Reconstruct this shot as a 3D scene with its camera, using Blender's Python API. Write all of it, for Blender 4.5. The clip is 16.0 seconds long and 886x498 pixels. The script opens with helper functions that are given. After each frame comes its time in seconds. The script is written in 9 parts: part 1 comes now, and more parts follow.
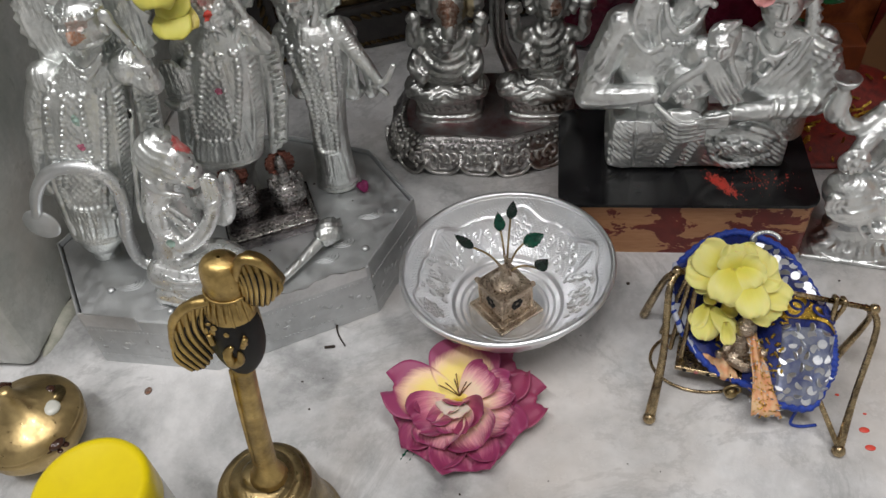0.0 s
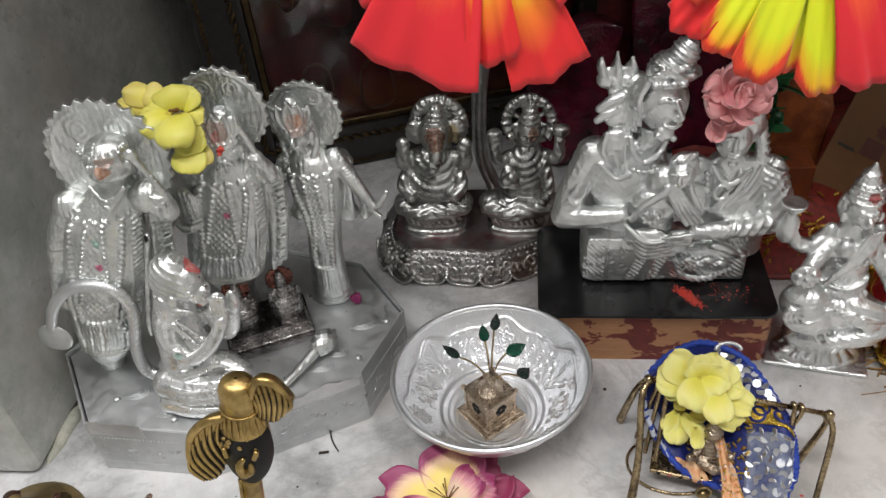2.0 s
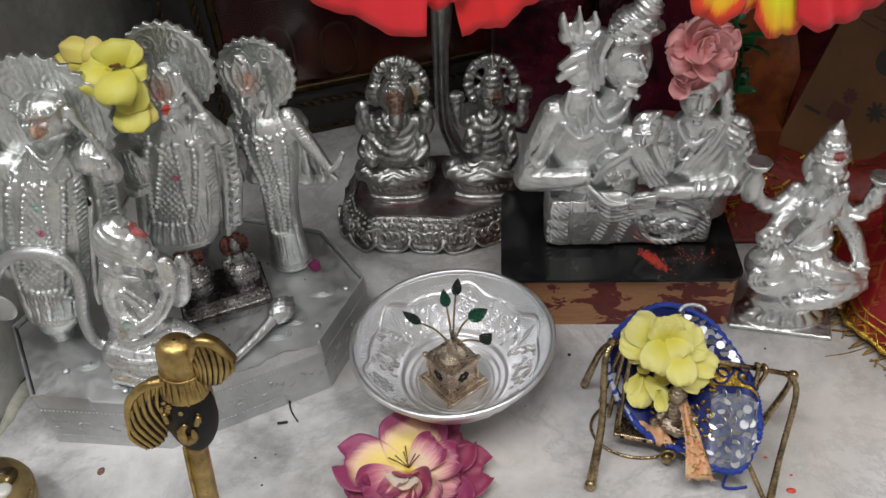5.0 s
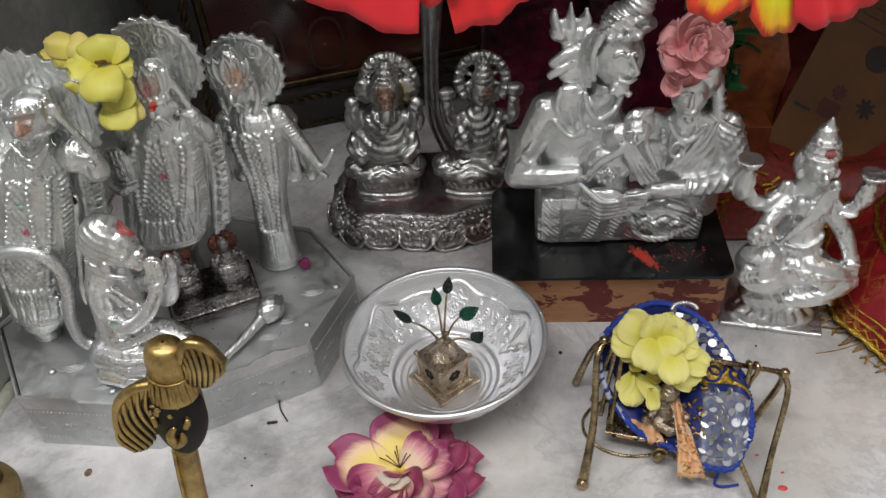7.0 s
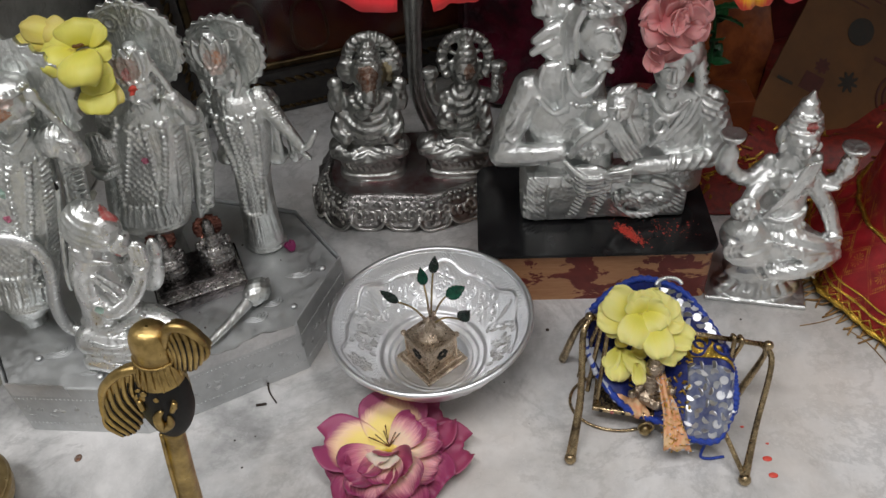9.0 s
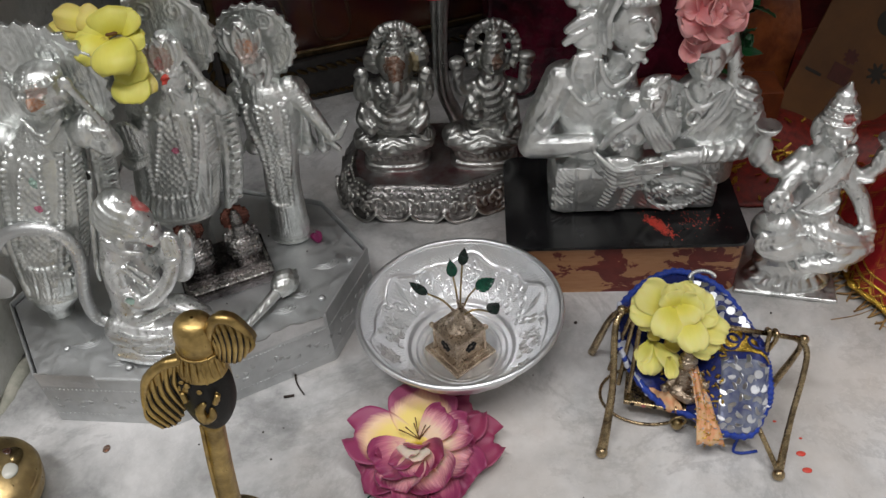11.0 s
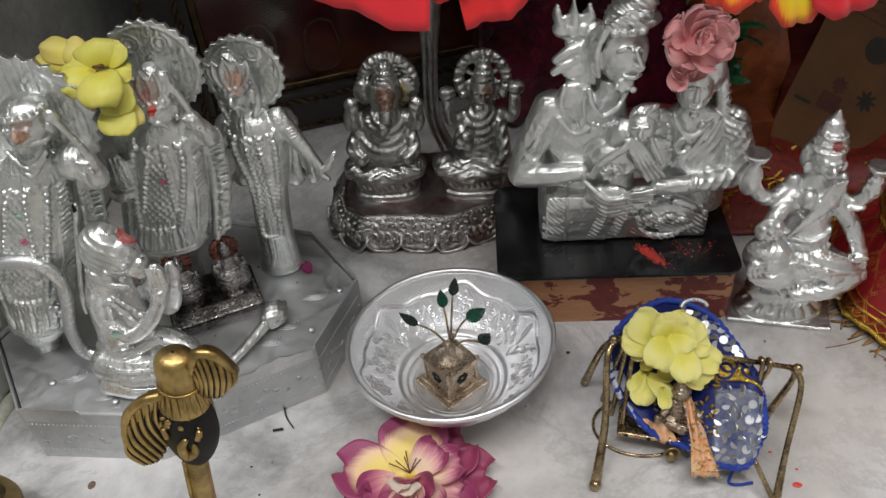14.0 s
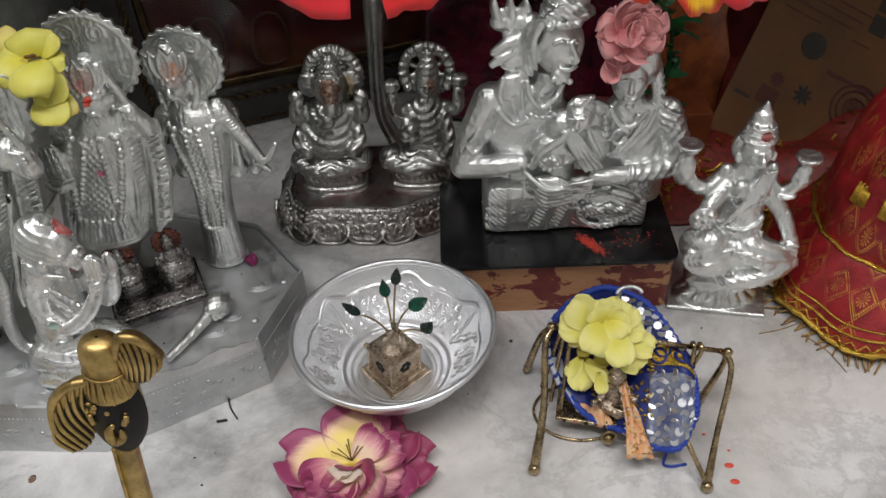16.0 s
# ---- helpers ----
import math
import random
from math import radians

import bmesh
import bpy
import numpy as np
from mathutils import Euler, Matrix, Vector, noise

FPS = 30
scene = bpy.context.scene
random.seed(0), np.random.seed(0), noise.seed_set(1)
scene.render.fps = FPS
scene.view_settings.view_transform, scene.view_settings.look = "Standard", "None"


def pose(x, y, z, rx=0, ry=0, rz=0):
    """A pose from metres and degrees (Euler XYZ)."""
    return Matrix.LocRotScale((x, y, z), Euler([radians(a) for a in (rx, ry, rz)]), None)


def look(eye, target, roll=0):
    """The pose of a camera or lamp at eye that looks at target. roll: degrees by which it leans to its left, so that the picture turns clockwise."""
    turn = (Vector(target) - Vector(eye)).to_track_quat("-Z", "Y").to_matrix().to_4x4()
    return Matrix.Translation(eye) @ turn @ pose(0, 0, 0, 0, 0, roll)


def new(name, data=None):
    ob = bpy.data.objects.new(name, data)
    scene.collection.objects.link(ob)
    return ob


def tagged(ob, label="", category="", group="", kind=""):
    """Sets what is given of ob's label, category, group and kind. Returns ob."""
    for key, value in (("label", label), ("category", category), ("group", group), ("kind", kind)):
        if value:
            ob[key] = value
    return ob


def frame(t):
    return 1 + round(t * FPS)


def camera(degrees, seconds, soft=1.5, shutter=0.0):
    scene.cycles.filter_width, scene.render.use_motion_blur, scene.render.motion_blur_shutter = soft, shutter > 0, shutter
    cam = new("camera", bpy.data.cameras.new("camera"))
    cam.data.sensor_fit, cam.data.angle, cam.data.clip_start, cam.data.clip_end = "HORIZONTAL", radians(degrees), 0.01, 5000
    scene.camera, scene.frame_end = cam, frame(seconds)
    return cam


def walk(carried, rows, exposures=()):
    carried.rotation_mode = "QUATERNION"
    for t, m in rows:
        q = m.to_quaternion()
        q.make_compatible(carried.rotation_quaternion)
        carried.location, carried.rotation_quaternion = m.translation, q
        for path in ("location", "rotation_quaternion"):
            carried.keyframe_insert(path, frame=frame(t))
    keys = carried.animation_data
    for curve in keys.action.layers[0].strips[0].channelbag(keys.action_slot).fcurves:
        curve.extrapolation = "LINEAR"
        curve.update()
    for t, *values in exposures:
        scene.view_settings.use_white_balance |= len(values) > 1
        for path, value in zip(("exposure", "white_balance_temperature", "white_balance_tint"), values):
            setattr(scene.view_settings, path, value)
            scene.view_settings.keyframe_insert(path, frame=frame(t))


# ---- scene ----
cam = camera(57.57, 16.0)
PATH = [
    (0, (0.0281, -0.2999, 0.3744), (-0.0386, 0.0398, 0.0137), -7.23),
    (0.5, (0.0288, -0.3009, 0.3759), (-0.0382, 0.0415, 0.0176), -7.32),
    (1, (0.0311, -0.3035, 0.3786), (-0.0348, 0.0512, 0.0324), -7.08),
    (1.5, (0.0306, -0.3120, 0.3934), (-0.0314, 0.0569, 0.0617), -6.41),
    (2, (0.0296, -0.3180, 0.4078), (-0.0269, 0.0622, 0.0880), -5.62),
    (2.5, (0.0213, -0.3186, 0.4088), (-0.0283, 0.0660, 0.0931), -4.84),
    (3, (0.0415, -0.3180, 0.3954), (-0.0050, 0.0651, 0.0775), -4.83),
    (3.5, (0.0407, -0.3137, 0.3903), (-0.0031, 0.0662, 0.0682), -4.92),
    (4, (0.0405, -0.3153, 0.3922), (-0.0021, 0.0605, 0.0651), -4.89),
    (6.5, (0.0315, -0.3096, 0.3927), (-0.0054, 0.0619, 0.0600), -4.22),
    (7, (0.0351, -0.3099, 0.3917), (0.0014, 0.0609, 0.0580), -4.10),
    (7.5, (0.0303, -0.3107, 0.3942), (-0.0015, 0.0575, 0.0574), -4.13),
    (8, (0.0357, -0.3076, 0.3889), (0.0048, 0.0582, 0.0495), -4.38),
    (8.5, (0.0389, -0.3089, 0.3884), (0.0092, 0.0560, 0.0479), -4.60),
    (9, (0.0374, -0.3104, 0.3917), (0.0100, 0.0522, 0.0486), -4.52),
    (9.5, (0.0336, -0.3040, 0.3875), (0.0071, 0.0565, 0.0420), -4.37),
    (10, (0.0272, -0.3090, 0.3915), (-0.0013, 0.0502, 0.0449), -4.35),
    (10.2, (0.0216, -0.3093, 0.3930), (-0.0078, 0.0496, 0.0461), -4.34),
    (12.5, (0.0335, -0.3052, 0.3824), (0.0014, 0.0568, 0.0390), -5.33),
    (13, (0.0365, -0.3107, 0.3876), (0.0069, 0.0563, 0.0494), -4.97),
    (13.5, (0.0308, -0.3102, 0.3903), (0.0018, 0.0595, 0.0550), -4.64),
    (14, (0.0269, -0.3052, 0.3883), (-0.0016, 0.0660, 0.0545), -4.71),
    (14.5, (0.0427, -0.3084, 0.3860), (0.0177, 0.0617, 0.0508), -4.74),
    (15, (0.0384, -0.3070, 0.3845), (0.0177, 0.0634, 0.0493), -4.37),
    (15.5, (0.0354, -0.3122, 0.3917), (0.0206, 0.0584, 0.0563), -3.70),
    (16, (0.0420, -0.3125, 0.3880), (0.0334, 0.0580, 0.0523), -3.06),
]
EXPOSURES = [(0.0, 0.0), (1.5, 0.06), (2.0, 0.25), (2.5, 0.26), (3.0, 0.18), (3.5, 0.08), (4.0, 0.0), (7.0, 0.0), (8.5, -0.05), (12.5, -0.10), (14.0, -0.02), (16.0, 0.0)]
walk(cam, [(t, look(eye, target, roll)) for t, eye, target, roll in PATH], EXPOSURES)


# ---- world and light ----
world = bpy.data.worlds.new("room_light")
scene.world = world
world.use_nodes = True
wn = world.node_tree.nodes["Background"]
wn.inputs[0].default_value = (0.93, 0.97, 1.0, 1)
wn.inputs[1].default_value = 0.22


def area_lamp(name, eye, target, size_x, size_y, power, colour):
    data = bpy.data.lights.new(name, "AREA")
    data.shape, data.size, data.size_y, data.energy, data.color = "RECTANGLE", size_x, size_y, power, colour
    ob = new(name, data)
    ob.matrix_world = look(eye, target)
    return ob


area_lamp("tube_light", (-0.36, -0.56, 1.66), (0.0, 0.05, 0.0), 1.1, 0.09, 13.2, (1.0, 0.982, 0.985))
# Added unseen fill, long in y so the roof cuts it off gradually.
area_lamp("ceiling_panel_light", (0.42, -0.30, 1.78), (0.20, -0.20, 0.0), 0.28, 1.00, 13.3, (1.0, 0.970, 0.960))

# ---- materials ----


def node_mat(name, base=(0.5, 0.5, 0.5), rough=0.5, metal=0.0, spec=0.5):
    m = bpy.data.materials.new(name)
    m.use_nodes = True
    b = m.node_tree.nodes["Principled BSDF"]
    b.inputs["Base Color"].default_value = (*base, 1)
    b.inputs["Roughness"].default_value = rough
    b.inputs["Metallic"].default_value = metal
    b.inputs["Specular IOR Level"].default_value = spec
    return m, m.node_tree, b


def add(nt, kind, **inputs):
    n = nt.nodes.new(kind)
    for k, v in inputs.items():
        n.inputs[k.replace("_", " ")].default_value = v
    return n


def coords(nt, scale=1.0, which="Object"):
    tc = nt.nodes.new("ShaderNodeTexCoord")
    mp = nt.nodes.new("ShaderNodeMapping")
    mp.inputs["Scale"].default_value = (scale, scale, scale) if not isinstance(scale, tuple) else scale
    nt.links.new(tc.outputs[which], mp.inputs["Vector"])
    return mp.outputs["Vector"]


def noise_tex(nt, vec, scale, detail=4.0, rough=0.55, distort=0.0):
    n = add(nt, "ShaderNodeTexNoise", Scale=scale, Detail=detail, Roughness=rough, Distortion=distort)
    nt.links.new(vec, n.inputs["Vector"])
    return n.outputs["Fac"]


def ramp(nt, fac, *stops):
    r = nt.nodes.new("ShaderNodeValToRGB")
    e = r.color_ramp.elements
    while len(e) < len(stops):
        e.new(0.5)
    for el, (p, c) in zip(e, stops):
        el.position = p
        el.color = (*c, 1) if len(c) == 3 else c
    nt.links.new(fac, r.inputs["Fac"])
    return r.outputs["Color"]


def mix(nt, fac, a, b, mode="MIX"):
    n = nt.nodes.new("ShaderNodeMix")
    n.data_type, n.blend_type = "RGBA", mode
    for sock, v in ((n.inputs[0], fac), (n.inputs[6], a), (n.inputs[7], b)):
        if hasattr(v, "links"):
            nt.links.new(v, sock)
        elif isinstance(v, tuple):
            sock.default_value = (*v, 1)
        else:
            sock.default_value = v
    return n.outputs[2]


def bump(nt, b, height, strength=0.3, dist=0.001):
    n = add(nt, "ShaderNodeBump", Strength=strength, Distance=dist)
    nt.links.new(height, n.inputs["Height"])
    nt.links.new(n.outputs["Normal"], b.inputs["Normal"])


def grey(v):
    return (v, v, v)


def marble_mat(name, light, mid, dark, rough):
    m, nt, b = node_mat(name, light, rough)
    v = coords(nt)
    big = noise_tex(nt, v, 12.0, 7.0, 0.62, 0.2)
    fine = noise_tex(nt, v, 60.0, 5.0, 0.7)
    col = ramp(nt, big, (0.32, dark), (0.45, mid), (0.57, light))
    vein = noise_tex(nt, v, 8.0, 8.0, 0.7, 0.5)
    vm = ramp(nt, vein, (0.47, grey(0)), (0.50, grey(1)), (0.53, grey(0)))
    col = mix(nt, mix(nt, 0.34, (0.0, 0.0, 0.0), vm), col, dark)
    sp = ramp(nt, fine, (0.35, grey(0.86)), (0.6, grey(1.0)))
    col = mix(nt, 1.0, col, sp, "MULTIPLY")
    # faint warm yellow-brown patches scattered by noise
    st = ramp(nt, noise_tex(nt, v, 7.0, 5.0, 0.6, 0.3), (0.46, grey(0)), (0.66, grey(1)))
    col = mix(nt, mix(nt, 0.55, (0.0, 0.0, 0.0), st), col, (0.52, 0.470, 0.42))
    nt.links.new(col, b.inputs["Base Color"])
    nt.links.new(ramp(nt, fine, (0.3, grey(rough + 0.12)), (0.7, grey(rough - 0.06))), b.inputs["Roughness"])
    bump(nt, b, fine, 0.05, 0.0005)
    return m


def metal_mat(name, col, dark, rough, scale=1.0, bumps=0.35, stain=0.5, ornament=0.0, metal=1.0, strokes=0.0):
    m, nt, b = node_mat(name, col, rough, metal)
    v = coords(nt)
    wear = noise_tex(nt, v, 55.0 * scale, 6.0, 0.65)
    grain = noise_tex(nt, v, 420.0 * scale, 4.0, 0.6)
    c = ramp(nt, wear, (0.5 - 0.25 * stain, dark), (0.5 + 0.1, col))
    nt.links.new(c, b.inputs["Base Color"])
    nt.links.new(ramp(nt, grain, (0.3, grey(min(1, rough + 0.13))), (0.7, grey(max(0.05, rough - 0.1)))), b.inputs["Roughness"])
    h = grain
    if ornament:
        vo = add(nt, "ShaderNodeTexVoronoi", Scale=ornament)
        nt.links.new(v, vo.inputs["Vector"])
        h = mix(nt, 0.6, ramp(nt, grain, (0.0, grey(0)), (1.0, grey(1))), ramp(nt, vo.outputs["Distance"], (0.0, grey(1)), (0.7, grey(0))))
    if strokes:
        # short tool strokes in patches, their direction wandering
        wv = add(nt, "ShaderNodeTexWave", Scale=strokes, Distortion=5.0, Detail=2.0)
        wv.inputs["Detail Scale"].default_value = 0.35
        nt.links.new(v, wv.inputs["Vector"])
        patch = ramp(nt, noise_tex(nt, v, 70.0, 3.0), (0.44, grey(0)), (0.56, grey(1)))
        cut_in = mix(nt, patch, ramp(nt, grain, (0.0, grey(0.4)), (1.0, grey(0.6))), ramp(nt, wv.outputs["Fac"], (0.2, grey(0)), (0.6, grey(1))))
        h = mix(nt, 0.6, ramp(nt, grain, (0.0, grey(0)), (1.0, grey(1))), cut_in)
    bump(nt, b, h, bumps, 0.0008)
    return m


def plain_mat(name, col, col2, rough, scale=120.0, bumps=0.2, spec=0.5, metal=0.0, sub=0.0):
    m, nt, b = node_mat(name, col, rough, metal, spec)
    v = coords(nt)
    n = noise_tex(nt, v, scale, 5.0, 0.6)
    nt.links.new(ramp(nt, n, (0.32, col2), (0.62, col)), b.inputs["Base Color"])
    bump(nt, b, noise_tex(nt, v, scale * 4, 3.0), bumps, 0.0005)
    if sub:
        b.inputs["Subsurface Weight"].default_value = sub
        b.inputs["Subsurface Radius"].default_value = (0.004, 0.003, 0.002)
    return m


def petal_mat(name, base, mid, edge, m0=0.35, m1=0.7, streak=0.25, rough=0.5, dark=None, side=0.45):
    """Colour runs from the petal's base to its rim, with streaks along it."""
    m, nt, b = node_mat(name, base, rough)
    tc = nt.nodes.new("ShaderNodeTexCoord")
    sep = nt.nodes.new("ShaderNodeSeparateXYZ")
    nt.links.new(tc.outputs["UV"], sep.inputs[0])
    mp = nt.nodes.new("ShaderNodeMapping")
    mp.inputs["Scale"].default_value = (16, 1.5, 1)
    nt.links.new(tc.outputs["UV"], mp.inputs["Vector"])
    st = noise_tex(nt, mp.outputs["Vector"], 1.6, 4.0, 0.6)
    info = nt.nodes.new("ShaderNodeObjectInfo")

    def math(op, a, c):
        n = nt.nodes.new("ShaderNodeMath")
        n.operation = op
        for i, x in enumerate((a, c)):
            if hasattr(x, "links"):
                nt.links.new(x, n.inputs[i])
            else:
                n.inputs[i].default_value = x
        return n.outputs[0]

    off = math("ABSOLUTE", math("SUBTRACT", sep.outputs[0], 0.5), 0)
    r = math("ADD", math("MULTIPLY", sep.outputs[1], 1.0), math("MULTIPLY", math("POWER", off, 2.0), side * 4))
    r = math("ADD", r, math("MULTIPLY", math("SUBTRACT", st, 0.5), streak))
    r = math("ADD", r, math("MULTIPLY", math("SUBTRACT", info.outputs["Random"], 0.5), 0.12))
    col = ramp(nt, r, (0.05, dark or base), (0.16, base), (m0, base), (0.5 * (m0 + m1), mid), (m1, edge))
    nt.links.new(col, b.inputs["Base Color"])
    b.inputs["Sheen Weight"].default_value = 0.15
    b.inputs["Subsurface Weight"].default_value = 0.12
    b.inputs["Subsurface Radius"].default_value = (0.004, 0.002, 0.001)
    bump(nt, b, st, 0.14, 0.0006)
    return m


M_FLOOR = marble_mat("floor_marble", (0.675, 0.672, 0.670), (0.505, 0.508, 0.508), (0.245, 0.248, 0.248), 0.22)
M_WALL = marble_mat("wall_marble", (0.62, 0.63, 0.60), (0.48, 0.50, 0.47), (0.34, 0.36, 0.33), 0.3)
M_GROUT = plain_mat("grout", (0.50, 0.49, 0.42), (0.34, 0.35, 0.29), 0.9, 140.0, 0.9)
M_SILVER = metal_mat("cast_silver", (0.84, 0.86, 0.845), (0.56, 0.58, 0.565), 0.38, 1.0, 0.40, 0.6, strokes=95.0)
M_SILVER_BRIGHT = metal_mat("bright_silver", (0.90, 0.92, 0.91), (0.72, 0.74, 0.735), 0.37, 1.0, 0.10, 0.6)
M_CHROME = metal_mat("polished_silver", (0.92, 0.93, 0.925), (0.72, 0.735, 0.73), 0.31, 1.0, 0.08, 0.6)
M_SILVER_OLD = metal_mat("old_silver", (0.66, 0.65, 0.63), (0.24, 0.23, 0.22), 0.26, 1.0, 0.6, 0.9, 700.0)
M_SHEET = metal_mat("aluminium_sheet", (0.69, 0.705, 0.71), (0.56, 0.575, 0.58), 0.50, 0.35, 0.12, 0.6)
# Lighter copy of the sheet: the light on the front lip, put into colour.
M_SHEET_LIT = metal_mat("lit_sheet", (0.78, 0.78, 0.78), (0.60, 0.60, 0.60), 0.38, 0.5, 0.3, 0.6, 300.0)
M_BOWL = metal_mat("bowl_aluminium", (0.93, 0.94, 0.96), (0.84, 0.86, 0.88), 0.38, 0.6, 0.16, 0.3, 900.0)
M_BRASS = metal_mat("brass", (0.56, 0.42, 0.20), (0.32, 0.23, 0.11), 0.36, 0.8, 0.10, 0.7)
M_BIRD = metal_mat("worn_gilt", (0.55, 0.39, 0.15), (0.13, 0.085, 0.03), 0.36, 1.3, 0.25, 1.0)
M_BRASS_DARK = metal_mat("aged_brass", (0.36, 0.27, 0.13), (0.10, 0.075, 0.04), 0.34, 1.5, 0.3, 0.9)
M_GOLDWIRE = metal_mat("gilt_wire", (0.52, 0.40, 0.23), (0.13, 0.095, 0.06), 0.24, 2.0, 0.2, 0.8)
M_POT = metal_mat("pale_gilt", (0.54, 0.45, 0.35), (0.24, 0.18, 0.13), 0.3, 2.0, 0.5, 0.8, 1200.0)
M_COPPER = metal_mat("dark_copper", (0.30, 0.12, 0.09), (0.09, 0.045, 0.04), 0.3, 1.5, 0.2, 0.9)
M_DARKMETAL = metal_mat("dark_plate", (0.22, 0.20, 0.20), (0.03, 0.028, 0.03), 0.22, 1.0, 0.15, 0.7)
# Black of tarnish, also painted in for the dark of holes and grooves.
M_TARNISH_AND_HOLES = plain_mat("tarnish_and_hole_black", (0.006, 0.006, 0.006), (0.012, 0.010, 0.008), 0.55, 500.0, 0.2, 0.25)
M_VERMILION = plain_mat("vermilion", (0.40, 0.05, 0.045), (0.44, 0.26, 0.24), 0.65, 420.0, 0.5)
M_ORANGE = plain_mat("orange_paste", (0.52, 0.25, 0.14), (0.56, 0.48, 0.43), 0.6, 600.0, 0.4)
M_PASTE_ROSE = plain_mat("rose_paste", (0.55, 0.20, 0.18), (0.62, 0.46, 0.44), 0.45, 600.0, 0.4, 0.5, 0.3)
M_PASTE_PALE = plain_mat("thin_pink_paste", (0.56, 0.42, 0.37), (0.62, 0.60, 0.57), 0.42, 700.0, 0.4, 0.5, 0.75)
M_BLACK = plain_mat("black_lacquer", (0.008, 0.008, 0.009), (0.02, 0.02, 0.021), 0.16, 60.0, 0.04)
M_LIDJAR = plain_mat("yellow_plastic", (0.76, 0.60, 0.004), (0.70, 0.54, 0.003), 0.32, 40.0, 0.05)
M_RESIN = plain_mat("brown_resin", (0.055, 0.022, 0.012), (0.03, 0.012, 0.008), 0.15, 200.0, 0.2)
M_JAR = plain_mat("cloudy_plastic", (0.62, 0.62, 0.56), (0.52, 0.52, 0.47), 0.25, 30.0, 0.05)
M_GREENLEAF = plain_mat("green_enamel", (0.004, 0.085, 0.045), (0.003, 0.03, 0.02), 0.22, 300.0, 0.3)
M_DARKLEAF = plain_mat("dark_enamel", (0.012, 0.03, 0.022), (0.006, 0.01, 0.009), 0.25, 300.0, 0.3)
M_GEM_PINK = plain_mat("pink_stone", (0.62, 0.20, 0.30), (0.5, 0.14, 0.22), 0.1, 900.0, 0.0)
M_GEM_GREEN = plain_mat("green_stone", (0.36, 0.50, 0.44), (0.3, 0.42, 0.36), 0.1, 900.0, 0.0)
M_REDCLOTH = plain_mat("red_cloth", (0.24, 0.022, 0.014), (0.11, 0.014, 0.010), 0.55, 250.0, 0.5)
M_DARKRED = plain_mat("dark_red_cloth", (0.21, 0.028, 0.032), (0.11, 0.018, 0.020), 0.42, 60.0, 0.4)
M_GOLDTHREAD = metal_mat("gold_thread", (0.85, 0.58, 0.10), (0.45, 0.28, 0.05), 0.3, 3.0, 0.8, 0.6)
M_BLUECLOTH = plain_mat("blue_cloth", (0.010, 0.024, 0.19), (0.006, 0.010, 0.075), 0.5, 300.0, 0.5)
M_SEQUIN = metal_mat("sequin_foil", (0.72, 0.73, 0.75), (0.54, 0.56, 0.60), 0.42, 1.0, 0.1, 0.4)
M_PEACH = plain_mat("peach_ribbon", (0.74, 0.34, 0.17), (0.74, 0.56, 0.32), 0.42, 200.0, 0.6)
M_FRAME = plain_mat("black_frame", (0.024, 0.021, 0.021), (0.040, 0.035, 0.032), 0.28, 150.0, 0.15)
M_GILT = metal_mat("frame_gilt", (0.13, 0.09, 0.045), (0.035, 0.025, 0.015), 0.42, 1.5, 0.4, 0.9)
M_PURPLE = plain_mat("purple_cloth", (0.10, 0.015, 0.10), (0.06, 0.01, 0.06), 0.7, 200.0, 0.4)
M_TWIG = plain_mat("dry_twig", (0.035, 0.022, 0.015), (0.02, 0.013, 0.01), 0.8, 800.0, 0.4)
M_MAGENTA = plain_mat("magenta_petal", (0.20, 0.012, 0.09), (0.12, 0.008, 0.05), 0.6, 500.0, 0.3)
M_RED_DROP = plain_mat("red_drop", (0.66, 0.05, 0.03), (0.60, 0.09, 0.06), 0.5, 500.0, 0.2)
M_ROOM = plain_mat("room_paint", (0.60, 0.60, 0.59), (0.56, 0.56, 0.55), 0.8, 3.0, 0.1)
M_ROSE = petal_mat("rose_petal", (0.86, 0.68, 0.18), (0.84, 0.58, 0.36), (0.30, 0.040, 0.125), 0.60, 1.02, 0.16, 0.5, (0.62, 0.42, 0.03), 0.50)
M_ROSE_OUT = petal_mat("rose_outer_petal", (0.76, 0.48, 0.38), (0.56, 0.17, 0.25), (0.27, 0.030, 0.105), 0.42, 0.94, 0.45, 0.5, None, 0.26)
M_ROSE_DEEP = petal_mat("rose_deep_petal", (0.66, 0.36, 0.26), (0.46, 0.11, 0.16), (0.27, 0.030, 0.090), 0.26, 0.74, 0.40, 0.5, None, 0.26)
M_ROSE_IN = petal_mat("rose_inner_petal", (0.86, 0.66, 0.48), (0.74, 0.36, 0.38), (0.28, 0.028, 0.110), 0.52, 1.00, 0.50, 0.5, None, 0.26)
M_ROSE_PALE = petal_mat("rose_pale_petal", (0.82, 0.74, 0.62), (0.78, 0.62, 0.52), (0.50, 0.20, 0.26), 0.70, 1.15, 0.30, 0.5, None, 0.10)
M_STAMEN = plain_mat("dried_stamen", (0.16, 0.07, 0.012), (0.08, 0.03, 0.01), 0.7, 600.0, 0.3)
M_YELLOW_WILT = petal_mat("wilted_yellow_petal", (0.66, 0.61, 0.07), (0.70, 0.66, 0.13), (0.60, 0.56, 0.10), 0.3, 0.9, 0.3, 0.5, (0.40, 0.30, 0.04))
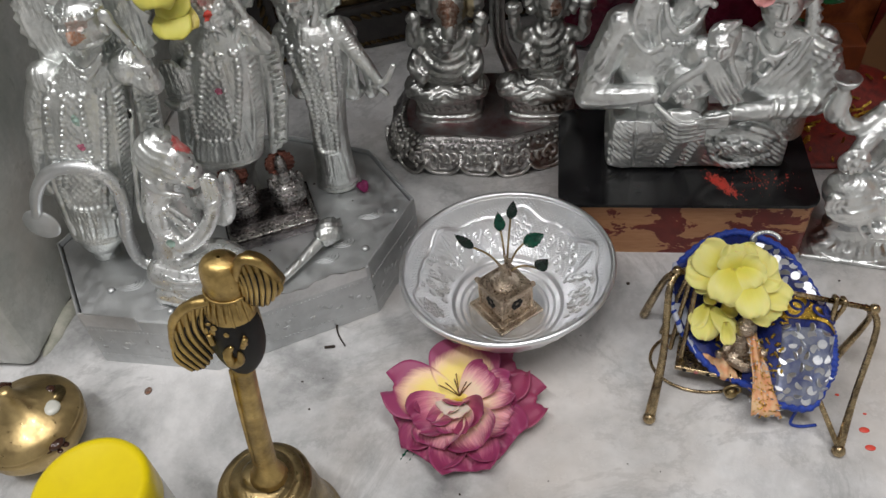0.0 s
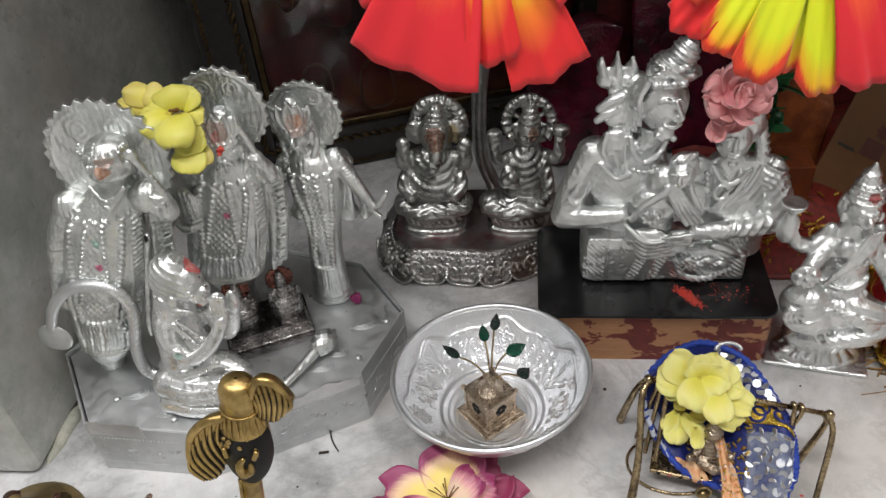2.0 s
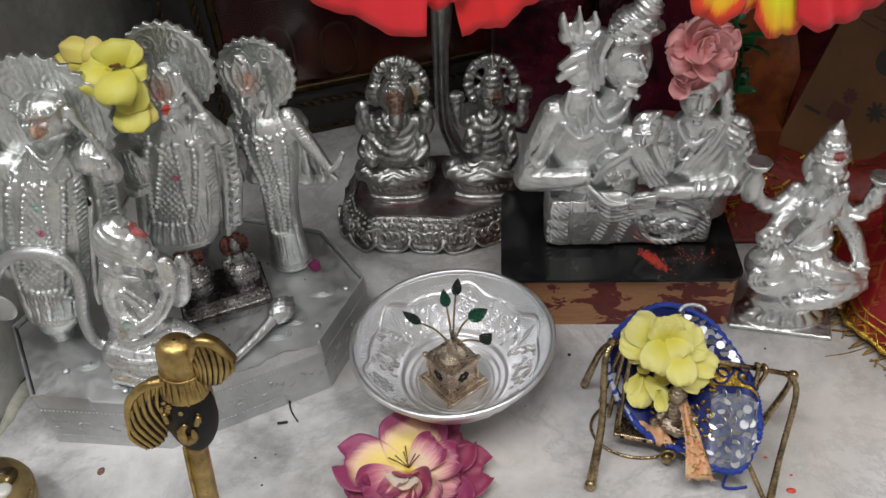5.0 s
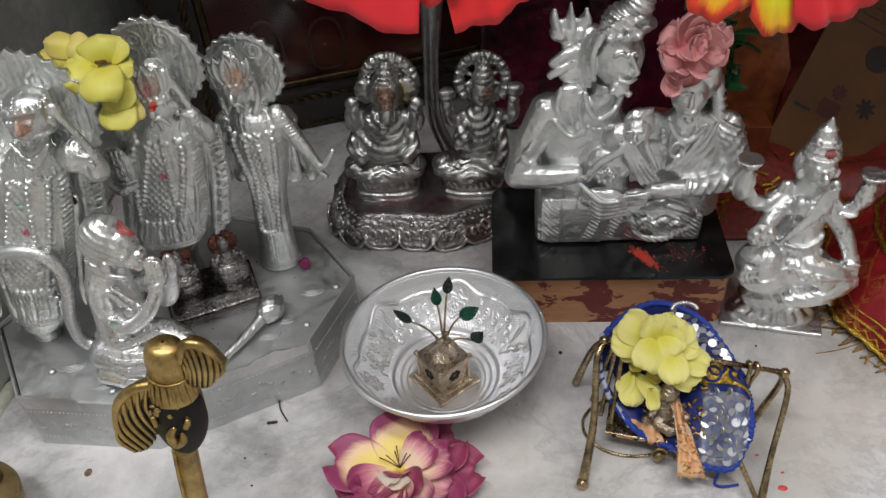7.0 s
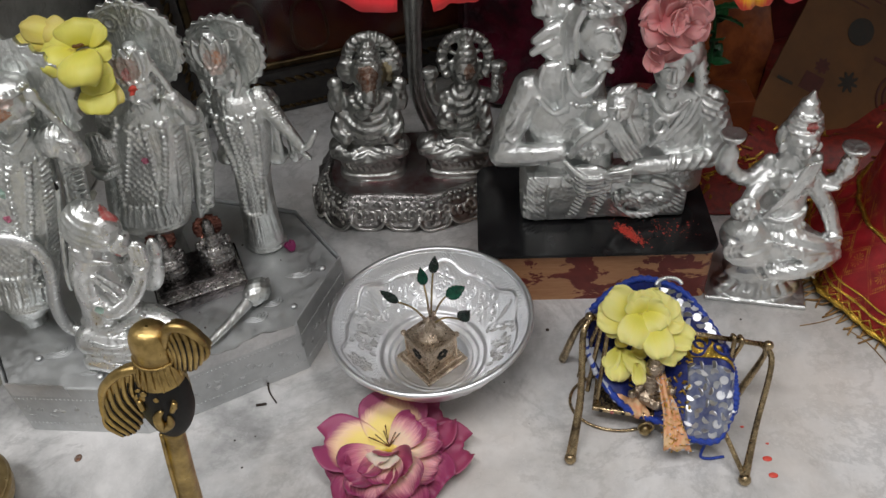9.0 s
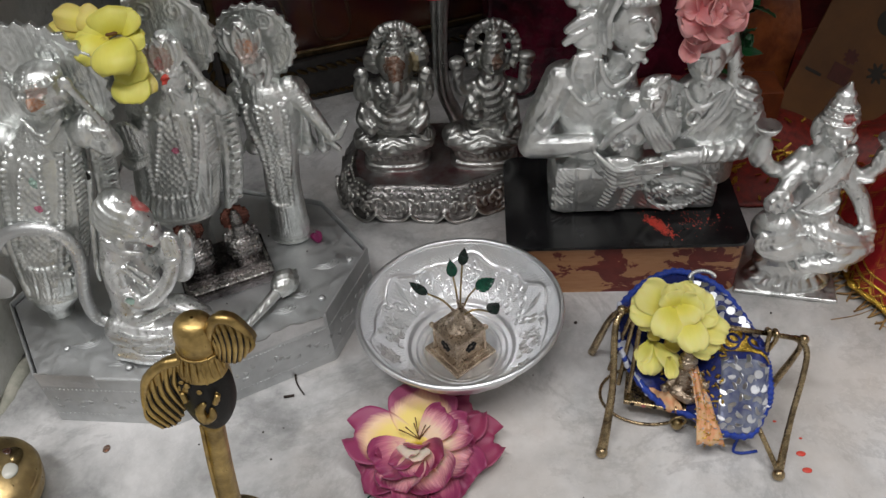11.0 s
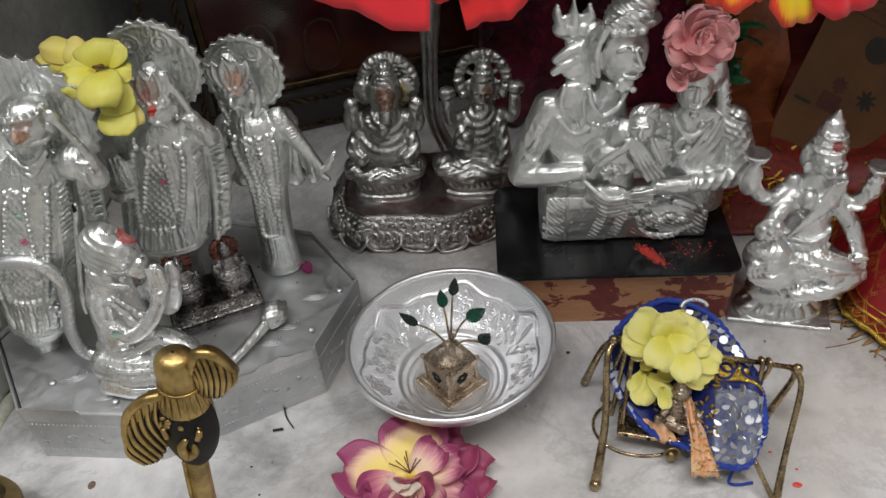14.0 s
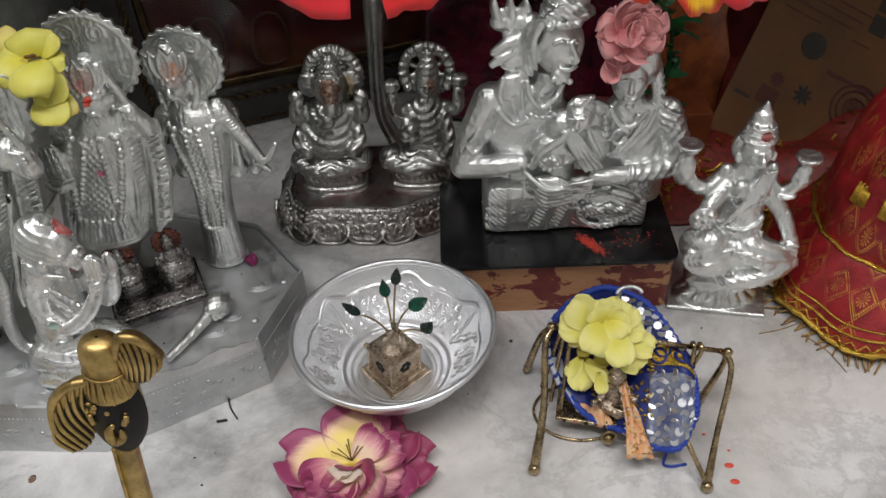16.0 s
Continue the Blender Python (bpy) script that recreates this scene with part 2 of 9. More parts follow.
M_YELLOW_SOFT = petal_mat("soft_yellow_petal", (0.70, 0.60, 0.05), (0.66, 0.58, 0.10), (0.60, 0.50, 0.12), 0.3, 0.9, 0.3, 0.5, (0.40, 0.28, 0.04))
M_YELLOW = petal_mat("yellow_petal", (0.74, 0.68, 0.10), (0.82, 0.76, 0.16), (0.82, 0.77, 0.26), 0.3, 0.9, 0.3, 0.5, (0.45, 0.36, 0.05))
M_YELLOW_DULL = petal_mat("dull_yellow_petal", (0.62, 0.50, 0.06), (0.66, 0.56, 0.08), (0.60, 0.52, 0.12), 0.3, 0.9, 0.3, 0.5, (0.32, 0.20, 0.03))
M_PINK = petal_mat("pink_petal", (0.58, 0.14, 0.155), (0.72, 0.26, 0.27), (0.78, 0.37, 0.37), 0.2, 0.85, 0.2, 0.6)
M_FIRE = petal_mat("fire_petal", (0.84, 0.50, 0.01), (0.84, 0.09, 0.022), (0.70, 0.016, 0.026), 0.30, 0.74, 0.16, 0.5)
M_FIRE_MID = petal_mat("fire_orange_petal", (0.82, 0.68, 0.01), (0.86, 0.20, 0.012), (0.74, 0.016, 0.018), 0.46, 0.86, 0.08, 0.5, None, 0.2)
M_FIRE_YEL = petal_mat("fire_yellow_petal", (0.70, 0.76, 0.012), (0.84, 0.42, 0.01), (0.78, 0.05, 0.014), 0.80, 1.10, 0.10, 0.5, None, 0.12)


def box_paint():
    """Tan wood with worn patches of dark red paint."""
    m, nt, b = node_mat("worn_red_paint", (0.4, 0.2, 0.1), 0.45)
    v = coords(nt)
    n = noise_tex(nt, coords(nt, (1.0, 1.0, 1.7)), 36.0, 5.0, 0.62, 0.4)
    mask = ramp(nt, n, (0.485, grey(0)), (0.50, grey(1)))
    g = noise_tex(nt, coords(nt, (30.0, 200.0, 200.0)), 3.0, 4.0, 0.6)
    wood = ramp(nt, g, (0.3, (0.42, 0.19, 0.085)), (0.7, (0.52, 0.27, 0.13)))
    red = ramp(nt, noise_tex(nt, v, 160.0), (0.3, (0.13, 0.016, 0.012)), (0.7, (0.19, 0.026, 0.018)))
    nt.links.new(mix(nt, mask, wood, red), b.inputs["Base Color"])
    bump(nt, b, mask, 0.25, 0.0004)
    return m


M_BOX = box_paint()


def picture_mat():
    """A dark devotional print: broad brown and maroon fields, seen under glass."""
    m, nt, b = node_mat("dark_print", (0.05, 0.02, 0.02), 0.12)
    v = coords(nt)
    n = noise_tex(nt, v, 14.0, 3.0, 0.5, 0.5)
    c = ramp(nt, n, (0.3, (0.022, 0.010, 0.009)), (0.45, (0.066, 0.009, 0.013)), (0.56, (0.105, 0.034, 0.017)), (0.70, (0.030, 0.008, 0.010)))
    nt.links.new(c, b.inputs["Base Color"])
    return m


M_PRINT = picture_mat()


def card_mat():
    m, nt, b = node_mat("yellowed_card", (0.27, 0.15, 0.05), 0.6)
    v = coords(nt)
    n = noise_tex(nt, v, 20.0, 5.0, 0.6)
    c = ramp(nt, n, (0.3, (0.080, 0.032, 0.008)), (0.7, (0.155, 0.064, 0.015)))
    nt.links.new(c, b.inputs["Base Color"])
    return m


M_CARD = card_mat()
M_INK = plain_mat("card_ink", (0.018, 0.017, 0.013), (0.028, 0.018, 0.012), 0.6, 200.0, 0.1)
M_INK_RED = plain_mat("card_red_ink", (0.08, 0.018, 0.012), (0.06, 0.015, 0.01), 0.6, 200.0, 0.1)

# ---- building helpers ----


def mesh_from(name, verts, faces, uv=None, smooth=True):
    me = bpy.data.meshes.new(name)
    me.from_pydata([tuple(v) for v in verts], [], [tuple(f) for f in faces])
    if uv is not None:
        layer = me.uv_layers.new(name="UVMap")
        idx = np.empty(len(me.loops), dtype=np.int32)
        me.loops.foreach_get("vertex_index", idx)
        layer.data.foreach_set("uv", np.asarray(uv, dtype=np.float32)[idx].ravel())
    if smooth:
        me.polygons.foreach_set("use_smooth", [True] * len(me.polygons))
    me.update()
    return me


def bm_mesh(name, bm, smooth=False):
    me = bpy.data.meshes.new(name)
    bmesh.ops.recalc_face_normals(bm, faces=bm.faces)
    bm.to_mesh(me)
    bm.free()
    if smooth:
        me.polygons.foreach_set("use_smooth", [True] * len(me.polygons))
    return me


def thing(name, label, category, at=None, group="", kind=""):
    """An empty that carries a thing's parts."""
    ob = new(name)
    ob.empty_display_size = 0.01
    if at is not None:
        ob.matrix_world = at if isinstance(at, Matrix) else Matrix.Translation(at)
    return tagged(ob, label, category, group, kind)


def part(name, data, material, parent=None, label="", at=None, smooth=False):
    """One mesh object under a thing or under a part (or at top level, with no parent)."""
    me = bm_mesh(name, data, smooth) if isinstance(data, bmesh.types.BMesh) else data
    if material is not None and not me.materials:
        me.materials.append(material)
    ob = new(name, me)
    if parent is not None:
        ob.parent = parent
    if at is not None:
        ob.matrix_local = at if isinstance(at, Matrix) else Matrix.Translation(at)
    if label:
        tagged(ob, label)
    return ob


def axes(x, y, z, at):
    """A pose from three axes and a place."""
    m = Matrix((x, y, z)).transposed().to_4x4()
    m.translation = at
    return m


def box_bm(sx, sy, sz, bevel=0.0, seg=2, centre=(0, 0, 0)):
    bm = bmesh.new()
    bmesh.ops.create_cube(bm, size=1.0, matrix=Matrix.Translation(centre) @ Matrix.Diagonal((sx, sy, sz, 1)))
    if bevel:
        bmesh.ops.bevel(bm, geom=bm.edges[:], offset=bevel, segments=seg, affect="EDGES", profile=0.6)
    return bm


def prism_bm(points, z0, z1, bevel=0.0, seg=2):
    """A polygon of the plan raised from z0 to z1."""
    bm = bmesh.new()
    low = [bm.verts.new((x, y, z0)) for x, y in points]
    high = [bm.verts.new((x, y, z1)) for x, y in points]
    bm.faces.new(low[::-1])
    bm.faces.new(high)
    n = len(points)
    for i in range(n):
        bm.faces.new((low[i], low[(i + 1) % n], high[(i + 1) % n], high[i]))
    if bevel:
        bmesh.ops.bevel(bm, geom=bm.edges[:], offset=bevel, segments=seg, affect="EDGES", profile=0.6)
    return bm


def tube_data(points, radii, sides=12, flat=1.0, closed=False):
    """Verts and faces of a tube along points; radii a number or one for each point."""
    pts = [Vector(p) for p in points]
    n = len(pts)
    rad = [radii] * n if not hasattr(radii, "__len__") else list(radii)
    verts, faces = [], []
    ref = Vector((0.31, 0.17, 0.93)).normalized()
    for i, p in enumerate(pts):
        if closed:
            d = pts[(i + 1) % n] - pts[i - 1]
        else:
            d = pts[min(i + 1, n - 1)] - pts[max(i - 1, 0)]
        d = d.normalized() if d.length > 1e-9 else Vector((0, 0, 1))
        a = d.cross(ref)
        a = a.normalized() if a.length > 1e-4 else d.orthogonal().normalized()
        b = d.cross(a)
        for k in range(sides):
            w = 2 * math.pi * k / sides
            verts.append(p + (a * math.cos(w) + b * math.sin(w) * flat) * rad[i])
    rings = n if closed else n - 1
    for i in range(rings):
        j = (i + 1) % n
        for k in range(sides):
            l = (k + 1) % sides
            faces.append((i * sides + k, i * sides + l, j * sides + l, j * sides + k))
    if not closed:
        faces.append(tuple(range(sides - 1, -1, -1)))
        faces.append(tuple(range((n - 1) * sides, n * sides)))
    return verts, faces


def smooth_path(points, steps=8, closed=False):
    """A Catmull-Rom line through points."""
    p = [np.array(q, dtype=float) for q in points]
    out = []
    n = len(p)
    span = n if closed else n - 1
    for i in range(span):
        if closed:
            a, b, c, d = p[i - 1], p[i], p[(i + 1) % n], p[(i + 2) % n]
        else:
            a, b, c, d = p[max(i - 1, 0)], p[i], p[i + 1], p[min(i + 2, n - 1)]
        for s in range(steps):
            t = s / steps
            out.append(0.5 * (2 * b + (c - a) * t + (2 * a - 5 * b + 4 * c - d) * t * t + (3 * b - a - 3 * c + d) * t ** 3))
    if not closed:
        out.append(p[-1])
    return out


def tube(name, points, radii, material, parent=None, sides=12, steps=8, closed=False, label="", flat=1.0):
    line = smooth_path(points, steps, closed) if steps else points
    if hasattr(radii, "__len__"):
        radii = np.interp(np.linspace(0, 1, len(line)), np.linspace(0, 1, len(radii)), radii)
    v, f = tube_data(line, radii, sides, flat, closed)
    return part(name, mesh_from(name, v, f), material, parent, label)


def lathe(profile, n=64, steps=0):
    """Verts and faces of a turned body; profile (radius, height) from bottom to top, or round a shell."""
    pr = [(r, 0.0, z) for r, z in profile]
    if steps:
        pr = smooth_path(pr, steps)
    verts, faces, uv = [], [], []
    m = len(pr)
    for i, (r, _, z) in enumerate(pr):
        for k in range(n):
            w = 2 * math.pi * k / n
            verts.append((max(r, 1e-5) * math.cos(w), max(r, 1e-5) * math.sin(w), z))
            uv.append((k / n, i / (m - 1)))
    for i in range(m - 1):
        for k in range(n):
            l = (k + 1) % n
            faces.append((i * n + k, i * n + l, (i + 1) * n + l, (i + 1) * n + k))
    return verts, faces, uv


def turned(name, profile, material, parent=None, at=None, n=64, steps=0, label=""):
    v, f, uv = lathe(profile, n, steps)
    return part(name, mesh_from(name, v, f, uv), material, parent, label, at)


def ball(name, r, material, parent=None, at=None, seg=16, squash=(1, 1, 1), label=""):
    bm = bmesh.new()
    bmesh.ops.create_uvsphere(bm, u_segments=seg, v_segments=max(6, seg // 2), radius=r, matrix=Matrix.Diagonal((*squash, 1)))
    return part(name, bm, material, parent, label, at, smooth=True)


def petal_mesh(name, length, width, lift=0.2, curl=0.5, cup=0.3, ruffle=0.1, waves=3.0, tip=0.15, seed=0, thick=0.0005, nu=15, nv=13, fold=0.0, blunt=False, tipw=0.72, jagged=0.025):
    """A petal that starts at the origin and grows along +y, its face to +z."""
    rnd = random.Random(seed)
    ph, ph2 = rnd.uniform(0, 6.28), rnd.uniform(0, 6.28)
    top, uv = np.zeros((nv, nu, 3)), np.zeros((nv, nu, 2))
    ang, y, z = lift, 0.0, 0.0
    for j in range(nv):
        v = j / (nv - 1)
        if j:
            y += math.cos(ang) * length / (nv - 1)
            z += math.sin(ang) * length / (nv - 1)
            ang += (curl * (0.2 + 1.4 * v ** 2)) / (nv - 1)
        w = width * (0.20 + 0.80 * math.sin(math.pi * min(1.0, 0.06 + 0.62 * v))) * (1.0 - max(0.0, (v - 0.70) / 0.30) ** 2.4 * tipw)
        if blunt:
            w = width * (0.18 + 0.82 * v ** 0.8)
        for i in range(nu):
            u = 2 * i / (nu - 1) - 1
            back = tip * length * (u * u) * v * v
            rf = ruffle * width * (v ** 1.6) * (0.25 + 0.75 * abs(u)) * math.sin(waves * math.pi * u + ph + 1.3 * v)
            rf += (0.5 if jagged > 0.01 else 0.15) * ruffle * width * (v ** 3) * math.sin(2.3 * waves * math.pi * u + ph2)
            jag = (0.014 if blunt else jagged) * length * v ** 4 * (math.sin((6 if blunt else 9) * u + ph2) + (0.25 * math.sin(17 * u + ph) if blunt else 0))
            zz = z + cup * width * u * u * (0.4 + 0.6 * v) + rf + fold * width * abs(u) * v
            top[j, i] = (u * w * (1 - 0.25 * cup * abs(u)), (y - back * math.cos(ang) + jag), zz)
            uv[j, i] = ((u + 1) / 2, v)
    flat = top.reshape(-1, 3)
    du = np.gradient(top, axis=1).reshape(-1, 3)
    dv = np.gradient(top, axis=0).reshape(-1, 3)
    nn = np.cross(du, dv)
    nn /= np.linalg.norm(nn, axis=1)[:, None] + 1e-12
    rim = np.minimum(1.0, 0.35 + 2.0 * np.minimum(1 - np.abs(2 * uv[..., 0].ravel() - 1), 1 - uv[..., 1].ravel()))
    low = flat - nn * thick * rim[:, None]
    N = nu * nv
    faces = []
    for j in range(nv - 1):
        for i in range(nu - 1):
            a, b, c, d = j * nu + i, j * nu + i + 1, (j + 1) * nu + i + 1, (j + 1) * nu + i
            faces.append((a, b, c, d))
            faces.append((N + d, N + c, N + b, N + a))
    edge = [i for i in range(nu)] + [j * nu + nu - 1 for j in range(1, nv)] + [(nv - 1) * nu + i for i in range(nu - 2, -1, -1)] + [j * nu for j in range(nv - 2, 0, -1)]
    for a, b in zip(edge, edge[1:] + edge[:1]):
        faces.append((b, a, N + a, N + b))
    return mesh_from(name, np.vstack((flat, low)), faces, np.vstack((uv.reshape(-1, 2),) * 2))


# ---- cast figures: closed solids, fused and carved into one skin ----


def lump(c, r, turn=0.0):
    bm = bmesh.new()
    bmesh.ops.create_uvsphere(bm, u_segments=24, v_segments=14, radius=1.0, matrix=Matrix.Translation(c) @ pose(0, 0, 0, 0, turn, 0) @ Matrix.Diagonal((*r, 1)))
    v = [tuple(p.co) for p in bm.verts]
    f = [tuple(q.index for q in p.verts) for p in bm.faces]
    bm.free()
    return v, f


def limb(points, radii, flat=1.0):
    """A rounded limb through points."""
    line = smooth_path(points, 5)
    rad = np.interp(np.linspace(0, 1, len(line)), np.linspace(0, 1, len(radii)), radii)
    v, f = tube_data(line, rad, 14, flat)
    ends = [lump(points[0], (radii[0],) * 3), lump(points[-1], (radii[-1],) * 3)]
    return [(v, f)] + ends


def body(rings, n=40, steps=5, square=2.0):
    """A standing body through level rings (x, y, z, rx, ry)."""
    r = smooth_path(rings, steps)
    verts, faces = [], []
    for x, y, z, rx, ry in r:
        for k in range(n):
            w = 2 * math.pi * k / n
            c, s = math.cos(w), math.sin(w)
            e = 2.0 / square
            verts.append((x + rx * math.copysign(abs(c) ** e, c), y + ry * math.copysign(abs(s) ** e, s), z))
    m = len(r)
    for i in range(m - 1):
        for k in range(n):
            l = (k + 1) % n
            faces.append((i * n + k, i * n + l, (i + 1) * n + l, (i + 1) * n + k))
    faces.append(tuple(range(n - 1, -1, -1)))
    faces.append(tuple(range((m - 1) * n, m * n)))
    return verts, faces


def halo_disc(c, r, thick, teeth, lean=-12.0, turn=0.0, low=0.0):
    """A round plate with a saw-tooth rim, standing upright."""
    n = teeth * 2
    verts = []
    m = Matrix.Translation(c) @ pose(0, 0, 0, lean, 0, turn)
    for side in (-1, 1):
        verts.append(m @ Vector((0, side * thick / 2, 0)))
        for k in range(n):
            w = 2 * math.pi * k / n
            q = r * (1.0 if k % 2 else 0.925)
            verts.append(m @ Vector((q * math.cos(w), side * thick / 2, q * math.sin(w))))
    faces = []
    s = n + 1
    for k in range(n):
        l = (k + 1) % n
        faces.append((0, 1 + k, 1 + l))
        faces.append((s, s + 1 + l, s + 1 + k))
        faces.append((1 + k, s + 1 + k, s + 1 + l, 1 + l))
    return verts, faces


def slab(c, size, turn=0.0):
    bm = box_bm(*size, bevel=min(size) * 0.2, seg=2)
    m = Matrix.Translation(c) @ pose(0, 0, 0, 0, 0, turn)
    v = [tuple(m @ p.co) for p in bm.verts]
    bm.verts.index_update()
    f = [tuple(q.index for q in p.verts) for p in bm.faces]
    bm.free()
    return v, f


def wob(p, s, seed):
    """Smooth unevenness of a set of points, about -1 to 1."""
    rnd = random.Random(seed)
    out = np.zeros(len(p))
    for k in range(7):
        d = np.array([rnd.gauss(0, 1) for _ in range(3)])
        d /= np.linalg.norm(d)
        e = np.array([rnd.gauss(0, 1) for _ in range(3)])
        e /= np.linalg.norm(e)
        out += np.sin(p @ d * s * rnd.uniform(0.7, 1.6) + rnd.uniform(0, 6.28) + 1.5 * np.sin(p @ e * s * 0.6 + rnd.uniform(0, 6.28)))
    return out / 4.0


def hatched(p, period, seed, spread=0.05):
    """Carved strokes whose direction wanders over the surface, in patches."""
    turn = 2.2 * wob(p, spread, seed)
    ph = (p[:, 0] * np.cos(turn) + p[:, 2] * np.sin(turn) + 0.4 * p[:, 1]) * math.pi / period
    patch = np.clip(0.45 + 0.9 * wob(p, spread * 2.2, seed + 1), 0, 1)
    return (1.0 - 2.0 * np.abs(np.sin(ph))) * patch


def figure(name, solids, voxel, carve, material, label, category, dabs=(), group="", unit=0.001):
    """Fuse the solids (given in millimetres) into one skin, press the relief into it, and set it down as one mesh."""
    verts, faces, base = [], [], 0
    for item in solids:
        for v, f in (item if isinstance(item, list) else [item]):
            verts += [tuple(c * unit for c in p) for p in v]
            faces += [tuple(i + base for i in q) for q in f]
            base = len(verts)
    raw = mesh_from(name, verts, faces)
    tmp = new(name + "_raw", raw)
    mod = tmp.modifiers.new("fuse", "REMESH")
    mod.mode, mod.voxel_size = "VOXEL", voxel
    deps = bpy.context.evaluated_depsgraph_get()
    me = bpy.data.meshes.new_from_object(tmp.evaluated_get(deps))
    bpy.data.objects.remove(tmp)
    bpy.data.meshes.remove(raw)
    n = len(me.vertices)
    co, no = np.empty(n * 3, dtype=np.float32), np.empty(n * 3, dtype=np.float32)
    me.vertices.foreach_get("co", co)
    me.vertex_normals.foreach_get("vector", no)
    co, no = co.reshape(-1, 3).astype(float), no.reshape(-1, 3).astype(float)
    d = carve(co / unit, no) * unit
    co += no * d[:, None]
    me.vertices.foreach_set("co", co.astype(np.float32).ravel())
    me.materials.clear()
    me.materials.append(material)
    fc = np.empty(len(me.polygons) * 3, dtype=np.float32)
    me.polygons.foreach_get("center", fc)
    fc = fc.reshape(-1, 3) / unit
    slot = np.zeros(len(fc), dtype=np.int32)
    for i, (c, r, mat) in enumerate(dabs):
        me.materials.append(mat)
        q = (fc - np.array(c)) / np.array(r)
        rough = 0.25 * wob(fc, 1.4, 5 + i) + 0.2 * wob(fc, 4.0, 50 + i)
        slot[(q ** 2).sum(axis=1) + rough < 1.0] = i + 1
    me.polygons.foreach_set("material_index", slot)
    me.polygons.foreach_set("use_smooth", [True] * len(me.polygons))
    me.name = name
    me.update()
    ob = new(name, me)
    return tagged(ob, label, category, group)


def band(v, lo, hi, soft=2.0):
    """1 between lo and hi, falling off softly."""
    return np.clip((v - lo) / soft, 0, 1) * np.clip((hi - v) / soft, 0, 1)


# ---- setting ----


def setting(name, data, material, label, category="", smooth=False):
    ob = part(name, data, material, smooth=smooth)
    return tagged(ob, label, category, kind="structure")


def build_setting():
    setting("floor", box_bm(2.6, 2.2, 0.03, 0.0, centre=(0.1, -0.35, -0.015)), M_FLOOR, "polished white marble slab with grey clouds", "floor")
    setting("wall_west", box_bm(0.05, 0.44, 0.599, 0.008, 4, centre=(-0.2995, 0.17, 0.2995)), M_WALL, "grey-green marble side slab of the niche", "wall")
    rnd = random.Random(31)
    vs, fs = tube_data([(-0.2735 + rnd.uniform(-0.001, 0.001), -0.042 + 0.005 * k, -0.0005) for k in range(46)], [0.0005] + [0.0034 + rnd.uniform(-0.0018, 0.0022) for k in range(44)] + [0.0005], 10)
    setting("trim", mesh_from("trim", vs, fs), M_GROUT, "pale crumbling cement along the foot of the side slab", "trim", True)
    setting("wall_north", box_bm(1.1, 0.03, 0.599, 0.0, centre=(0.21, 0.435, 0.2995)), M_WALL, "grey marble back of the niche", "wall")
    setting("wall_east", box_bm(0.03, 0.46, 0.599, 0.0, centre=(0.72, 0.18, 0.2995)), M_WALL, "grey marble side slab of the niche", "wall")
    # Unseen roof, added where it shades the back and holds the hanging flowers.
    setting("ceiling", box_bm(1.05, 0.50, 0.025, 0.002, centre=(0.21, 0.215, 0.6125)), M_WALL, "unseen marble roof slab over the niche, shading its back", "ceiling")
    # the room behind the camera
    setting("wall_room_south", box_bm(3.0, 0.05, 3.0, centre=(0.1, -1.5, 0.6)), M_ROOM, "painted wall of the room", "wall")
    setting("wall_room_west", box_bm(0.05, 2.6, 3.0, centre=(-1.4, -0.3, 0.6)), M_ROOM, "painted wall of the room", "wall")
    setting("wall_room_east", box_bm(0.05, 2.6, 3.0, centre=(1.6, -0.3, 0.6)), M_ROOM, "painted wall of the room", "wall")
    setting("wall_room_north", box_bm(3.0, 0.05, 3.0, centre=(0.1, 0.8, 0.6)), M_ROOM, "painted wall of the room", "wall")
    setting("ceiling_room", box_bm(3.0, 2.6, 0.05, centre=(0.1, -0.35, 1.9)), M_ROOM, "white painted ceiling of the room", "ceiling")


build_setting()

# ---- plinth with the standing figures ----
PL = [(-0.233, -0.042), (-0.162, -0.046), (-0.075, 0.000), (-0.056, 0.054), (-0.091, 0.100), (-0.160, 0.118), (-0.236, 0.092), (-0.2695, 0.012)]
PT = 0.040


